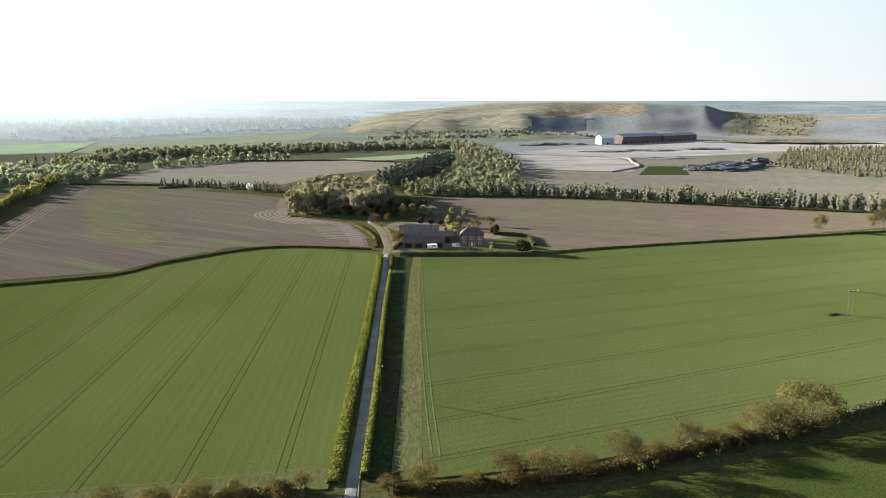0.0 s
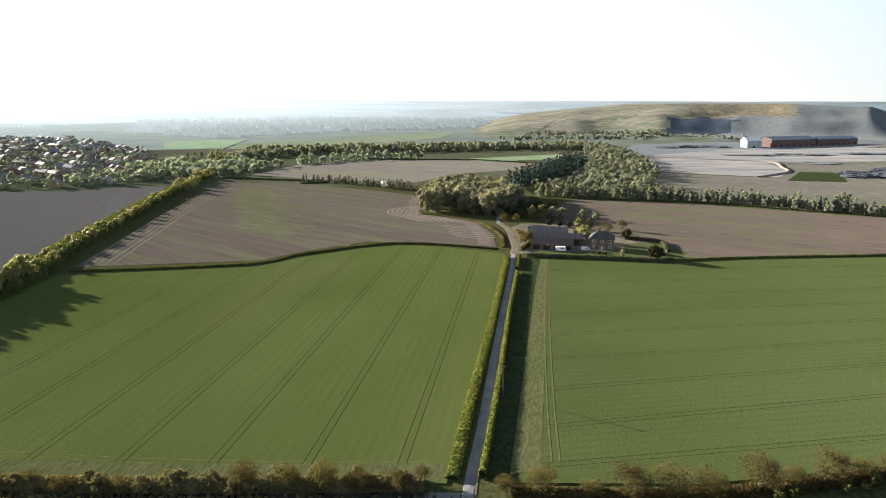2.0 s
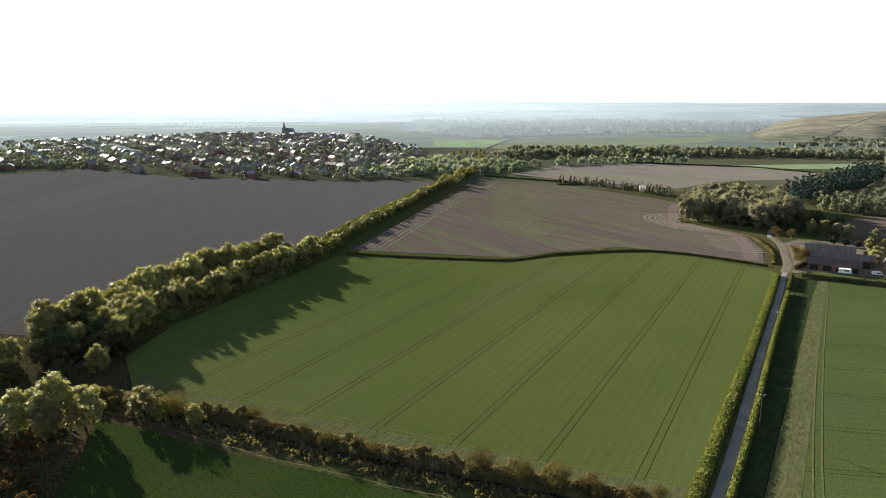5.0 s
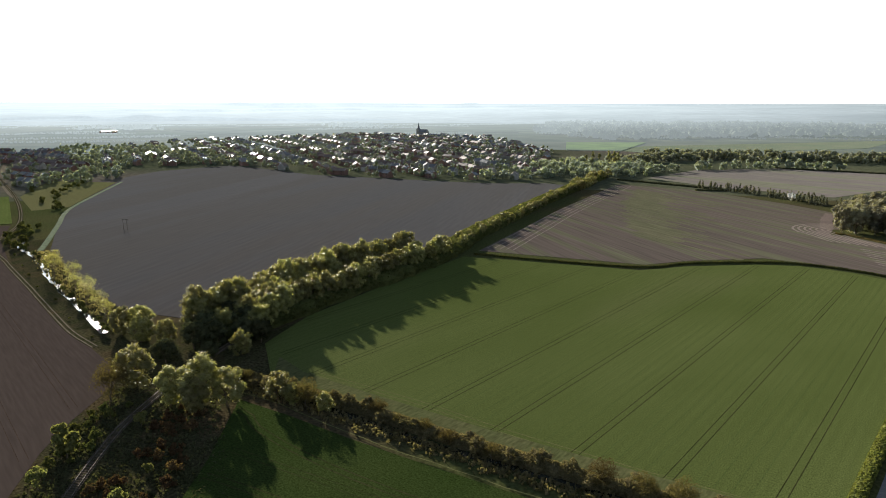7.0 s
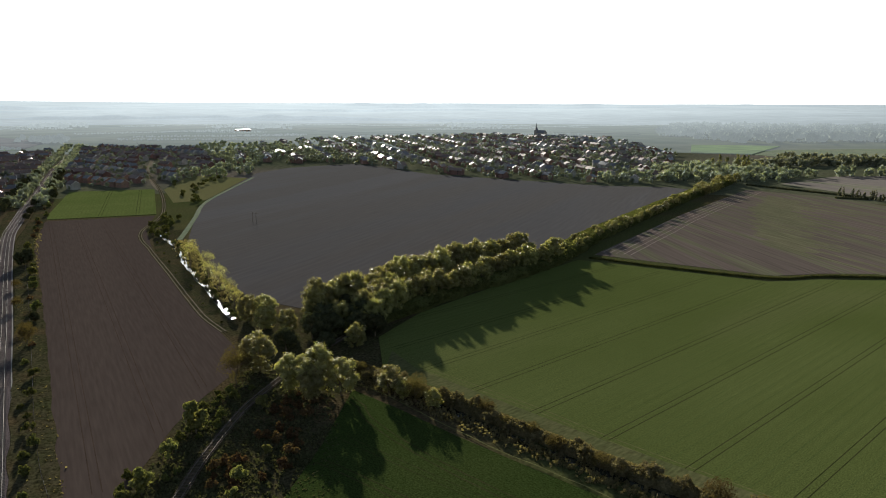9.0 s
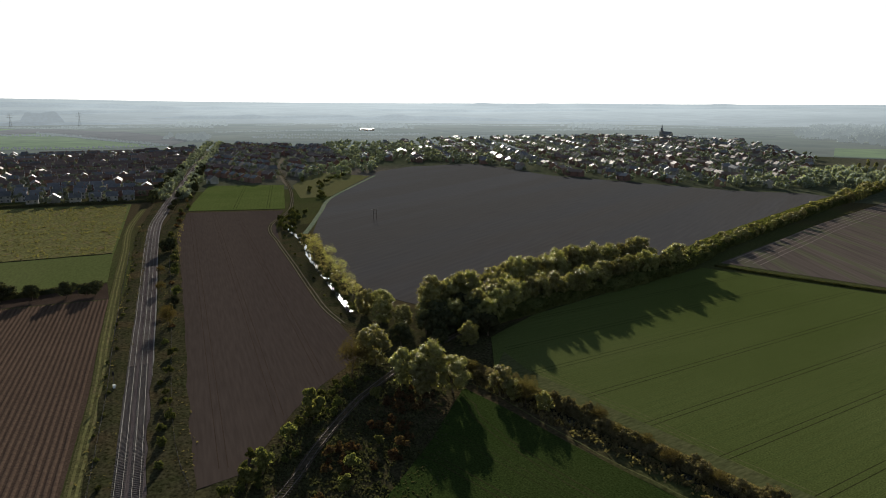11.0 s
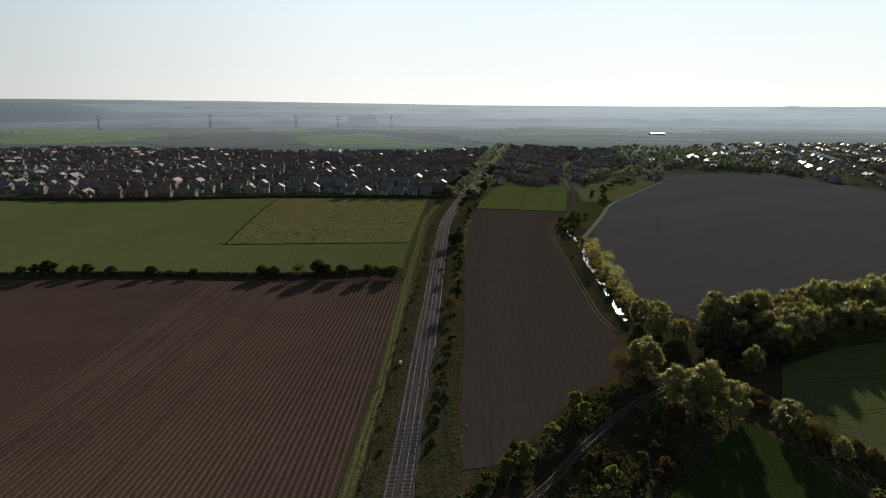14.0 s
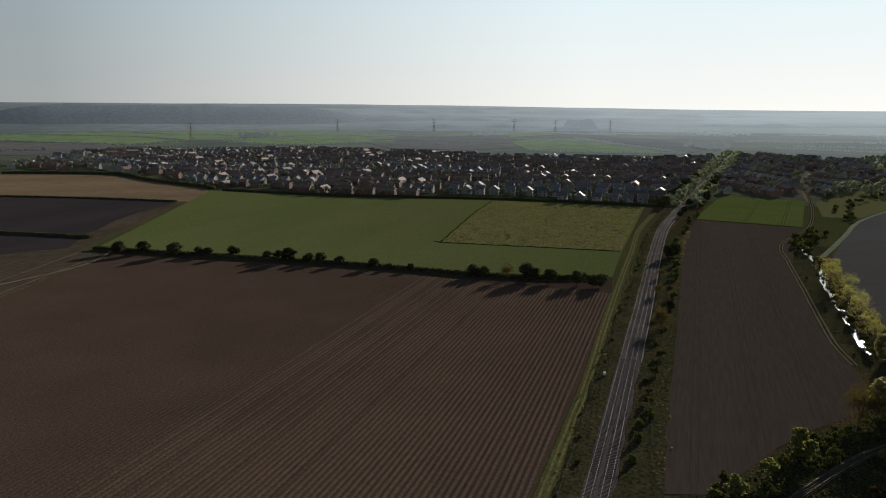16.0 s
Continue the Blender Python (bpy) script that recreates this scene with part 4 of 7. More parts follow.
def ridged_field():
    """Bare field thrown up into long parallel beds."""
    base = slab("field_ridged", RIDGED, 0.02, M["furrow_soil"], "reddish brown field of long parallel potato ridges")
    rng = random.Random(5)
    for k in range(0, 186):
        # worn lowers and darkens ridges away from the railway to fit the camera's view
        worn = 1.0 - 0.84 * min(1.0, max(0.0, (k - 20) / 55))
        for s, e in clip(RIDGED, 173, 26.5 + k * 1.52):
            if (e - s).length < 4:
                continue
            verts, faces = [], []
            d = (e - s).normalized()
            n = Vector((-d.y, d.x))
            steps = max(1, int((e - s).length / 9))
            for i in range(steps + 1):
                p = s + (e - s) * (i / steps) + n * rng.uniform(-0.07, 0.07)
                hgt, half = worn * (0.28 + rng.uniform(-0.06, 0.06)), 0.17 + rng.uniform(-0.05, 0.05)
                for o, z in ((-0.55, 0.025), (-half, hgt), (half, hgt), (0.55, 0.025)):
                    q = p + n * o
                    verts.append((q.x, q.y, z))
            for i in range(steps):
                for c in range(3):
                    m = i * 4 + c
                    faces.append((m, m + 4, m + 5, m + 1))
            part("ridge", from_faces("ridge", verts, faces, M["soil_ridge" if worn > 0.25 + 0.7 * rng.random() else "furrow_soil"]), None, base)


ridged_field()

# young shoots: a broad patch that frays into long fingers along the drilling
shoot_home = tagged(new("shoots"), "greenish patch of young shoots fraying into long strips", "crop", kind="structure")
shoot_rng = random.Random(61)
for k in range(44):
    f = k / 43
    x0, y0 = -292 + 108 * f, 590 - 212 * f
    left = shoot_rng.uniform(2, 16) + 30 * max(0, 0.5 - abs(f - 0.5))
    right = shoot_rng.uniform(16, 48) + (shoot_rng.uniform(20, 62) if k % 3 == 0 else 0)
    a, b = Vector((x0 - left * 0.9, y0 + left * 0.42)), Vector((x0 + right * 0.92, y0 - right * 0.36))
    wide_strip = shoot_rng.uniform(2.2, 5.2)
    strips("shoot_strip", [(a, b)], wide_strip, 0.112 + 0.004 * (k % 4), M["shoots"], shoot_home, "thin green strip of young shoots")

# plough marks that follow the edges of the striped field
marks = tagged(new("plough_marks"), "curved pale plough marks along the field edge", "plough marks", kind="structure")
WOOD_EDGE = [(-122, 556), (-116, 520), (-108, 488), (-104, 466), (-92, 461), (-64, 444), (-48, 405), (-42, 374)]
part("headland", ribbon_mesh("headland", WOOD_EDGE, [(-1.5, 0.13), (-9, 0.13)], M["soil_head"], 4.0, 0.5, 3), None, marks, "pinkish turned headland")
for k in range(7):
    r = 7 + k * 3.3
    arc = [(-104 + r * math.cos(radians(q)), 482 + r * math.sin(radians(q))) for q in range(105, 241, 15)]
    arc += [(arc[-1][0] + s * 0.72, arc[-1][1] - s * 0.69) for s in (14, 30, 50 - k * 4)]
    part("plough_mark", ribbon_mesh("plough_mark", arc, [(0.7, 0.15), (-0.7, 0.15)], M["soil_light"], 3.0, 0.15, k), None, marks)
for k in range(8):
    x, y = -58 + k * 2.2, 432 - k * 5.2
    part("plough_mark", ribbon_mesh("plough_mark", [(x, y), (x - 12, y - 5), (x - 24, y - 3)], [(0.55, 0.155), (-0.55, 0.155)], M["soil_light"], 3.0, 0.15, k), None, marks)
for k in range(5):
    o = 3 + k * 3.6
    part("plough_mark", ribbon_mesh("plough_mark", [(-236, 292), (-262, 372), (-284, 440), (-330, 606)], [(-o + 0.3, 0.15), (-o - 0.3, 0.15)], M["soil_light"], 6.0, 0.15, k), None, marks)

# lane, tracks and water
LANE = [(0, -80), (-8, 20), (-15, 90), (-18.5, 126), (-20, 162), (-23, 221), (-27, 310), (-29, 345), (-30, 373), (-39, 425), (-47, 445), (-50, 470)]
tagged(new("road", ribbon_mesh("road", LANE, [(1.25, 0.02), (1.1, 0.07), (0, 0.11), (-1.0, 0.07), (-1.15, 0.02)], M["asphalt"])), "narrow grey asphalt farm lane between hedges", "road", kind="structure")
tagged(new("lane_edge", ribbon_mesh("lane_edge", LANE[3:8], [(-1.15, 0.1), (-1.5, 0.1)], M["dirt"], wobble=0.12)), "worn pale earth edge of the lane", "verge", kind="structure")
LANE_FARM = [(-29, 352), (-30, 373), (-39, 425), (-47, 445)]
tagged(new("yard_track", ribbon_mesh("yard_track", LANE_FARM, [(2.4, 0.02), (1.6, 0.14), (-1.6, 0.14), (-2.4, 0.02)], M["dirt"], wobble=0.3)), "dusty pale track into the farmyard", "track", kind="structure")
FIELD_TRACK = [(-834, 226), (-648, 186), (-513, 148), (-440, 113), (-382, 102.5), (-326, 94.5), (-279, 87.5), (-249, 83.5), (-228, 83)]
tagged(new("farm_track", ribbon_mesh("farm_track", FIELD_TRACK, [(1.6, 0.02), (1.2, 0.14), (-1.2, 0.14), (-1.6, 0.02)], M["rough_grass"])), "grassy dirt track beside the stream", "track", kind="structure")
for off in (-0.75, 0.75):
    tagged(new("wheel_rut", ribbon_mesh("wheel_rut", FIELD_TRACK, [(off + 0.24, 0.165), (off - 0.24, 0.165)], M["dirt"], wobble=0.08)), "pale worn wheel rut of the stream track", "track", kind="structure")
RAIL_TRACK = [(-60, -16.5), (-146.8, -4.8), (-199.6, 2.0), (-249, 7.0), (-329, 16), (-391, 23.5), (-470.5, 32.4), (-555, 49)]
tagged(new("rail_side_strip", ribbon_mesh("rail_side_strip", RAIL_TRACK, [(2.1, 0.02), (1.8, 0.2), (-1.8, 0.2), (-2.1, 0.02)], M["verge"])), "grassy strip along the railway fence", "verge", kind="structure")
for off in (-0.7, 0.7):
    tagged(new("wheel_rut", ribbon_mesh("wheel_rut", RAIL_TRACK, [(off + 0.3, 0.21), (off - 0.3, 0.21)], M["meadow"], wobble=0.1)), "worn pale wheel rut in the grass", "track", kind="structure")
GRASS_BANK = [(-700, 296), (-620, 240), (-545, 190), (-480, 160), (-428, 136), (-403, 124)]
tagged(new("grass_bank", ribbon_mesh("grass_bank", GRASS_BANK, [(1.6, 0.02), (1.3, 0.25), (-1.3, 0.25), (-1.6, 0.02)], M["pasture"])), "pale green grass bank round the ploughed field", "verge", kind="structure")
STREAM = [(-436, 126), (-422, 120), (-400, 118), (-375, 115), (-340, 107), (-309, 102), (-263, 95), (-231, 90), (-205, 95), (-165, 101), (-136, 104.5), (-119, 106), (-101, 109), (-72, 115), (-44, 121), (-20, 125)]
tagged(new("stream", ribbon_mesh("stream", STREAM, [(1.3, 0.03), (-1.3, 0.03)], M["water"], wobble=0.5)), "narrow stream with glinting rippled water", "water", kind="structure")
tagged(new("stream_path", ribbon_mesh("stream_path", [(-162, 94.5), (-146, 97.5), (-122, 99), (-96, 102.5), (-60, 109), (-26, 119)], [(0.16, 0.4), (-0.16, 0.4)], M["wheat_track"], wobble=0.3)), "narrow worn footpath along the stream", "path", kind="structure")
tagged(new("field_edge_path", ribbon_mesh("field_edge_path", [(-240, -262), (-300, -250), (-340, -262)], [(0.8, 0.14), (-0.8, 0.14)], M["dirt"])), "pale worn path at the field edge", "path", kind="structure")
YARD = [(-28, 352), (-30, 372), (-40, 424), (-32, 446), (0, 450), (40, 440), (45, 400), (36, 372), (8, 366), (-16, 364)]
slab("yard", YARD, 0.05, M["dirt"], "dusty concrete and dirt farmyard", category="yard")
slab("lawn", [(-20, 349), (48, 349), (60, 372), (46, 398), (30, 392), (26, 371), (8, 365), (-18, 363)], 0.12, M["lawn"], "mown farmhouse lawn", category="lawn")


tagged(new("rail_verge", ribbon_mesh("rail_verge", [(-60, 3), (-140, 13), (-195, 20), (-254, 28), (-344, 40), (-440, 52), (-520, 70), (-640, 96)], [(5.5, 0.02), (4.8, 0.4), (0, 0.5), (-4.6, 0.3)], M["rough_grass"], wobble=0.4)), "rough brown railway verge", "verge", kind="structure")
tagged(new("rail_verge", ribbon_mesh("rail_verge", [(-60, -11), (-140, -0.5), (-195, 6), (-254, 13.5), (-344, 26), (-440, 37), (-520, 52), (-600, 68)], [(3.5, 0.3), (0, 0.6), (-2.6, 0.3), (-3.2, 0.02)], M["rough_grass"], wobble=0.4)), "rough brown railway verge", "verge", kind="structure")
slab("scrub_ground", [(-60, -2), (-100, 4), (-146, 24), (-164, 45), (-178, 57), (-193, 75), (-212, 81), (-240, 84), (-240, 100), (-215, 150), (-228, 235), (-222, 240), (-205, 205), (-184, 150), (-160, 112), (-158, 93), (-134, 73), (-116, 52), (-84, 12)], 0.06, M["rough_grass"], "rough brown scrub ground by the branch line", category="scrub ground")
slab("bank_ground", [(-252, 84), (-330, 96), (-380, 104), (-440, 119), (-436, 140), (-405, 124), (-330, 112), (-262, 105), (-238, 108)], 0.025, M["rough_grass"], "rough dark stream bank", category="stream bank")


# ---- railway ----
RAILWAY = [(90, -26), (-60, -6.0), (-141.2, 4.7), (-194, 11.2), (-243, 17.2), (-277, 21.6), (-383.5, 34.6), (-472.6, 46.9), (-520, 56.5), (-609, 76), (-644, 86), (-864, 135), (-1100, 192)]
BRANCH = [(-70, -30), (-98, 2), (-127, 32), (-142, 44), (-158, 58), (-170, 71), (-190, 100), (-214, 150), (-238, 240)]


def offset_line(pts, off, step=6.0):
    line = spline(pts, step)
    return [p + n * off for p, n in zip(line, sides(line))]


def railway(name, pts, tracks, bed, label, spread_near, rust):
    home = tagged(new(name), label, "railway", kind="structure")
    part("ballast_bed", ribbon_mesh("ballast_bed", pts, [(bed, 0.02), (bed - 0.9, 0.32), (-bed + 0.9, 0.32), (-bed, 0.02)], M["rough_grass"] if rust else M["ballast"]), None, home)
    sleeper = from_bm("sleeper", boxed(-0.13, 0.13, -1.3, 1.3, 0.3, 0.42), M["sleeper"] if not rust else M["timber"])
    for c in tracks:
        for g in (-0.7525, 0.7525):
            line = offset_line(pts, c + g)
            ns = sides(line)
            verts, faces = [], []
            prof = ((0.06, 0.42), (0.034, 0.58), (-0.034, 0.58), (-0.06, 0.42))
            for p, n in zip(line, ns):
                verts += [tuple(p + n * o + Vector((0, 0, z))) for o, z in prof]
            for i in range(len(line) - 1):
                faces += [(i * 4 + j + 1, i * 4 + j, i * 4 + 4 + j, i * 4 + 5 + j) for j in range(3)]
            part("rail", from_faces("rail", verts, faces, M["rail_worn"] if rust else M["steel"]), None, home, "worn steel rail")
        line = offset_line(pts, c, 0.65)
        far_v, far_f, near = [], [], 0
        for i in range(len(line) - 1):
            d = line[i + 1] - line[i]
            a = math.atan2(d.y, d.x)
            m = Matrix.Translation(line[i]) @ Matrix.Rotation(a, 4, "Z")
            if spread_near[0] < line[i].x < spread_near[1] and near < 290:
                near += 1
                ob = new("sleeper", sleeper)
                ob.parent, ob.matrix_local = home, m
            elif -700 < line[i].x < -100:
                j = len(far_v)
                far_v += [tuple(m @ Vector(v)) for v in ((-0.13, -1.3, 0.42), (0.13, -1.3, 0.42), (0.13, 1.3, 0.42), (-0.13, 1.3, 0.42))]
                far_f.append((j, j + 1, j + 2, j + 3))
        if far_f:
            tagged(part("sleepers", from_faces("sleepers", far_v, far_f, sleeper.materials[0]), None, home), kind="stuff")


railway("railway", RAILWAY, (-1.7, 1.7), 4.6, "double-track railway on grey ballast", (-218, -122), False)
tagged(new("cable_trough", ribbon_mesh("cable_trough", [(p.x, p.y) for p in offset_line(RAILWAY[1:9], -4.2)], [(0.22, 0.02), (0.2, 0.36), (-0.2, 0.36), (-0.22, 0.02)], M["concrete"])), "pale concrete cable trough beside the tracks", "trough", kind="structure")
railway("branch_railway", BRANCH, (0,), 1.9, "single overgrown railway track on ballast", (-200, -105), True)


# ---- spoil heap and works ----
HEAP_MARKS = [(-8, 2.2), (-6.2, 1.7), (-4.4, 1.25), (-1.1, 0.85), (3.5, 0.32), (9, 0.22), (15.7, 0.27), (20.3, 0.45), (21.6, 0.95), (24, 1.15), (32, 1.1), (50, 1.3), (60, 2.2)]


def ease(x):
    x = min(1.0, max(0.0, x))
    return x * x * (3 - 2 * x)


def heap_at(az, u):
    """A point of the tip: az in degrees right of straight ahead, u from 0 at its foot to 1 at its crest."""
    for (a0, d0), (a1, d1) in zip(HEAP_MARKS, HEAP_MARKS[1:]):
        if a0 <= az <= a1:
            dep = d0 + (d1 - d0) * (az - a0) / (a1 - a0)
    foot = 1480 + 60 * noise.noise(Vector((az * 0.2, 1, 0))) + 60 * min(1, max(0, (az - 18) / 6))
    crest = foot + 560
    r = foot + 560 * u
    top = max(2.0, 78 - crest * math.tan(radians(dep)))
    s = ease(u) + 0.07 * math.sin(min(u, 1) * 5 * math.pi) * (1 - min(u, 1))
    z = -1 + (top + 1) * s
    mid = max(0.0, 1 - abs(2 * u - 1)) if 0 < u < 1 else 0
    z += noise.noise(Vector((r / 90, az * 0.6, 2))) * 1.6 * mid
    z -= 0.9 * mid * (1 - abs(noise.noise(Vector((az * 0.45 + u * 0.8, 7, 1)))) * 2.2) ** 3
    # quarried scarps
    for a0, a1, at, fall in ((6.0, 12.2, 0.58, 7.0), (15.4, 21.6, 0.9, 2.5), (-3.5, 4.2, 0.45, 2.5)):
        z -= fall * ease((az - a0) / 2.0) * ease((a1 - az) / 2.0) * (1 - ease((u - at) / 0.08)) * ease(u / at)
    a = radians(az)
    return (r * math.sin(a), r * math.cos(a), max(z, -1.0))


def spoil_heap():
    """A long grassed and shale-grey tip, with terraces and scarps, climbing to the skyline."""
    na, nr = 220, 56
    verts = [heap_at(-8 + 68 * i / na, 1.6 * j / nr) for i in range(na + 1) for j in range(nr + 1)]
    faces = [(i * (nr + 1) + j, (i + 1) * (nr + 1) + j, (i + 1) * (nr + 1) + j + 1, i * (nr + 1) + j + 1) for i in range(na) for j in range(nr)]
    skins = [M[k] for k in ("shale", "tip_tan", "tip_gold", "tip_green", "tip_shade", "tip_scrub")]
    me = from_faces("spoil_heap", verts, faces, skins, True)
    slots = []
    for i in range(na):
        for j in range(nr):
            az, u = -8 + 68 * (i + 0.5) / na, 1.6 * (j + 0.5) / nr
            az += noise.noise(Vector((az * 1.1, u * 14, 3))) * 0.9
            u += noise.noise(Vector((az * 0.8, u * 5, 9))) * 0.06
            if az > 27.8:
                k = 1 if u > 0.85 else 0
            elif az > 21.8:
                k = 5 if u > 0.22 else 0
            elif az > 15.8:
                k = 0
            elif u > 0.58:
                k = 2 if az > 8.3 else 1
            elif 6.8 < az < 11.6 and u > 0.27:
                k = 4
            elif az > 10.8:
                k = 0
            else:
                k = 3 if u < 0.36 else 1 if (u * 9 + az * 0.2) % 1 < 0.5 else 3
            slots.append(k)
    me.polygons.foreach_set("material_index", slots)
    tagged(new("spoil_heap", me), "long grey shale spoil heap with tan grassy slopes", "hill", kind="structure")
    for k, line in enumerate([[(-4.8, 0.03), (-4.2, 0.14), (-2.9, 0.38), (-0.9, 0.74), (0.6, 0.97)], [(-0.9, 0.74), (3, 0.84), (7, 0.9), (12, 0.93)], [(1, 0.1), (5, 0.16), (10, 0.13), (15, 0.2), (21, 0.16)]]):
        verts, faces = [], []
        for (a0, u0), (a1, u1) in zip(line, line[1:]):
            for i in range(14):
                t = i / 14
                for w in (-0.006, 0.006):
                    x, y, z = heap_at(a0 + (a1 - a0) * t + w * 14, u0 + (u1 - u0) * t + w)
                    verts.append((x, y, z + 0.9))
        faces = [(m, m + 1, m + 3, m + 2) for m in range(0, len(verts) - 2, 2)]
        tagged(new("haul_track", from_faces("haul_track", verts, faces, M["pale_earth"])), "pale haul track over the spoil heap", "track", kind="structure")


spoil_heap()
slab("works_flat", [(60, 1040), (100, 1300), (260, 1420), (560, 1520), (900, 1420), (1000, 1250), (760, 1140), (500, 1060), (240, 950)], 0.12, M["shale"], "grey levelled shale flat of the old works", category="earthworks")
slab("works_ground", [(95, 1040), (200, 1160), (300, 1250), (500, 1400), (680, 1470), (900, 1300), (740, 1160), (560, 1100), (380, 1000), (237, 960)], 0.2, M["pale_earth"], "pale pinkish levelled earth of the old works", category="earthworks")
slab("works_ground", [(66, 812), (206, 768), (238, 836), (240, 955), (100, 1036)], 0.3, M["pale_earth"], "pinkish levelled earth pan with a low bank", category="earthworks")
PAN_EDGE = [(74, 782), (80, 933), (99, 1011), (170, 990), (245, 962), (242, 890), (232, 830), (188, 770)]
tagged(new("pan_bank", ribbon_mesh("pan_bank", PAN_EDGE, [(2.6, 0.25), (0.6, 1.5), (-0.6, 1.5), (-2.6, 0.25)], M["soil_light"], 8.0, 0.5, 4)), "low pale earth bank round the levelled pan", "earth bank", kind="structure")
for k, line in enumerate(([(90, 820), (150, 835), (225, 850)], [(95, 880), (160, 880), (236, 880)], [(100, 940), (170, 930), (240, 920)], [(120, 1060), (240, 1090), (380, 1130), (520, 1180)], [(250, 985), (360, 1050), (520, 1130), (700, 1200)])):
    tagged(new("wheel_mark", ribbon_mesh("wheel_mark", line, [(1.6, 0.36 - 0.02 * k), (-1.6, 0.36 - 0.02 * k)], M["scrub_soil"] if k % 2 else M["soil_light"], 8.0, 0.6, k)), "broad worn wheel marks over the levelled earth", "track", kind="structure")
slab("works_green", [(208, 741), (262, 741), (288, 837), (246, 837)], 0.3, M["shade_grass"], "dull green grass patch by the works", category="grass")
slab("field_scrub", [(40, 600), (60, 800), (205, 765), (262, 738), (440, 685), (520, 520), (330, 490), (180, 545)], 0.1, M["scrub_soil"], "tan rough field behind the roadside trees")


slab("works_scrub", [(206, 768), (262, 738), (440, 685), (660, 900), (860, 1200), (760, 1150), (560, 1098), (380, 998), (240, 957), (241, 840)], 0.16, M["scrub_soil"], "rough tan and grey scrubland by the works", category="scrubland")


def heap(x, y, sx, sy, h, material, label, seed):
    bm = bmesh.new()
    bmesh.ops.create_icosphere(bm, subdivisions=4, radius=1)
    for v in bm.verts:
        n = 1 + 0.4 * noise.noise(v.co * 1.7 + Vector((seed, 0, 0))) + 0.22 * noise.noise(v.co * 5 + Vector((0, seed, 0)))
        v.co = Vector((v.co.x * sx * n, v.co.y * sy * n, max(-0.05, v.co.z * n) * h))
    ob = new("spoil_mound", from_bm("spoil_mound", bm, material))
    ob.location = (x, y, 0)
    tagged(ob, label, "mound", group="works mounds")


for i, (x, y, sx, sy, h) in enumerate([(296, 792, 20, 12, 4), (318, 786, 22, 12, 4.5), (340, 800, 20, 12, 4), (322, 815, 26, 12, 3.5), (350, 822, 24, 12, 5), (303, 826, 22, 10, 3), (372, 845, 20, 12, 5), (396, 880, 16, 12, 7), (340, 848, 28, 12, 3), (360, 880, 24, 14, 3)]):
    heap(x, y, sx, sy, h, M["coal"], "black coal slurry heap", i)
heap(640, 1320, 150, 60, 6, M["tip_scrub"], "long low scrub-covered spoil mound", 50)
for i, (x, y, sx, sy, h) in enumerate([(330, 1100, 40, 14, 2.4), (420, 1130, 32, 12, 2.8), (250, 1075, 36, 10, 2), (180, 1240, 24, 14, 4), (215, 1260, 20, 12, 3.5), (150, 1225, 20, 12, 3), (240, 1250, 16, 10, 3), (300, 960, 40, 20, 1.6)]):
    heap(x, y, sx, sy, h, M["shale"], "low grey rubble bank", 20 + i)


# ---- trees, hedges and scrub ----
def leaf_cards(rng, centres, count, size, verts, faces, lift=0.35):
    """Small leaf sprays scattered over the outside of round clumps, most of them facing outward."""
    for c, r in centres:
        for _ in range(count):
            d = Vector((rng.gauss(0, 1), rng.gauss(0, 1), rng.gauss(lift, 1))).normalized()
            p = c + d * r * rng.uniform(0.82, 1.12)
            n = (d + Vector((rng.gauss(0, 0.5), rng.gauss(0, 0.5), rng.gauss(0, 0.5)))).normalized()
            t = n.orthogonal().normalized()
            t = Matrix.Rotation(rng.uniform(0, 6.28), 3, n) @ t
            b = n.cross(t)
            s, w = size * rng.uniform(0.6, 1.3), size * rng.uniform(0.4, 0.9)
            i = len(verts)
            verts += [p - t * s, p - b * w + n * 0.1 * s, p + t * s, p + b * w + n * 0.1 * s]
            faces.append((i, i + 1, i + 2, i + 3))


def clump_cores(rng, centres, verts, faces, shrink=0.8, sub=1):
    for c, r in centres:
        bm = bmesh.new()
        bmesh.ops.create_icosphere(bm, subdivisions=sub, radius=r * shrink)
        i = len(verts)
        o = Vector((rng.random() * 50, 0, 0))
        for v in bm.verts:
            verts.append(c + v.co * (1 + 0.3 * noise.noise(v.co * (1.3 / r) + o)))
        bm.verts.index_update()
        faces += [tuple(i + v.index for v in f.verts) for f in bm.faces]
        bm.free()


def limbs(rng, bm, start, direction, length, radius, depth, tips, spread=0.7, sides_n=6):
    end = start + direction * length
    mid = (start + end) / 2 + Vector((rng.uniform(-1, 1), rng.uniform(-1, 1), 0)) * length * 0.06
    tube(bm, start, mid, radius, radius * 0.82, sides_n)
    tube(bm, mid, end, radius * 0.82, radius * 0.6, sides_n)
    if depth == 0:
        tips.append(end)
        return
    for k in range(rng.choice((3, 4)) if depth > 1 else 3):
        d = (direction + Vector((rng.gauss(0, spread), rng.gauss(0, spread), rng.uniform(-0.15, 0.45)))).normalized()
        limbs(rng, bm, end - direction * length * rng.uniform(0, 0.35), d, length * rng.uniform(0.6, 0.8), radius * 0.52, depth - 1, tips, spread, max(3, sides_n - 1))


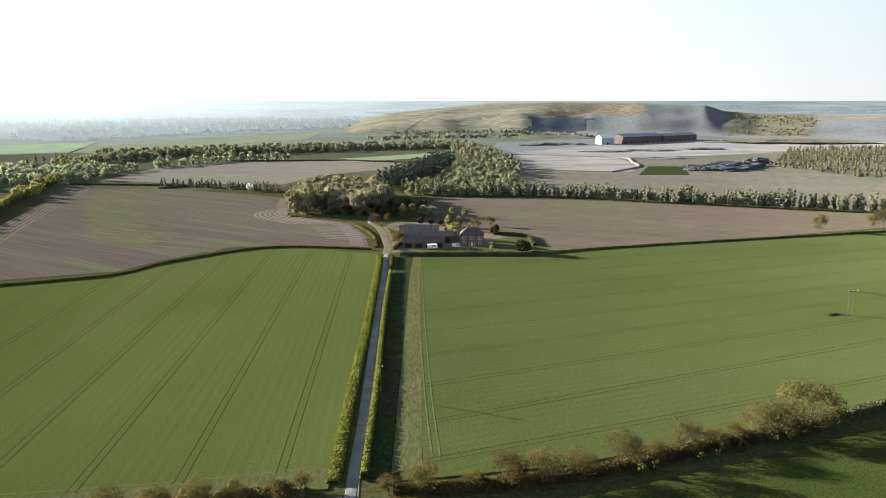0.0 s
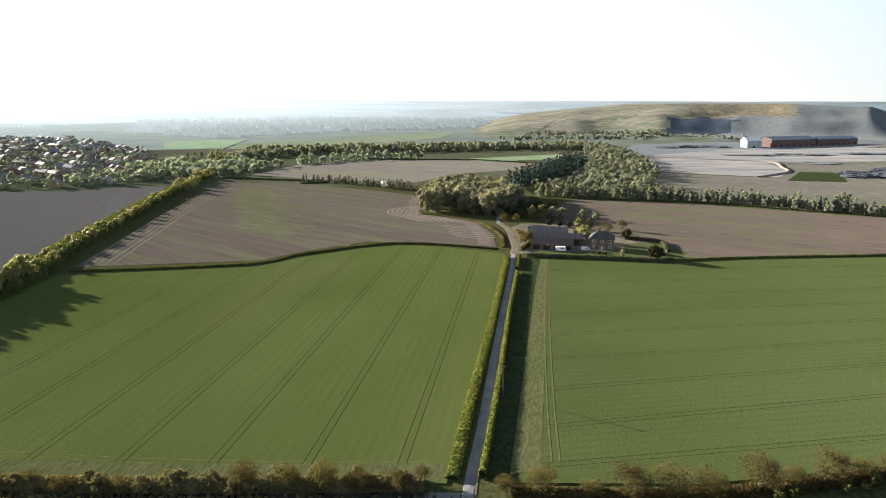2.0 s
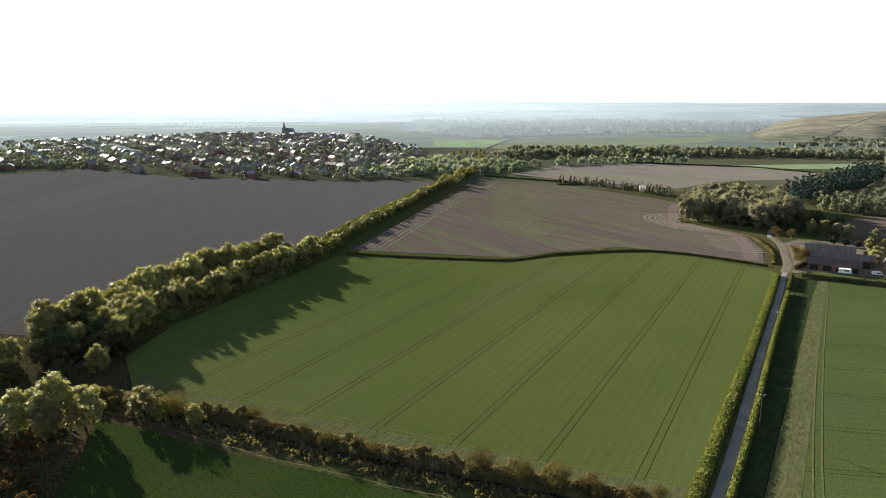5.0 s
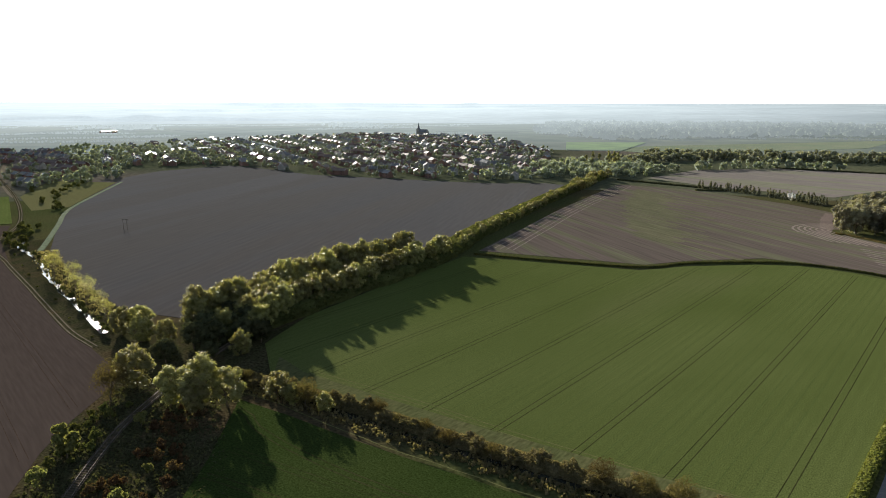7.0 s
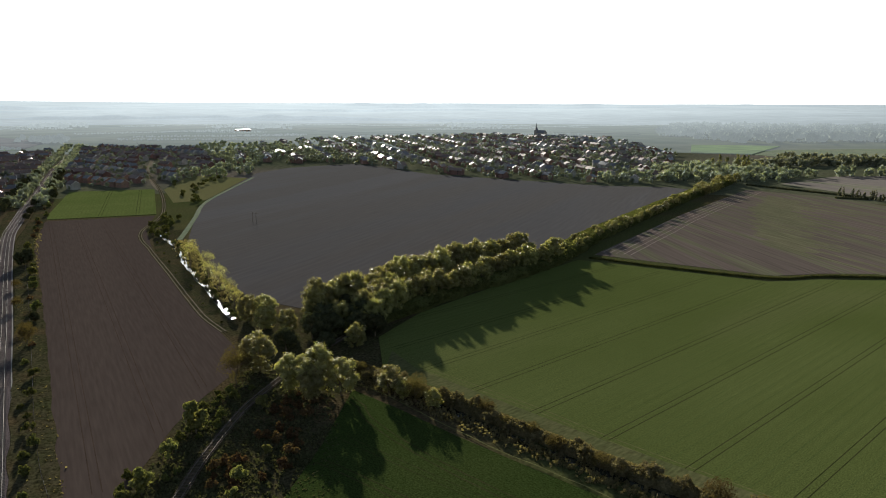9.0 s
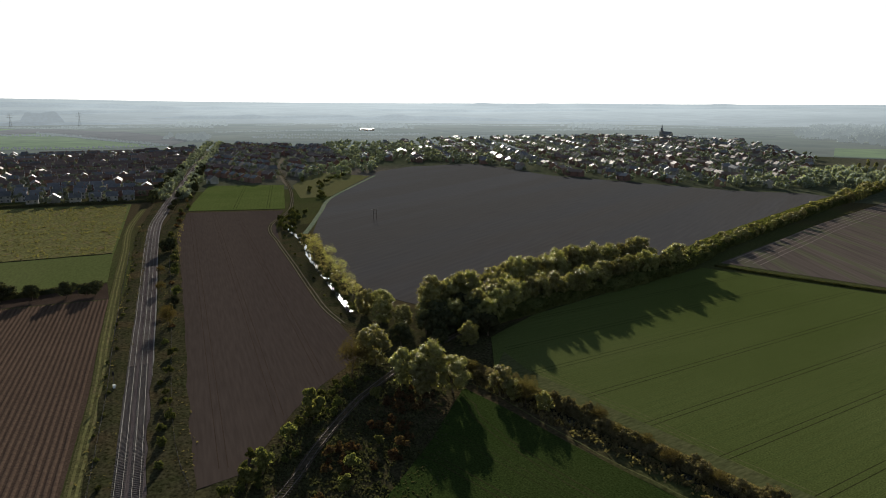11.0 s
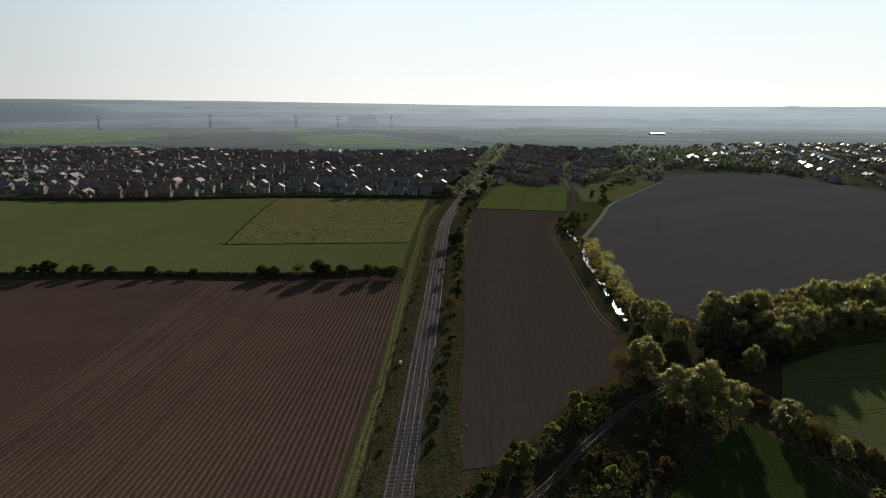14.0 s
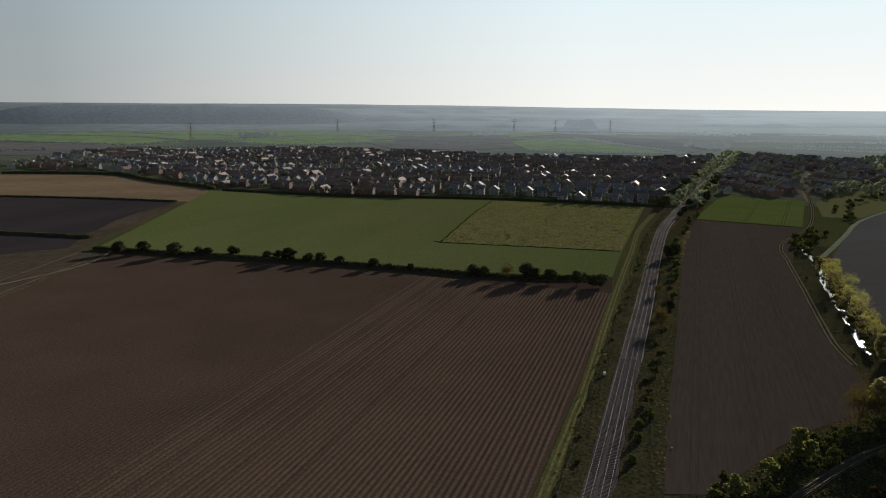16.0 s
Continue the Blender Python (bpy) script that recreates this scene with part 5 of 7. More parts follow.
def tree_meshes(seed, h, wide, leaf, bare=False, clumps=24, cards=46, size=0.55, low=0.3, lump=1.0):
    """Trunk mesh and crown mesh of one tree, h metres high."""
    rng = random.Random(seed)
    bm, tips = bmesh.new(), []
    limbs(rng, bm, Vector((0, 0, -0.1)), Vector((rng.uniform(-0.08, 0.08), rng.uniform(-0.08, 0.08), 1)).normalized(), h * 0.3, h * 0.022, 3 if bare else 2, tips, 0.6 if bare else 0.55)
    trunk = from_bm("trunk", bm, M["bark"])
    centres = []
    top, mid = h, h * (low + 1) / 2
    lobes = [(Vector((rng.uniform(-0.45, 0.45) * wide, rng.uniform(-0.45, 0.45) * wide, mid + rng.uniform(-0.18, 0.22) * h))) for _ in range(3)] + [Vector((0, 0, mid))]
    for k in range(clumps):
        base = lobes[k % 4]
        d = Vector((rng.gauss(0, 1), rng.gauss(0, 1), rng.gauss(0.25, 1))).normalized()
        q = rng.uniform(0.6, 0.88)
        c = base * 0.4 + Vector((0, 0, mid * 0.6)) + Vector((d.x * wide * 0.78 * q, d.y * wide * 0.78 * q, d.z * (top - mid) * 0.8 * q))
        r = wide * rng.uniform(0.24, 0.36) * lump
        c.z -= 0 if bare else 0.07 * h
        c.z = max(h * low * 0.8 + r * 0.3, min(c.z, h - r * 0.8))
        centres.append((c, r))
    verts, faces = [], []
    if bare:
        leaf_cards(rng, [(t, wide * 0.2) for t in tips], max(6, cards * clumps // max(1, len(tips)) // 3), size * 0.6, verts, faces)
        leaf_cards(rng, centres, int(cards * 0.6), size * 0.6, verts, faces)
    else:
        clump_cores(rng, centres, verts, faces, 0.68)
        leaf_cards(rng, centres, cards, size, verts, faces)
    return trunk, from_faces("crown", verts, faces, leaf)


def tree_kind(name, seeds, h, wide, leaf, **kw):
    return [(name, *tree_meshes(s, h, wide, leaf, **kw)) for s in seeds]


def conifer_kind(seeds, h, wide):
    out = []
    for s in seeds:
        rng = random.Random(s)
        bm = bmesh.new()
        tube(bm, (0, 0, -0.1), (0, 0, h * 0.95), h * 0.018, h * 0.004, 6)
        trunk = from_bm("trunk", bm, M["bark"])
        cs = []
        for k in range(16):
            t = k / 15
            a = rng.uniform(0, 6.28)
            w = wide * (1 - t) ** 0.8
            cs.append((Vector((math.cos(a) * w * 0.5, math.sin(a) * w * 0.5, h * (0.15 + 0.82 * t))), max(0.4, w * 0.6)))
        verts, faces = [], []
        clump_cores(rng, cs, verts, faces)
        leaf_cards(rng, cs, 22, 0.5, verts, faces, lift=0)
        out.append(("conifer", trunk, from_faces("crown", verts, faces, M["leaf_conifer"])))
    return out


def plant(kind, rng, x, y, scale, label, category="tree", group="", flat=1.0):
    """One tree: an empty at its foot with a trunk and a crown."""
    name, trunk, crown = kind[rng.randrange(len(kind))]
    home = tagged(new(name), label, category, group)
    home.matrix_world = Matrix.Translation((x, y, 0)) @ Matrix.Rotation(rng.uniform(0, 6.28), 4, "Z") @ Matrix.Diagonal((scale * flat * rng.uniform(0.92, 1.1), scale * flat * rng.uniform(0.92, 1.1), scale, 1))
    for n, me in (("trunk", trunk), ("crown", crown)):
        ob = new(n, me)
        ob.parent = home
    return home


BROAD = tree_kind("tree", (11, 12, 13, 14, 15), 16, 6.4, M["leaf"], clumps=60, cards=48, size=0.27, low=0.0, lump=0.72)
BROAD_FAR = tree_kind("tree", (16, 17, 18), 16, 6.2, M["leaf"], clumps=36, cards=30, size=0.4, low=0.0, lump=0.8)
AIRY = tree_kind("tree", (31, 32, 33, 34), 16, 6.2, M["leaf"], bare=True, clumps=44, cards=38, size=0.3, low=0.1, lump=0.72)
OLIVE = tree_kind("tree", (21, 22, 23), 11, 5.5, M["leaf_olive"], bare=True, clumps=46, cards=100, size=0.26, low=0.0, lump=0.85)
SHRUB = tree_kind("shrub", (24, 25, 26), 11, 5.0, M["leaf_brown"], clumps=24, cards=48, size=0.3, low=0.0, lump=0.85)
OAK = tree_kind("tree", (31, 32, 33), 15, 6.5, M["leaf_oak"], clumps=44, cards=32, size=0.4, low=0.0, lump=0.8)
DARKTREE = tree_kind("tree", (41, 42), 8, 3.4, M["leaf_dark"], clumps=28, cards=46, size=0.28, low=0.04, lump=1.05)
MIDTREE = tree_kind("tree", (51, 52, 53, 54), 10, 3.6, M["leaf_pale_haze"], clumps=14, cards=18, size=0.6, low=0.05)
BUSH = tree_kind("bush", (61, 62, 63), 3.2, 2.0, M["leaf_hedge"], clumps=9, cards=30, size=0.3, low=0.05)
RUST = tree_kind("bush", (66, 67), 2.6, 1.9, M["leaf_rust"], clumps=8, cards=30, size=0.26, low=0.05)
BRIGHT = tree_kind("bush", (71, 72), 6, 2.3, M["leaf_sapling"], clumps=14, cards=50, size=0.34, low=0.1)
POPLAR = tree_kind("poplar", (81, 82), 24, 2.6, M["leaf_poplar"], clumps=22, cards=26, size=0.8, low=0.08)
WHITE = tree_kind("tree", (91,), 8, 3.6, M["blossom"], clumps=14, cards=30, size=0.5, low=0.15)
CONIFER = conifer_kind((95, 96, 97), 14, 3.2)


def hedge(pts, height, width, material, label, per_metre=26, size=0.3, seed=3, step=3.0, name="hedge"):
    """A clipped or shaggy hedge: an uneven solid core with leaf sprays over it."""
    rng = random.Random(seed)
    line = spline(pts, step)
    ns = sides(line)
    verts, faces = [], []
    k = 6
    for p, n in zip(line, ns):
        h, w = height * rng.uniform(0.8, 1.1), width * rng.uniform(0.8, 1.1)
        for o, z in ((0.5, 0.0), (0.52, 0.5), (0.3, 0.88), (-0.3, 0.88), (-0.52, 0.5), (-0.5, 0.0)):
            verts.append(p + n * o * w + Vector((0, 0, z * h + 0.01)))
    for i in range(len(line) - 1):
        for j in range(k - 1):
            faces.append((i * k + j + 1, i * k + j, i * k + k + j, i * k + k + j + 1))
    for i in range(len(line) - 1):
        seg = (line[i + 1] - line[i])
        for _ in range(int(seg.length * per_metre)):
            u = rng.random()
            a = rng.uniform(-0.1, math.pi + 0.1)
            p = line[i] + seg * u + ns[i] * math.cos(a) * width * 0.52 + Vector((0, 0, max(0.1, height * (0.42 + 0.55 * math.sin(a)) * rng.uniform(0.75, 1.12))))
            d = Vector((rng.gauss(0, 1), rng.gauss(0, 1), rng.gauss(0.3, 1))).normalized()
            t = d.orthogonal().normalized()
            b = d.cross(t)
            s = size * rng.uniform(0.5, 1.4)
            j = len(verts)
            verts += [p - t * s, p - b * s * 0.7, p + t * s, p + b * s * 0.7]
            faces.append((j, j + 1, j + 2, j + 3))
    return tagged(new(name, from_faces(name, verts, faces, material)), label, "hedge")


def wood(name, places, rng, lo, hi, wide, leaf, label, cards=10, spire=False, slender=False, lumps=2, spray=0.2):
    """Many far trees as one mass of crowns, each with its own lumpy outline."""
    verts, faces = [], []
    for x, y, *up in places:
        h = rng.uniform(lo, hi)
        first = len(verts)
        w = wide * rng.uniform(0.75, 1.25)
        if slender:
            cs = [(Vector((x + rng.gauss(0, 0.35) * w, y + rng.gauss(0, 0.35) * w, h * (0.14 + 0.19 * k))), w * (1.1 - 0.13 * k)) for k in range(5)]
        elif spire:
            cs = [(Vector((x, y, h * 0.3)), w), (Vector((x + rng.uniform(-0.3, 0.3), y, h * 0.6)), w * 0.65), (Vector((x, y, h * 0.87)), w * 0.33)]
        else:
            cs = [(Vector((x, y, h - w * 0.9)), w)] + [(Vector((x + rng.gauss(0, 0.5) * w, y + rng.gauss(0, 0.5) * w, h * rng.uniform(0.35, 0.8))), w * rng.uniform(0.5, 0.8)) for _ in range(lumps)]
        if lumps > 1 and not spire and not slender and h > w * 2.2:
            cs.append((Vector((x + rng.gauss(0, 0.3) * w, y + rng.gauss(0, 0.3) * w, w * 0.55)), w * 0.85))
        clump_cores(rng, cs, verts, faces, 0.8)
        leaf_cards(rng, cs, cards, w * spray, verts, faces)
        if up:
            verts[first:] = [Vector((v[0], v[1], v[2] + up[0])) for v in verts[first:]]
    return tagged(new(name, from_faces(name, verts, faces, leaf)), label, "wood", kind="stuff")


def tufts(name, places, rng, size, material, label, category="scrub", blades=7):
    """Rough grass and bramble as one mass of upright sprays."""
    verts, faces = [], []
    for x, y in places:
        for _ in range(blades):
            s = size * rng.uniform(0.5, 1.4)
            a = rng.uniform(0, 6.28)
            t, lean = Vector((math.cos(a), math.sin(a), 0)), Vector((rng.gauss(0, 0.4), rng.gauss(0, 0.4), 1)).normalized()
            p = Vector((x + rng.gauss(0, size), y + rng.gauss(0, size), 0))
            j = len(verts)
            verts += [p - t * s * 0.5, p + t * s * 0.5, p + t * s * 0.3 + lean * s, p - t * s * 0.3 + lean * s * 0.9]
            faces.append((j, j + 1, j + 2, j + 3))
    return tagged(new(name, from_faces(name, verts, faces, material)), label, category, kind="stuff")


rng = random.Random(7)

# tall row between wheat and ploughed field, then its smaller end
for x, y in along([(-213, 150), (-218, 178), (-225, 215), (-233, 258)], 7.0, rng, 2.5):
    plant(BROAD, rng, x, y, rng.uniform(0.78, 0.98), "tall yellow-green tree in fresh leaf beside the wheat", group="field row trees")
for x, y in along([(-216, 112), (-224, 130), (-233, 165), (-241, 205), (-242, 245)], 5.5, rng, 3):
    plant(BROAD, rng, x, y, rng.uniform(0.95, 1.15), "tall yellow-green tree in fresh leaf beside the ploughed field", group="field row trees")
for x, y in along([(-240, 268), (-257, 312), (-285, 394), (-312, 470), (-335, 545)], 5.5, rng, 4):
    plant(BROAD_FAR, rng, x, y, rng.uniform(0.38, 0.6), "rounded yellow-green hedgerow tree", group="field row trees")
for x, y in along([(-335, 545), (-350, 600), (-372, 660)], 7, rng, 7):
    plant(BROAD_FAR, rng, x, y, rng.uniform(0.6, 0.85), "rounded yellow-green hedgerow tree", group="field row trees")
for x, y in along([(-206, 112), (-216, 140), (-224, 170), (-232, 210), (-237, 256)], 6.0, rng, 4):
    plant(BROAD_FAR, rng, x, y, rng.uniform(0.6, 0.85), "yellow-green tree inside the dense row", group="field row trees")
hedge([(-204, 112), (-210, 145), (-219, 178), (-224, 215), (-236, 258), (-262, 318), (-290, 398), (-318, 480), (-340, 550), (-372, 655)], 5.0, 14.0, M["leaf_hedge"], "dense green undergrowth below the tree row", 34, 0.6, 21, 4.0, "undergrowth")
# some of these are added only to shade the wheat corner
for x, y, s in [(-186, 111, 0.62), (-198, 126, 0.84), (-207, 141, 0.95), (-213, 136, 1.0), (-204, 133, 0.9), (-208, 127, 0.9), (-216, 146, 1.0)]:
    plant(BROAD, rng, x, y, s, "rounded yellow-green tree at the end of the row", group="field row trees")
# along the stream
for x, y, s in [(-352, 113.5, 0.72), (-333, 107, 0.84), (-322, 111, 0.68), (-304, 105.5, 0.6), (-290, 105, 0.66), (-281, 100.5, 0.6), (-266, 100.5, 0.6), (-257, 98.5, 0.5)]:
    plant(AIRY, rng, x, y, s, "airy yellow-green willow over the stream", group="stream trees", flat=1.15)
for x, y, s in [(-424, 121, 0.8), (-411, 119.5, 0.9), (-392, 118, 0.9), (-383, 117, 0.8), (-366, 113, 1.0), (-357, 112, 0.8), (-318, 103.5, 0.9), (-309, 102, 0.7), (-294, 100, 0.9), (-276, 97, 1.0), (-269, 96, 0.8), (-252, 93.5, 1.0), (-245, 92, 0.9), (-239, 91, 1.0)]:
    plant(BUSH, rng, x, y, s, "olive thorn bush leaning over the stream", "bush", "stream scrub")
for x, y, s in [(-233, 94, 0.74), (-229, 99, 0.76), (-221, 95, 0.7), (-214, 100, 0.6)]:
    plant(BROAD, rng, x, y, s, "spreading yellow-green willow over the stream", group="stream trees", flat=1.15)
# smaller trees beside the big one are added to widen its shadow
for x, y, s in [(-187, 78, 0.92), (-162, 84, 0.98), (-167, 78, 0.78), (-156, 88, 0.8), (-158, 80, 0.7)]:
    plant(BROAD, rng, x, y, s, "large yellow-green tree by the branch line", group="junction trees", flat=1.15)
plant(OLIVE, rng, -181, 68.5, 1.1, "dark twiggy tree not yet in leaf", group="junction trees")
# dense dark crowns put in for bare unlit trees, to shade the wheat
for x, y, s in [(-198, 92, 1.1), (-203, 104, 1.3), (-196, 118, 1.3), (-209, 112, 1.4), (-190, 102, 0.9), (-205, 124, 1.4), (-192, 122, 1.2), (-199, 110, 1.2), (-213, 124, 1.4)]:
    plant(DARKTREE, rng, x, y, s, "dense dark grey-green tree at the stream junction", group="junction trees", flat=1.25)
for x, y, s in [(-149, 98.8, 0.62), (-144, 100.5, 0.45), (-134.5, 102.6, 0.42)]:
    plant(BROAD, rng, x, y, s, "small rounded yellow-green tree beside the stream", group="stream trees", flat=1.1)
plant(OLIVE, rng, -140.5, 101.5, 0.78, "grey twiggy tree beside the stream", group="stream trees")
for x, y in along([(-400, 111), (-340, 100), (-309, 95.5), (-263, 88.5), (-225, 85)], 26, rng, 1.0):
    plant(BUSH, rng, x, y, rng.uniform(0.3, 0.5), "olive bramble bush on the stream bank", "bush", "stream scrub")
# scrub along the branch line
for x, y, s in [(-157.4, 49, 1.6), (-148.7, 40.2, 1.0), (-137.8, 31.2, 1.2), (-134, 27, 0.9), (-128.8, 48, 0.95), (-137.5, 58.2, 0.55), (-161, 67.3, 0.8), (-122, 44, 0.8), (-116, 30, 0.9)]:
    plant(BRIGHT, rng, x, y, s, "bright yellow-green sapling beside the branch line", "bush", "branch line scrub")
for x, y in scatter([(-140, 47), (-158, 66), (-168, 82), (-150, 80), (-128, 58), (-118, 36)], 26, rng, 1.5):
    plant(RUST, rng, x, y, rng.uniform(0.6, 1.2), "rust-brown bracken and bramble bush", "bush", "branch line scrub")
for x, y in scatter([(-118, 22), (-150, 46), (-172, 72), (-182, 66), (-160, 40), (-128, 16)], 26, rng, 2):
    plant(BUSH, rng, x, y, rng.uniform(0.5, 1.0), "olive green bramble bush", "bush", "branch line scrub")
# near hedgerow across the bottom, both sides of the lane
for x, y in along([(-172, 98), (-130, 108), (-104, 111), (-72, 117), (-50, 122), (-28, 127)], 3.6, rng, 2.2):
    plant(OLIVE if rng.random() < 0.3 else SHRUB, rng, x, y, rng.uniform(0.26, 0.5), "twiggy olive-brown hedgerow shrub not yet in leaf", "shrub", "stream hedgerow", flat=1.2)
for x, y, s in [(-64, 119, 0.85), (-48, 122, 0.9), (-40, 122, 0.8), (-55, 121, 0.75), (-32, 124, 0.7), (-11, 127, 0.5), (-4, 128, 0.8), (6, 129, 0.55), (14, 130, 0.9), (21, 131, 0.95), (29, 133, 0.8), (39, 137, 1.0), (47, 141, 0.6), (55, 144, 0.9), (62, 147, 0.6), (68, 149, 0.6), (75, 151, 1.0), (81, 152, 1.05), (89, 156, 1.5)]:
    plant(OLIVE, rng, x, y, s * (0.72 if x < -20 else 0.86), "olive-brown hedgerow tree with fine bare twigs", group="hedgerow trees", flat=1.25)
for x, y in along([(92, 158), (116, 168), (170, 192)], 4, rng, 0.8):
    plant(BUSH, rng, x, y, rng.uniform(0.7, 1.1), "dark green hawthorn bush in the hedgerow", "bush", "hedgerow bushes")
for x, y in along([(-4, 127.5), (40, 136), (88, 154)], 4, rng, 1.0):
    plant(BUSH, rng, x, y, rng.uniform(0.5, 0.9), "olive green hawthorn bush in the hedgerow", "bush", "hedgerow bushes")

# hedges
hedge([(-172, 101), (-130, 109), (-104, 112.5), (-72, 118), (-50, 122.5), (-28, 127.5)], 2.2, 4.2, M["leaf_brown"], "tangled leafless brown stream hedgerow", 120, 0.24, 31, 2.0)
hedge([(-10, 127), (14, 130), (39, 137), (62, 147), (90, 156)], 2.2, 3.5, M["leaf_olive"], "tangled olive-brown field hedgerow", 90, 0.26, 32)
hedge([(90, 157), (116, 168), (170, 192), (260, 230)], 2.6, 3.0, M["leaf_dark"], "dense dark green field hedgerow", 40, 0.3, 33)
hedge([(-22.8, 131), (-24.8, 179), (-27, 239), (-31, 327), (-32.6, 345)], 1.15, 2.8, M["leaf_verge"], "shaggy bright green lane hedge", 80, 0.3, 1)
hedge([(-16.6, 133), (-18.5, 183), (-21.7, 246), (-24.2, 312)], 2.0, 1.5, M["leaf_verge"], "clipped yellow-green lane hedge", 60, 0.28, 2)
hedge([(-24.5, 318), (-26, 346)], 1.9, 1.6, M["leaf_hedge"], "clipped green lane hedge by the farm", 40, 0.28, 3)
hedge([(-38, 362), (-72, 368), (-94, 366.5), (-110, 357), (-136, 330), (-149, 307), (-190, 288), (-228, 275)], 1.1, 1.1, M["leaf_hedge"], "low dark boundary hedge between wheat and ploughed land", 18, 0.3, 4)
hedge([(-22, 347), (16, 348), (41, 347.5), (50, 351)], 2.2, 2.0, M["leaf_dark"], "dense dark clipped garden hedge", 34, 0.3, 5)
hedge([(50, 352), (96, 367), (176, 389), (330, 430), (460, 464)], 1.4, 1.4, M["leaf_hedge"], "dark hedge at the field edge", 16, 0.32, 6)
hedge([(-36, 368), (-42, 404), (-60, 443), (-92, 466), (-104, 470)], 1.0, 1.6, M["leaf_olive"], "low rough tan hedge round the round wood", 14, 0.3, 7)
hedge([(-2, 570), (100, 562), (182, 530), (312, 483), (430, 462)], 1.6, 2.0, M["leaf_dark"], "dark roadside hedge below the young trees", 8, 0.4, 8)
hedge([(-254, 620), (-240, 640), (-350, 652)], 1.8, 2.2, M["leaf_dark"], "dark hedge between bare fields", 8, 0.4, 9)
hedge([(-327, 10), (-320, -39), (-329, -120), (-333, -200), (-336, -272)], 2.0, 2.8, M["leaf_dark"], "dark field hedge with small trees", 34, 0.35, 10)
hedge([(-367, -298), (-368, -340), (-366, -420), (-360, -520)], 2.0, 2.4, M["leaf_dark"], "dark low hedge between ploughed fields", 8, 0.35, 11)
hedge([(-531, -345), (-534, -430), (-528, -520)], 1.6, 2.0, M["leaf_dark"], "dark hedge at the field edge", 8, 0.4, 12)
hedge([(-622, -362), (-642, -388), (-684, -473), (-738, -553), (-735, -630), (-719, -700)], 3.6, 4.5, M["leaf_dark"], "dark overgrown village hedge", 6, 0.5, 13)
hedge([(-593, 60), (-609, -84), (-600, -221), (-618, -350)], 2.4, 3.0, M["leaf_dark"], "dark garden hedge along the village edge", 8, 0.45, 14)
for x, y in scatter([(-500, 146), (-478, 148), (-440, 132), (-405, 120), (-420, 114), (-455, 124)], 26, rng, 3.5):
    plant(BUSH, rng, x, y, rng.uniform(0.7, 1.5), "dark scrub thicket between track and grass bank", "bush", "stream scrub")
hedge([(-127, 918), (-49, 884), (-40, 830)], 1.8, 2.0, M["leaf_dark"], "dark hedge below the lime meadow", 5, 0.5, 16)
hedge([(-274, 903), (-127, 918)], 1.8, 2.0, M["leaf_dark"], "dark hedge behind the bare field", 5, 0.5, 17)

# hedge trees before the village
for x, y, s in [(-330, -252, 0.8), (-333, -239, 0.8), (-331, -218, 0.9), (-334, -206, 0.6), (-334, -200, 0.55), (-336, -187, 0.7), (-333, -165, 0.55), (-333, -159, 0.6), (-331, -152, 0.85), (-331, -141, 0.6), (-331, -135, 0.65), (-328, -123, 0.6), (-325, -104, 0.6), (-324, -96, 0.4), (-324, -85, 0.45), (-319, -53, 0.7), (-318, -48, 0.65), (-316, -27, 1.0), (-314, -16, 0.75), (-312, -4, 0.8), (-311, 6.5, 0.75), (-311, 3, 0.5)]:
    plant(DARKTREE, rng, x, y, s * 1.22, "small dark hedgerow hawthorn against the light", group="village hedge trees", flat=1.3)
plant(OLIVE, rng, -317, -36, 0.75, "spreading pale yellow hedgerow tree", group="village hedge trees")
# beside the railway
for x, y in along([(-206, 20), (-254, 28), (-344, 42), (-440, 55), (-520, 72), (-600, 90)], 17, rng, 2):
    plant(BUSH if rng.random() < 0.6 else RUST, rng, x, y, rng.uniform(0.6, 1.4), "brown-green bramble bush on the railway verge", "bush", "railway scrub")
for x, y, s in [(-254, 27.4, 0.78), (-302, 30.5, 0.5), (-335, 34.5, 0.45), (-268, 28, 0.4)]:
    plant(OLIVE, rng, x, y, s, "grey twiggy thorn tree on the railway verge", group="railway trees")
for x, y in along([(-150, 13), (-200, 18)], 9, rng, 2):
    plant(BUSH, rng, x, y, rng.uniform(0.5, 1.1), "olive bramble bush on the railway verge", "bush", "railway scrub")
for x, y, s in [(-382, 42, 1.1), (-386, 46, 1.2), (-535, 66, 0.7), (-560, 72, 0.8), (-600, 80, 0.9), (-625, 84, 0.8), (-650, 95, 0.9), (-690, 105, 0.9), (-580, 58, 1.1), (-600, 62, 1.2), (-640, 68, 1.2), (-640, 100, 1.3), (-665, 76, 1.2), (-675, 104, 1.3), (-700, 85, 1.3), (-715, 112, 1.2), (-735, 92, 1.3), (-760, 100, 1.3), (-760, 124, 1.3), (-790, 106, 1.2), (-800, 132, 1.3), (-830, 116, 1.3), (-840, 140, 1.3), (-620, 62, 0.9), (-660, 72, 0.9), (-280, 33, 0.6)]:
    plant(DARKTREE, rng, x, y, s, "dark brown thorn tree beside the railway", group="railway trees")
for x, y in along([(-120, -4), (-190, 3), (-260, 12), (-350, 24), (-480, 41)], 12, rng, 1.5):
    plant(BUSH, rng, x, y, rng.uniform(0.25, 0.5), "low bramble on the railway cutting", "bush", "railway scrub")

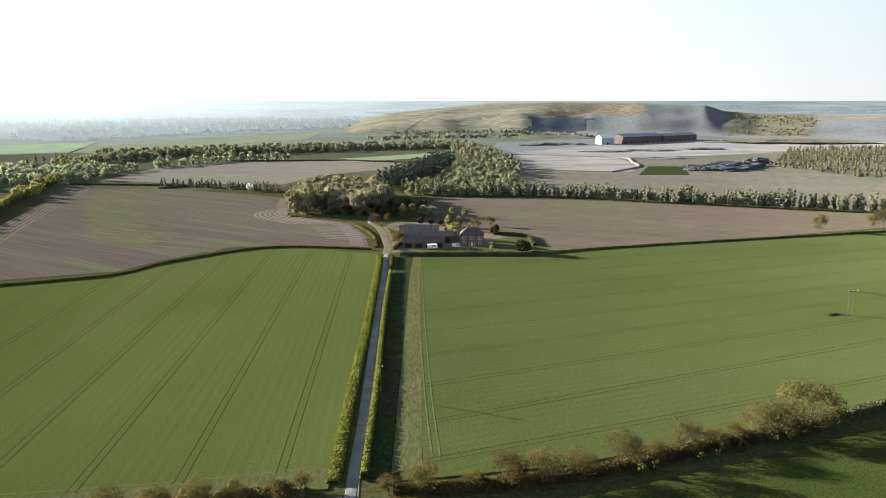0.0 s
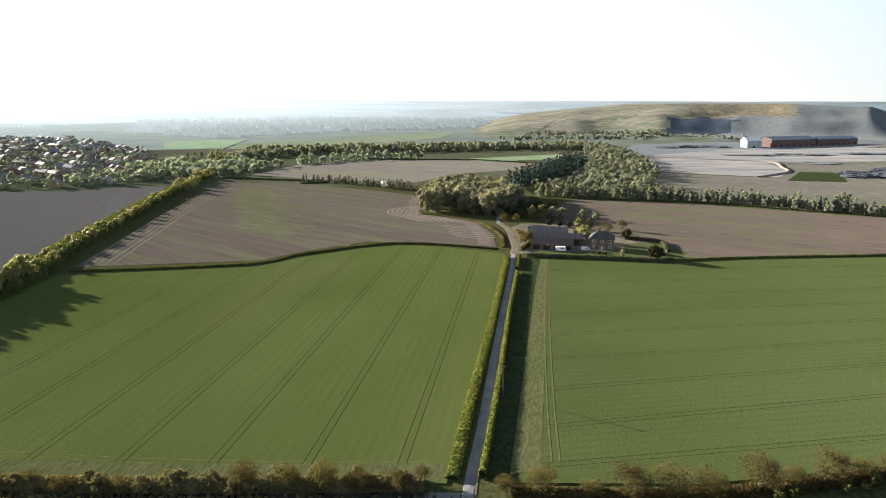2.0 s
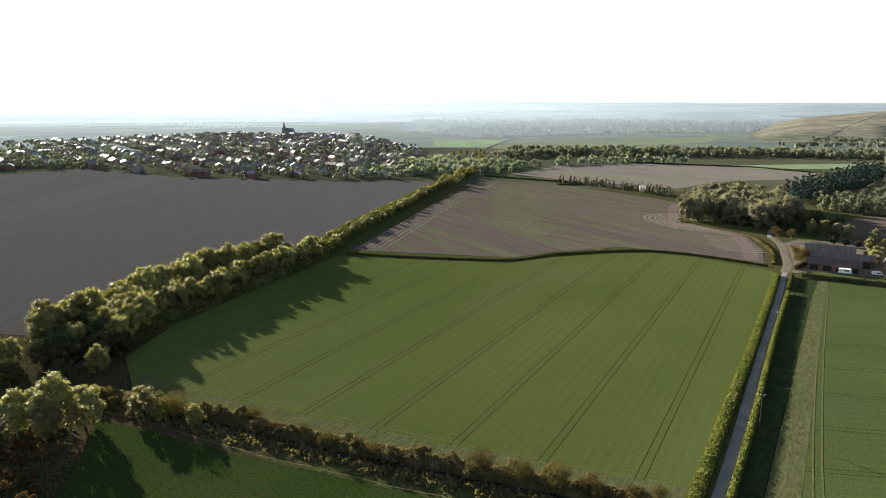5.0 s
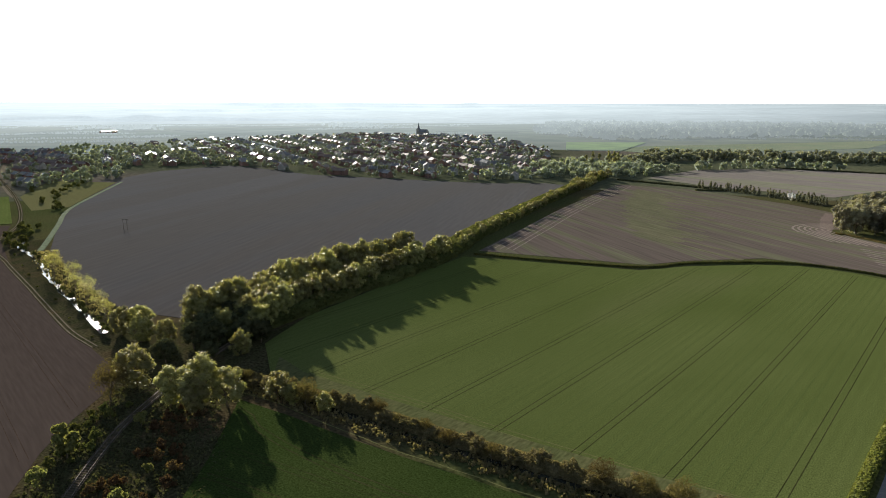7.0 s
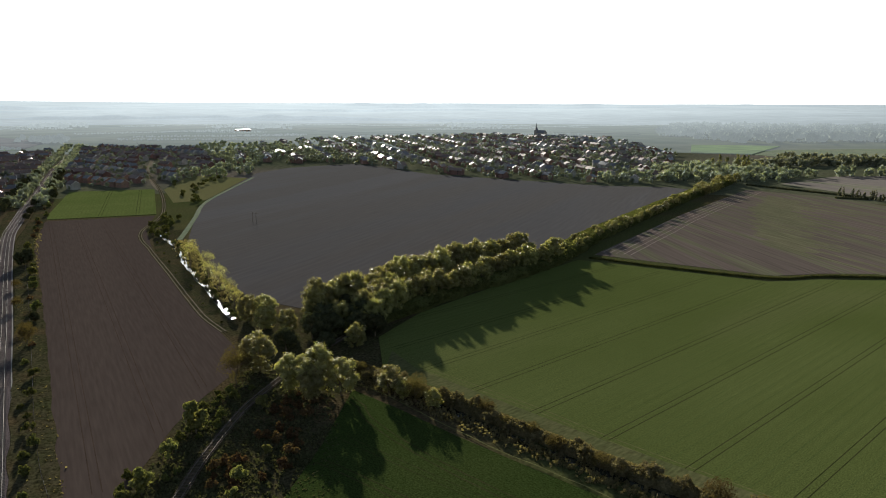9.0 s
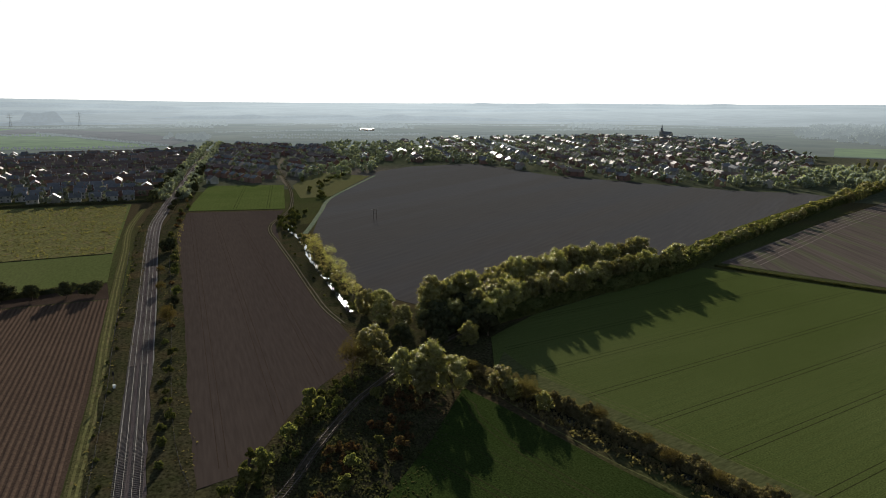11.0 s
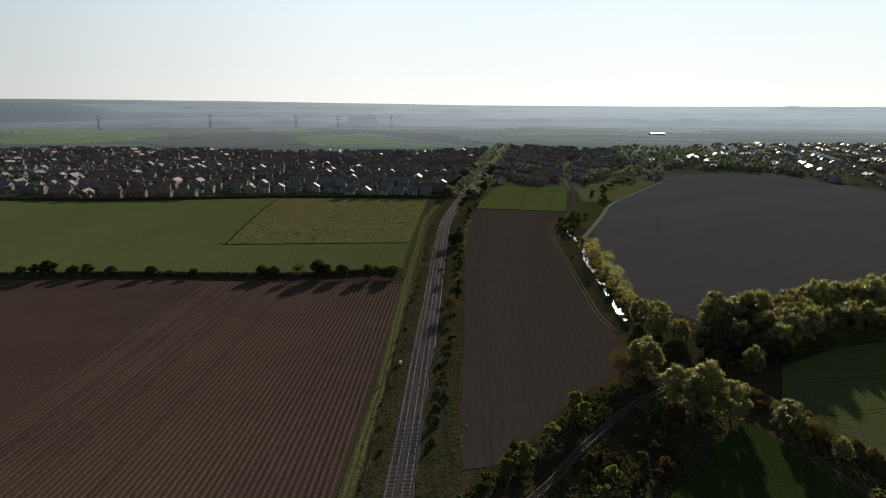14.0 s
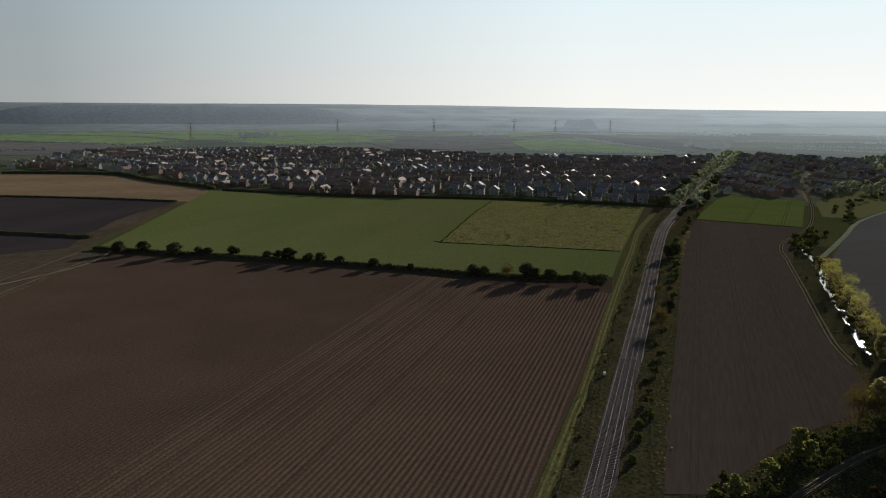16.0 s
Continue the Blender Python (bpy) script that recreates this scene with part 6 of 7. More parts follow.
# round wood, conifers and the belts beyond
ROUND_WOOD = [(-105, 470), (-88, 484), (-54, 463), (-41, 482), (-41, 535), (-60, 585), (-96, 590), (-112, 540)]
for x, y in scatter(ROUND_WOOD, 74, rng, 6.2):
    plant(OAK, rng, x, y, rng.uniform(1.05, 1.4), "rounded yellow-brown oak in the round wood", group="round wood trees")
wood("conifer_wood", scatter([(-47, 600), (-2, 735), (16, 900), (-12, 900), (-36, 750), (-62, 640)], 300, rng, 2.6), rng, 13, 18, 2.5, M["leaf_conifer"], "dense dark blue-green conifer plantation", 30, True)
wood("mixed_wood", scatter([(-20, 590), (30, 590), (70, 620), (90, 800), (80, 1030), (40, 1240), (-20, 1260), (30, 1000), (25, 860), (0, 700)], 330, rng, 4.5), rng, 7, 13, 3.0, M["leaf_pale_haze"], "mixed pale green woodland beside the works road", 24, lumps=4, spray=0.15)
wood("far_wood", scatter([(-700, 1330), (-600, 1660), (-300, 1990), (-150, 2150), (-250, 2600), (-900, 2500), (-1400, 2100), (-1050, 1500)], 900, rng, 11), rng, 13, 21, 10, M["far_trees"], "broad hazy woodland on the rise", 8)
wood("field_belt", along([(-440, 800), (-420, 930), (-330, 1010), (-200, 1080), (-60, 1140), (30, 1160)], 4, rng, 20) + along([(-480, 985), (-330, 1060), (-150, 1150), (0, 1200)], 4.5, rng, 16), rng, 8, 14, 4.6, M["leaf_pale_haze"], "hazy belt of trees between fields", 26, lumps=3, spray=0.16)
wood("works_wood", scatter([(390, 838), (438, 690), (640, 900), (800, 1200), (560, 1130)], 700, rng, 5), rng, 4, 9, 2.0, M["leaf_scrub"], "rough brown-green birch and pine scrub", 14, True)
wood("tip_wood", along([(-140, 1400), (40, 1480), (200, 1560), (330, 1500)], 5, rng, 40), rng, 6, 10, 4.5, M["leaf_far_haze"], "scrubby trees along the foot of the spoil heap", 6)
wood("tip_scrub_trees", [heap_at(rng.uniform(-4, 7), rng.uniform(0.02, 0.3)) for _ in range(170)] + [heap_at(rng.uniform(22.5, 27.8), rng.uniform(0.25, 0.9)) for _ in range(90)], rng, 3, 6.5, 2.6, M["leaf_scrub"], "low scattered scrub on the slopes of the spoil heap", 8)
ROADSIDE = [(-30, 582), (31, 580), (100, 567), (182, 536), (258, 512), (330, 486), (420, 470)]
wood("roadside_belt", along(ROADSIDE, 2.9, rng, 5.0), rng, 6, 15, 1.9, M["leaf_pale_haze"], "slender young roadside trees with pale spring leaf", 34, slender=True, spray=0.24)
for x, y in along(ROADSIDE, 24, rng, 4.0) + [(60, 575), (64, 577), (69, 573), (75, 573), (82, 571)]:
    plant(CONIFER, rng, x, y, rng.uniform(0.6, 0.9), "dark pine in the roadside belt", group="roadside pines")
wood("boundary_strip", along([(-262, 646), (-200, 628), (-144, 600), (-122, 575)], 2.4, rng, 5), rng, 5, 8.5, 1.3, M["leaf_scrub"], "thin leafless brown trees in the boundary strip", 24, slender=True)
plant(WHITE, rng, -168, 603, 1.0, "white blossoming cherry tree in the hedge")
for x, y, s in [(-453, 762, 0.8), (-446, 766, 0.95), (-438, 768, 0.9), (-428, 773, 1.0), (-424, 778, 1.05), (-419, 780, 0.95)]:
    plant(POPLAR, rng, x, y, s, "tall narrow pale-yellow poplar", group="poplar group")
wood("town_edge_wood", scatter([(-470, 560), (-400, 600), (-372, 668), (-430, 790), (-520, 800), (-480, 700)], 80, rng, 6) + scatter([(-380, 660), (-346, 690), (-345, 800), (-420, 800), (-440, 720)], 60, rng, 6) + along([(-335, 815), (-280, 905), (-200, 930)], 7, rng, 8), rng, 7, 13, 3.6, M["leaf_far_haze"], "hazy green trees at the town edge", 34, lumps=4, spray=0.15)
for x, y, s in [(228, 416, 1.1), (268, 427, 1.0), (276, 430, 1.2), (30, 432, 0.7)]:
    plant(OLIVE, rng, x, y, s, "spreading brown tree in the field hedge", group="far hedgerow trees")

for x, y, s in [(p, q, rng.uniform(0.5, 0.85)) for p, q in along([(-545, 182), (-600, 196), (-660, 225), (-710, 262)], 11, rng, 6)] + [(-668, 205, 0.6), (-690, 212, 0.7), (-705, 218, 0.6)]:
    plant(BUSH, rng, x, y, s * 1.9, "hazy olive thorn tree round the village pasture", group="pasture trees")
# rough ground
tufts("meadow_tussocks", scatter(MEADOW, 1300, rng), rng, 0.9, M["tussock"], "tan grass tussocks in the meadow", "grass", 3)
tufts("railway_grass", along([(-100, 10), (-150, 16), (-250, 27), (-344, 40), (-500, 66)], 0.35, rng, 3.5) + along([(-100, -6), (-195, 5), (-344, 25), (-480, 42)], 0.35, rng, 3.0), rng, 0.5, M["leaf_brown"], "dry brown grass along the railway", blades=2)
tufts("branch_grass", scatter([(-80, 0), (-128, 15), (-139, 27), (-148, 36), (-164, 48), (-175, 59), (-189, 75), (-165, 90), (-118, 66), (-100, 40)], 2600, rng), rng, 0.5, M["leaf_dark"], "rough olive grass and bramble by the branch line", blades=4)
tufts("stream_reeds", along([(-170, 98), (-130, 103), (-72, 112), (-20, 121)], 0.25, rng, 2.5) + along([(-400, 124), (-340, 112), (-263, 100)], 0.4, rng, 5), rng, 0.8, M["leaf_brown"], "dry reeds and bramble on the stream bank", blades=4)


# hedgerows and copses of the far plain
far_places = []
for yaw, r, run, tilt in [(rng.uniform(-20, 150), rng.uniform(1500, 2650), rng.uniform(120, 480), rng.gauss(0, 0.35)) for _ in range(55)]:
    a0 = radians(yaw)
    cx, cy = -math.sin(a0) * r, math.cos(a0) * r
    if -60 < math.degrees(math.atan2(cx, cy)) < 62 and math.degrees(math.atan2(cx, cy)) > -12:
        continue
    dx, dy = math.cos(a0 + tilt), math.sin(a0 + tilt)
    far_places += along([(cx - dx * run / 2, cy - dy * run / 2), (cx, cy), (cx + dx * run / 2, cy + dy * run / 2)], 6.5, rng, 1.5)
for line in ([(-1824, -1768), (-1792, -1541), (-1744, -1245), (-1562, -976)], [(-2216, -1480), (-2026, -1446), (-1896, -1018), (-1862, -826)], [(-2344, -1300), (-2475, -1000), (-2442, -906)], [(-1854, -857), (-2020, -750), (-1864, -529)], [(-2380, -883), (-2067, -586), (-2013, -451), (-2144, -320), (-2560, -180)], [(-1338, -960), (-1569, -940), (-1430, -650), (-1650, -460)], [(-1420, -1379), (-1340, -960)], [(-1348, -110), (-1320, 33), (-1336, 165)], [(-1998, -50), (-1614, 66), (-1330, 168)]):
    far_places += along(line, 6.0, rng, 1.5)
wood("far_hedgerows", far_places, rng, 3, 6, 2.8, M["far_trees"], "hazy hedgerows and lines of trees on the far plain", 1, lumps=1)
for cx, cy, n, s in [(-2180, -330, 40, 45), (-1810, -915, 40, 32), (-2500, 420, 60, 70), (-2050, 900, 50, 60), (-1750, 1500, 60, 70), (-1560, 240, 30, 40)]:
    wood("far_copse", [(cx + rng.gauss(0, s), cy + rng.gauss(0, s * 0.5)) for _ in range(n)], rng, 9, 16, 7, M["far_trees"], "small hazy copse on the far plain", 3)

for side in (-9, 10):
    line = offset_line([(-600, 74), (-644, 86), (-864, 135), (-1100, 192), (-1350, 250)], side, 5.0)
    wood("railway_belt", [(p.x + rng.gauss(0, 2.5), p.y + rng.gauss(0, 2.5)) for p in line], rng, 5, 9, 3.0, M["leaf_far_haze"], "hazy trees lining the railway through the village", 10)


# ---- houses of the village and town ----
def gable_roof(w, d, z, rise, over=0.35, thick=0.18):
    """A pitched roof along x with eaves, as a closed shell."""
    bm = bmesh.new()
    x0, x1 = -w / 2 - over, w / 2 + over
    prof = [(-d / 2 - over, z - 0.15), (0, z + rise), (d / 2 + over, z - 0.15), (d / 2 + over, z - 0.15 + thick), (0, z + rise + thick), (-d / 2 - over, z - 0.15 + thick)]
    a = [bm.verts.new((x0, y, h)) for y, h in prof]
    b = [bm.verts.new((x1, y, h)) for y, h in prof]
    for i in range(6):
        j = (i + 1) % 6
        bm.faces.new((a[i], a[j], b[j], b[i]))
    for r in (a, b):
        bm.faces.new((r[0], r[1], r[4], r[5]))
        bm.faces.new((r[1], r[2], r[3], r[4]))
    return bm


def gable_walls(w, d, z, rise):
    bm = bmesh.new()
    prof = [(-d / 2, -0.2), (-d / 2, z), (0, z + rise), (d / 2, z), (d / 2, -0.2)]
    a = [bm.verts.new((-w / 2, y, h)) for y, h in prof]
    b = [bm.verts.new((w / 2, y, h)) for y, h in prof]
    for i in range(5):
        j = (i + 1) % 5
        bm.faces.new((a[i], a[j], b[j], b[i]))
    bm.faces.new(a)
    bm.faces.new(b[::-1])
    return bm


def house_kind(name, w, d, z, rise, wall, roof, label, windows=True):
    """The meshes of one kind of house: walls, roof, chimney, windows."""
    out = [("wall", from_bm("wall", gable_walls(w, d, z, rise), wall)), ("roof", from_bm("roof", gable_roof(w, d, z, rise), roof))]
    bm = bmesh.new()
    box(bm, w * 0.3, w * 0.3 + 0.7, -0.4, 0.4, z + rise * 0.6, z + rise + 1.0)
    for k in (0, 0.35):
        tube(bm, (w * 0.3 + 0.18 + k, 0, z + rise + 1.0), (w * 0.3 + 0.18 + k, 0, z + rise + 1.35), 0.12, 0.1, 6)
    out.append(("chimney", from_bm("chimney", bm, M["brick"])))
    bm = bmesh.new()
    for sx in (-1, 1):
        for sy in (-1, 1):
            x0, x1 = sorted((sx * (w / 2 + 0.36), sx * (w / 2 + 0.44)))
            low_y, low_z = sy * (d / 2 + 0.35), z - 0.2
            q = [bm.verts.new(p) for p in ((x0, low_y, low_z), (x0, 0, z + rise - 0.05), (x0, 0, z + rise + 0.1), (x0, low_y, low_z + 0.15), (x1, low_y, low_z), (x1, 0, z + rise - 0.05), (x1, 0, z + rise + 0.1), (x1, low_y, low_z + 0.15))]
            for f in ((0, 1, 2, 3), (7, 6, 5, 4), (0, 4, 5, 1), (3, 2, 6, 7), (0, 3, 7, 4)):
                bm.faces.new([q[i] for i in f])
    out.append(("bargeboard", from_bm("bargeboard", bm, M["white_paint"])))
    panes = []
    if windows:
        pane = from_bm("window", boxed(-0.6, 0.6, -0.06, 0.06, 0, 1.1), M["glass"])
        for s in (-1, 1):
            for fx in (-0.28, 0.28):
                for fz in (0.9, 3.5):
                    if fz + 1.1 < z:
                        panes.append((pane, (w * fx, s * (d / 2 + 0.02), fz)))
    return name, label, out, panes


KINDS = [
    house_kind("house", 9, 8, 5.0, 2.6, M["brick"], M["slate"], "semi-detached brick house with a grey slate roof"),
    house_kind("house", 18, 8, 5.0, 2.6, M["brick"], M["tile"], "terraced brick house row with a brown tiled roof"),
    house_kind("house", 10, 8, 5.0, 3.0, M["render_wall"], M["tile"], "pale rendered house with a red-brown tiled roof"),
    house_kind("bungalow", 13, 9, 2.7, 2.8, M["brick"], M["tile"], "brick bungalow with a low brown roof"),
    house_kind("house", 8, 9, 5.2, 3.2, M["render_wall"], M["slate"], "white rendered gabled house with a grey roof"),
    house_kind("house", 9, 8, 5.0, 2.6, M["brick"], M["slate_wet"], "brick house with a glinting grey slate roof"),
]


def build_house(kind, x, y, turn, near):
    name, label, pieces, panes = kind
    home = tagged(new(name), label, "house", "village houses")
    home.matrix_world = Matrix.Translation((x, y, 0)) @ Matrix.Rotation(turn, 4, "Z")
    for n, me in pieces:
        ob = new(n, me)
        ob.parent = home
    if near:
        for me, at in panes:
            ob = new("window", me)
            ob.parent, ob.location = home, at


class Crowd:
    """The many far houses of a town, joined, with one material slot for each wall and roof."""

    def __init__(self):
        self.verts, self.faces, self.slots = [], [], []
        self.mats = [M["brick"], M["render_wall"], M["slate"], M["tile"], M["slate_wet"], M["white_paint"]]

    def add(self, kind, x, y, turn):
        c, s = math.cos(turn), math.sin(turn)
        for _, me in kind[2]:
            i = len(self.verts)
            slot = self.mats.index(me.materials[0])
            for v in me.vertices:
                self.verts.append((x + c * v.co.x - s * v.co.y, y + s * v.co.x + c * v.co.y, v.co.z))
            for f in me.polygons:
                self.faces.append(tuple(i + k for k in f.vertices))
                self.slots.append(slot)

    def finish(self, name, label):
        me = from_faces(name, self.verts, self.faces, self.mats)
        me.polygons.foreach_set("material_index", self.slots)
        tagged(new(name, me), label, "houses", kind="stuff")


def streets(name, poly, angle, row_gap, house_gap, near, windowed, trees, rng, label, wander=0.06, skip=0.12, shiny=0.0, avoid=(), leaf="leaf_far_haze", mix=(0, 1, 2, 3, 4), turned=0.2):
    """Rows of houses along parallel streets inside a polygon, with garden trees between. near: how close a house must be to stand alone."""
    a = radians(angle)
    d, n = Vector((math.cos(a), math.sin(a))), Vector((-math.sin(a), math.cos(a)))
    offs = [Vector(p).dot(n) for p in poly]
    o, crowd, green = min(offs) + 8, Crowd(), []
    while o < max(offs):
        for s, e in clip(poly, angle, o):
            run = 6.0
            kind = KINDS[5 if rng.random() < shiny else rng.choice(mix)]
            while run < (e - s).length - 6:
                p = s + d * run + n * rng.uniform(-2.5, 2.5)
                if rng.random() < 0.12:
                    kind = KINDS[5 if rng.random() < shiny else rng.choice(mix)]
                clear = all((p - q).length > 9 for q in avoid)
                if rng.random() > skip and clear:
                    turn = a + rng.gauss(0, wander) + (math.pi / 2 if rng.random() < turned else 0)
                    if p.length < near:
                        build_house(kind, p.x, p.y, turn, p.length < windowed)
                    else:
                        crowd.add(kind, p.x, p.y, turn)
                run += house_gap * rng.uniform(0.85, 1.35) + (8 if kind is KINDS[1] else 0)
                for _ in range(int(trees * 2 + rng.random())):
                    q = p + n * rng.uniform(-16, 16) + d * rng.uniform(-6, 6)
                    if all((q - w).length > 4.5 for w in avoid):
                        green.append((q.x, q.y))
        o += row_gap * rng.uniform(0.9, 1.15)
    crowd.finish(name + "_houses", label)
    wood(name + "_trees", green, rng, 4, 9, 2.6, M[leaf], "garden trees among the houses, spring green paled for haze", 5, lumps=1)


rng = random.Random(19)
VILLAGE_WEST = [(-600, 58), (-618, -84), (-610, -221), (-634, -355), (-815, -612), (-900, -700), (-1150, -760), (-1300, -560), (-1240, -330), (-1150, -100), (-1170, 110), (-1250, 205), (-1100, 178), (-864, 120), (-644, 72)]
VILLAGE_MID = [(-690, 122), (-672, 190), (-850, 330), (-1180, 400), (-1330, 265), (-1100, 210), (-864, 152)]
WALLS_ROAD = [(-648, 186), (-700, 196), (-834, 228), (-1000, 280)]
ROAD_POINTS = [Vector((p.x, p.y)) for p in spline(WALLS_ROAD, 8.0)]
TOWN = [(-808, 440), (-795, 476), (-723, 482), (-620, 476), (-519, 512), (-445, 540), (-398, 590), (-470, 700), (-640, 960), (-1000, 1250), (-1300, 1150), (-1350, 700), (-1150, 440), (-880, 350)]
streets("village", VILLAGE_WEST, 88, 30, 12, 725, 690, 1.5, rng, "close rows of brick village houses with dark roofs", leaf="leaf_village_haze", mix=(0, 1, 1, 1, 3, 1, 0, 1, 0, 1, 3, 2, 1, 4), turned=0.12)
streets("lower_village", VILLAGE_MID, 15, 34, 13, 780, 0, 1.3, rng, "village houses beside the railway", avoid=ROAD_POINTS)
streets("town", TOWN, 157, 38, 14.5, 860, 790, 1.7, rng, "crowded hazy town houses with glinting roofs", 0.5, skip=0.24, shiny=0.05)

wood("lower_village_wood", scatter([(-690, 190), (-720, 300), (-851, 365), (-930, 454), (-1150, 560), (-1300, 470), (-1150, 390), (-860, 335)], 190, rng, 8), rng, 6, 12, 3.6, M["leaf_far_haze"], "dark hazy trees between village and town", 8)
VILLAGE_NORTH = [(-770, -752), (-909, -826), (-1100, -900), (-1250, -840), (-930, -600), (-845, -455), (-730, -395), (-762, -600)]
streets("upper_village", VILLAGE_NORTH, 60, 40, 15, 0, 0, 0.4, rng, "gabled houses and yards at the end of the village", 0.3)
tagged(new("village_road", ribbon_mesh("village_road", WALLS_ROAD, [(2.4, 0.05), (-2.4, 0.05)], M["dirt"])), "pale asphalt road into the village", "road", kind="structure")
slab("allotment", [(-560, 170), (-650, 190), (-760, 250), (-700, 290), (-560, 196)], 0.1, M["olive_crop"], "rough pasture beside the village road", category="field")


def shed_building(x, y, turn, w, d, z, rise, wall, roof, label, doors=0, name="barn"):
    home = tagged(new(name), label, "building")
    home.matrix_world = Matrix.Translation((x, y, 0)) @ Matrix.Rotation(radians(turn), 4, "Z")
    part("wall", gable_walls(w, d, z, rise), wall, home)
    part("roof", gable_roof(w, d, z, rise, 0.5, 0.25), roof, home)
    for k in range(doors):
        part("door", boxed(-1.8, 1.8, -0.1, 0.1, 0, min(3.6, z * 0.8), 0.03), M["rubber"], home).location = (-w / 2 + w * (k + 0.5) / doors, -d / 2 - 0.05, 0)
    return home


# works sheds, warehouses and the church
shed_building(292, 1270, 8, 24, 30, 12, 5, M["shed_white"], M["shed_white"], "pale blue metal-clad end shed of the works", 1, "warehouse")
shed_building(362, 1320, 36, 110, 30, 12, 5, M["shed_wall"], M["shed_roof"], "long low brick works shed with a grey roof", 7, "warehouse")
shed_building(455, 1385, 36, 105, 28, 11, 4, M["shed_wall"], M["shed_roof"], "long low brick works shed with a grey roof", 7, "warehouse")
for x, y, t, w, d in [(-1000, 470, 150, 60, 16), (-1060, 540, 150, 46, 14), (-1047, 565, 94, 66, 18), (-1837, 755, 92, 38, 16), (-1050, 1010, 157, 40, 16)]:
    shed_building(x, y, t, w, d, 5, 1.5, M["brick"], M["metal_sheet"], "long pale metal-roofed warehouse in the town", 4, "warehouse")


def church(x, y):
    home = tagged(new("church"), "grey stone church with a tapering spire", "church")
    home.location = (x, y, 0)
    part("tower", boxed(-4, 4, -3.5, 3.5, -0.2, 15, 0.1), M["concrete"], home)
    bm = bmesh.new()
    tube(bm, (0, 0, 15), (0, 0, 31), 3.7, 0.1, 8)
    part("spire", bm, M["slate"], home)
    part("nave", gable_walls(26, 11, 9, 6), M["concrete"], home).location = (16, 0, 0)
    part("roof", gable_roof(26, 11, 9, 6), M["slate"], home).location = (16, 0, 0)


church(-1185, 1215)


# ---- power lines ----
def pole(x, y, h, label, arm=1.6, turn=0.0, twin=False):
    home = tagged(new("utility_pole"), label, "pole", "power poles")
    home.matrix_world = Matrix.Translation((x, y, 0)) @ Matrix.Rotation(radians(turn), 4, "Z")
    for s in ((-1.2, 1.2) if twin else (0,)):
        bm = bmesh.new()
        tube(bm, (s, 0, -0.3), (s, 0, h), 0.14, 0.1, 8)
        part("post", bm, M["timber"], home)
    part("crossarm", boxed(-arm, arm, -0.08, 0.08, h - 0.5, h - 0.3, 0.01), M["timber"], home)
    for s in (-0.9, 0, 0.9):
        bm = bmesh.new()
        tube(bm, (s * arm, 0, h - 0.3), (s * arm, 0, h), 0.07, 0.05, 6)
        part("insulator", bm, M["white_paint"], home)
    if twin:
        part("brace", boxed(-1.3, 1.3, -0.06, 0.06, h * 0.55, h * 0.55 + 0.15), M["timber"], home)


def wire(a, b, sag, label="thin dark overhead wire"):
    bm = bmesh.new()
    a, b = Vector(a), Vector(b)
    pts = [a.lerp(b, t / 12) - Vector((0, 0, sag * 4 * (t / 12) * (1 - t / 12))) for t in range(13)]
    for p, q in zip(pts, pts[1:]):
        tube(bm, p, q, 0.035, 0.035, 4)
    tagged(new("overhead_wire", from_bm("overhead_wire", bm, M["rubber"])), label, "wire", "overhead wires")


pole(150, 246, 10, "twin-legged wooden power pole standing in the wheat", 2.4, 15, True)
pole(-16.5, 174.5, 9, "single wooden pole in the lane hedge", 0.5)
pole(-21.7, 254, 8, "single wooden pole in the lane hedge", 0.5)
pole(-436, 184, 6.5, "twin-legged wooden power pole in the ploughed field", 2.4, 40, True)
slab("bare_patch", [(141, 247), (143, 245.5), (148, 245), (151, 246), (149, 248), (144, 249)], 0.33, M["rough_grass"], "bare earth patch round the power pole", category="bare ground")
for k, (x, y, t) in enumerate([(143.5, 247.2, 20), (144.2, 246.6, 35), (145.6, 247.6, 10), (142.6, 246.2, 60)]):
    bm = bmesh.new()
    tube(bm, (-1.1, 0, 0.2), (1.1, 0, 0.2), 0.2, 0.17, 8)
    log = new("log", from_bm("log", bm, M["timber"]))
    log.matrix_world = Matrix.Translation((x, y, 0.33)) @ Matrix.Rotation(radians(t), 4, "Z")
    tagged(log, "short cut log lying on bare earth by the pole", "log", "cut logs")
for o in (-2, 0, 2):
    wire((150 + o, 246, 9.9), (235 + o, 225, 1.0 + (o == 0)), 0.5)


def fence(pts, label):
    """Post and wire fence: each post and each wire is a part."""
    home = tagged(new("fence"), label, "fence", "railway fences")
    bm = boxed(-0.06, 0.06, -0.06, 0.06, -0.1, 1.25, 0.01)
    post = from_bm("post", bm, M["timber"])
    line = spline(pts, 3.0)
    for p in line:
        ob = new("post", post)
        ob.parent, ob.location = home, (p.x, p.y, 0)
    for z in (0.5, 0.85, 1.15):
        bm = bmesh.new()
        for p, q in zip(line[::3], line[3::3]):
            tube(bm, p + Vector((0, 0, z)), q + Vector((0, 0, z)), 0.012, 0.012, 3)
        part("wire", bm, M["steel"], home)


fence([(-139, 16.4), (-156, 16.3), (-190, 19.8), (-239, 26.3), (-318, 36.5), (-380, 44)], "weathered post and wire fence along the ploughed strip")
fence([(-120, -5.4), (-145.6, -2.2), (-198.9, 4.4), (-248, 9.4), (-328, 18.5), (-390, 26)], "weathered post and wire fence beside the railway")


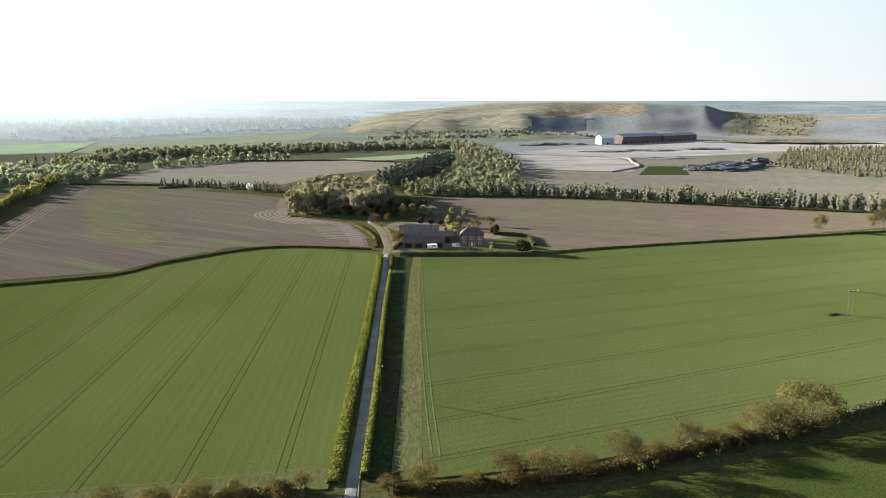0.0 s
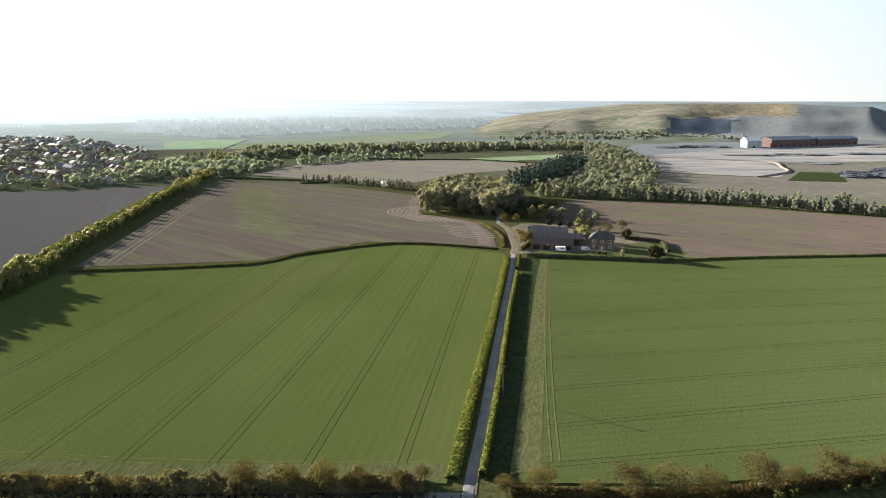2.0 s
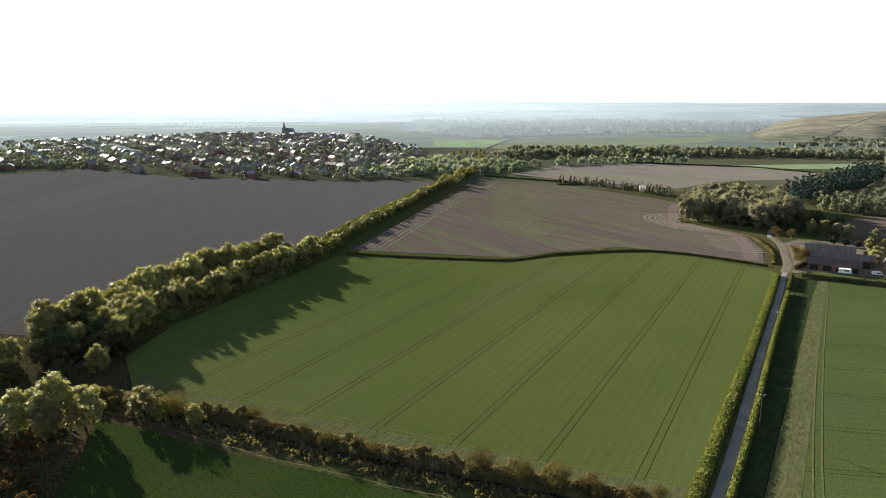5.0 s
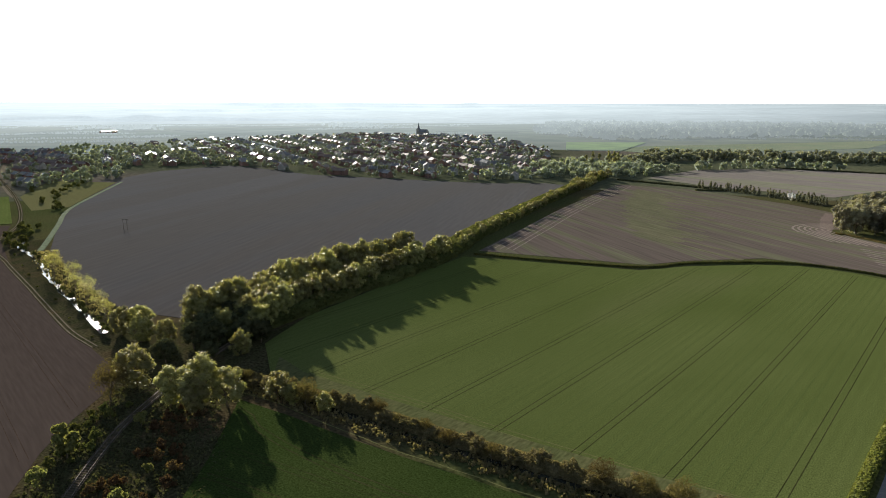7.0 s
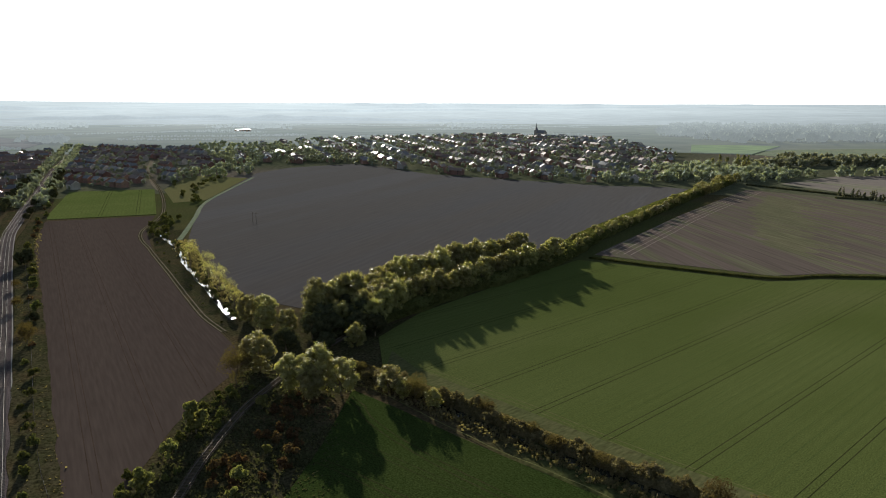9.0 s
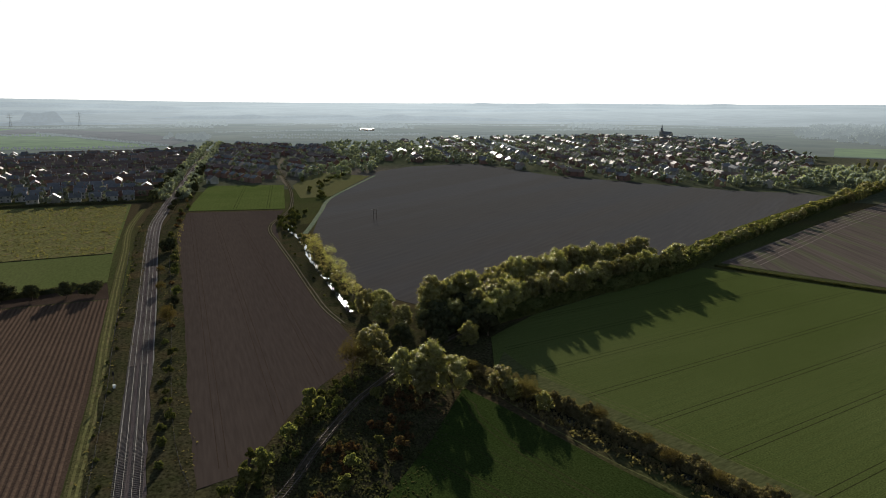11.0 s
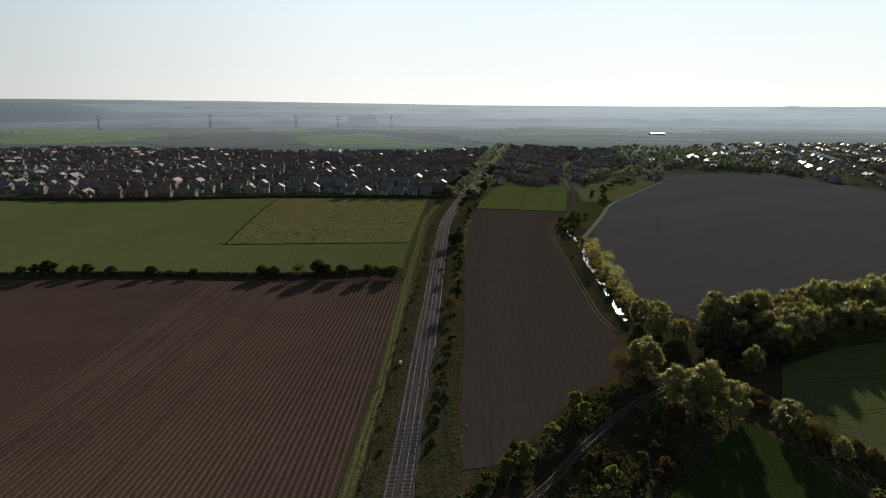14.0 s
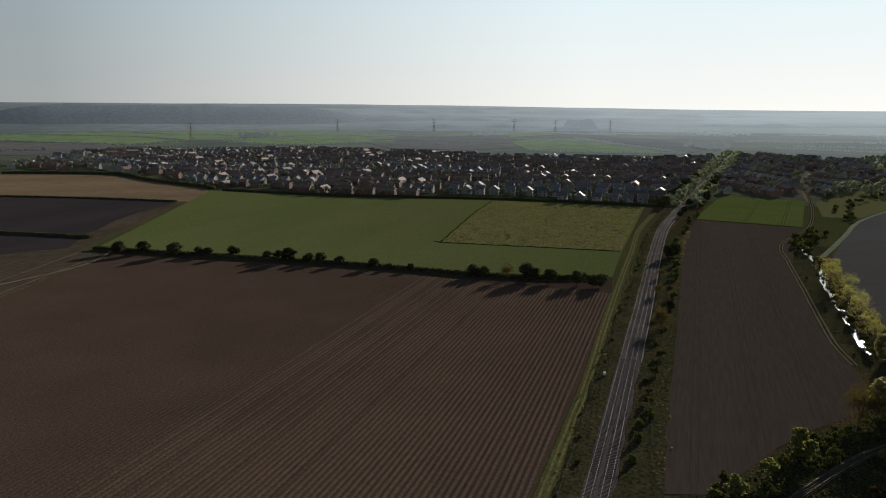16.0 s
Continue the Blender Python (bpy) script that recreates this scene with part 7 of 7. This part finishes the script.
def signal_post(x, y):
    home = tagged(new("signal_post"), "small white railway signal cabinet on a post", "signal", "railway signals")
    home.location = (x, y, 0)
    bm = bmesh.new()
    tube(bm, (0, 0, 0), (0, 0, 5.0), 0.08, 0.07, 8)
    part("post", bm, M["steel"], home)
    part("head", boxed(-0.3, 0.3, -0.25, 0.25, 4.2, 5.2, 0.03), M["rubber"], home)
    part("cabinet", boxed(-0.5, 0.5, -0.35, 0.35, 0, 1.4, 0.04), M["white_paint"], home)


signal_post(-202, 6.5)


def pylon(x, y, h):
    """A lattice transmission tower with three pairs of arms."""
    home = tagged(new("pylon"), "grey steel lattice transmission tower", "pylon", "transmission towers")
    home.location = (x, y, 0)
    bm = bmesh.new()
    w = h * 0.09
    for sx in (-1, 1):
        for sy in (-1, 1):
            tube(bm, (sx * w, sy * w, 0), (sx * w * 0.2, sy * w * 0.2, h * 0.62), 0.35, 0.3, 4)
            tube(bm, (sx * w * 0.2, sy * w * 0.2, h * 0.62), (0, 0, h), 0.3, 0.2, 4)
    for k in range(6):
        f0, f1 = 1 - 0.8 * k / 6, 1 - 0.8 * (k + 1) / 6
        for s in (-1, 1):
            tube(bm, (-w * f0, s * w * f0, h * 0.62 * k / 6), (w * f1, s * w * f1, h * 0.62 * (k + 1) / 6), 0.2, 0.2, 4)
            tube(bm, (s * w * f0, -w * f0, h * 0.62 * k / 6), (s * w * f1, w * f1, h * 0.62 * (k + 1) / 6), 0.2, 0.2, 4)
    part("tower", bm, M["concrete"], home)
    for z, a in ((0.66, 0.2), (0.78, 0.24), (0.9, 0.17)):
        for s in (-1, 1):
            bm = bmesh.new()
            tube(bm, (0, 0, h * z), (0, s * h * a, h * z), 0.45, 0.15, 4)
            part("arm", bm, M["concrete"], home)


for x, y, h in [(-2330, -870, 48), (-2480, -560, 48), (-2560, -280, 46), (-1590, -980, 46), (-2600, 60, 44), (-2520, -130, 44)]:
    pylon(x, y, h)


# ---- farm ----
def hip_roof(w, d, z, rise, over=0.4):
    """A four-sided pitched roof with a short ridge along x and a soffit below."""
    bm = bmesh.new()
    x, y, rx = w / 2 + over, d / 2 + over, (w - d) / 2 + 0.8
    lo = [bm.verts.new(p) for p in ((-x, -y, z - 0.1), (x, -y, z - 0.1), (x, y, z - 0.1), (-x, y, z - 0.1))]
    up = [bm.verts.new((v.co.x, v.co.y, z + 0.1)) for v in lo]
    a, b = bm.verts.new((-rx, 0, z + rise)), bm.verts.new((rx, 0, z + rise))
    bm.faces.new(lo[::-1])
    for i in range(4):
        bm.faces.new((lo[i], lo[(i + 1) % 4], up[(i + 1) % 4], up[i]))
    bm.faces.new((up[0], up[1], b, a))
    bm.faces.new((up[1], up[2], b))
    bm.faces.new((up[2], up[3], a, b))
    bm.faces.new((up[3], up[0], a))
    return bm


def farmhouse(x, y, turn):
    home = tagged(new("farmhouse"), "two-storey red brick farmhouse with a slate roof and chimneys", "house")
    home.matrix_world = Matrix.Translation((x, y, 0)) @ Matrix.Rotation(radians(turn), 4, "Z")
    w, d, z, rise = 12.6, 9.5, 6.0, 3.6
    part("wall", boxed(-w / 2, w / 2, -d / 2, d / 2, -0.2, z + 0.1), M["brick"], home)
    part("roof", hip_roof(w, d, z, rise), M["barn_roof"], home)
    for cx in (-w * 0.12, w * 0.2):
        c = part("chimney", boxed(-0.55, 0.55, -0.45, 0.45, z + rise - 1.0, z + rise + 1.6, 0.03), M["brick"], home, "brick chimney stack")
        c.location = (cx, 0, 0)
        for k in (-0.25, 0.25):
            bm = bmesh.new()
            tube(bm, (k, 0, z + rise + 1.6), (k, 0, z + rise + 2.1), 0.16, 0.13, 8)
            part("chimney_pot", bm, M["tile"], c)
    for fx in (-4.3, 0, 4.3):
        for fz in (0.9, 3.7):
            if fx == 0 and fz < 1:
                continue
            win = part("window", boxed(-0.75, 0.75, -0.1, 0.1, 0, 1.6, 0.01), M["white_paint"], home, "white-framed sash window")
            win.location = (fx, -d / 2 - 0.04, fz)
            for px in (-0.35, 0.35):
                for pz in (0.1, 0.85):
                    part("pane", boxed(px - 0.29, px + 0.29, -0.13, -0.11, pz, pz + 0.65), M["glass"], win)
            part("sill", boxed(-0.9, 0.9, -0.22, 0.0, -0.14, -0.02), M["concrete"], win)
    porch = part("porch", boxed(-1.5, 1.5, -1.3, 0, 2.4, 2.6, 0.02), M["slate"], home)
    porch.location = (0, -d / 2, 0)
    for s in (-1.35, 1.35):
        part("post", boxed(s - 0.08, s + 0.08, -1.2, -1.04, 0, 2.4), M["white_paint"], porch)
    part("door", boxed(-0.5, 0.5, -0.08, 0.05, 0, 2.1, 0.02), M["white_paint"], home).location = (0, -d / 2 - 0.02, 0)


farmhouse(16, 377, -3)
shed_building(-10.5, 371, 3, 22, 7, 3.0, 2.4, M["brick"], M["tile"], "low brick farm range with a red tiled roof", 4)
shed_building(-8, 385, 4, 27, 9, 3.8, 2.0, M["timber"], M["barn_roof"], "open timber barn with a grey sheet roof", 4)
shed_building(-14, 401, 4, 22, 12, 4.0, 2.4, M["timber"], M["barn_roof"], "large farm barn with a grey sheeted roof", 3)
shed_building(-52, 512, 20, 9, 8, 4.4, 2.8, M["timber"], M["slate"], "black and white cottage at the wood edge", 1, "cottage")


def vehicle(x, y, turn, w, l, h, label, name, nose):
    home = tagged(new(name), label, "vehicle", "farmyard vehicles")
    home.matrix_world = Matrix.Translation((x, y, 0.14)) @ Matrix.Rotation(radians(turn), 4, "Z")
    bm = boxed(-l / 2, l / 2, -w / 2, w / 2, 0.35, h, 0.12)
    for v in bm.verts:
        if v.co.x > l / 2 - nose and v.co.z > h * 0.6:
            v.co.x -= nose * 0.8
    part("body", bm, M["white_paint"], home)
    for s in (-1, 1):
        part("window", boxed(-l * 0.05, l * 0.28, -0.02, 0.02, h * 0.58, h * 0.85), M["glass"], home).location = (0, s * (w / 2 + 0.01), 0)
        for fx in (-0.32, 0.32):
            bm = bmesh.new()
            tube(bm, (fx * l, s * (w / 2 - 0.2), 0.33), (fx * l, s * (w / 2 + 0.02), 0.33), 0.33, 0.33, 14)
            wheel = part("wheel", bm, M["rubber"], home)
            bm = bmesh.new()
            tube(bm, (fx * l, s * (w / 2 + 0.02), 0.33), (fx * l, s * (w / 2 + 0.04), 0.33), 0.18, 0.18, 10)
            part("rim", bm, M["steel"], wheel)


vehicle(-5.5, 364.5, 4, 2.2, 5.4, 2.5, "white touring caravan parked by the barn", "caravan", 0.4)
vehicle(7.3, 369, 8, 1.9, 4.6, 1.9, "white delivery van parked by the farmhouse", "van", 1.2)
rng = random.Random(33)
# dark crowns behind the farm also stand in for the round wood's shadow
for x, y, s in [(31, 404, 0.95), (40.5, 352, 1.15), (43.5, 353, 0.9), (-40, 470, 1.2), (-34, 466, 1.1), (-30, 480, 1.3), (-24, 490, 1.3), (-36, 492, 1.4), (-18, 478, 1.1), (-28, 505, 1.4), (-14, 500, 1.2), (-2, 436, 0.6), (-8, 438, 0.6), (-14, 440, 0.7)]:
    plant(DARKTREE, rng, x, y, s, "dense dark evergreen garden tree", group="farm trees")
for x, y, s, k in [(-26, 372, 0.6, OLIVE), (-25, 380, 0.7, OLIVE), (-24, 388, 0.6, OLIVE), (6.5, 393, 0.72, BROAD), (3, 400, 0.5, BROAD), (4, 431, 0.55, BROAD), (10, 430, 0.5, BROAD), (-20, 464, 0.75, BROAD), (-14, 466, 0.7, OAK), (-27, 464, 0.7, BROAD), (-8, 468, 0.6, OAK), (-43, 437, 0.75, OLIVE), (-36, 446, 0.6, OLIVE), (-28.7, 393, 0.6, OLIVE), (26, 358, 0.3, BROAD), (20, 414, 0.85, OLIVE), (28, 366, 0.4, BUSH), (10, 361, 0.5, BUSH), (14, 361, 0.6, BUSH), (17, 361, 0.5, BUSH), (-10, 462, 0.9, MIDTREE), (5, 466, 1.0, MIDTREE), (15, 470, 0.9, MIDTREE), (-25, 470, 0.8, DARKTREE), (-14, 455, 0.7, DARKTREE), (4, 452, 0.6, DARKTREE)]:
    plant(k, rng, x, y, s, "farmyard tree or shrub in spring leaf", group="farm trees")
hedge([(50, 372), (48, 398), (30, 405)], 2.0, 1.8, M["leaf_dark"], "dark garden hedge round the lawn", 20, 0.3, 41)
hedge([(-26, 362), (-23, 385), (-33, 415)], 2.0, 1.6, M["leaf_olive"], "ragged brown hedge beside the yard track", 24, 0.3, 42)

rng = random.Random(51)
wood("town_west_wood", scatter([(-752, 478), (-850, 425), (-950, 470), (-1180, 520), (-1100, 640), (-900, 560)], 150, rng, 7), rng, 5, 11, 3.4, M["leaf_far_haze"], "hazy trees and gardens at the edge of the town", 10)
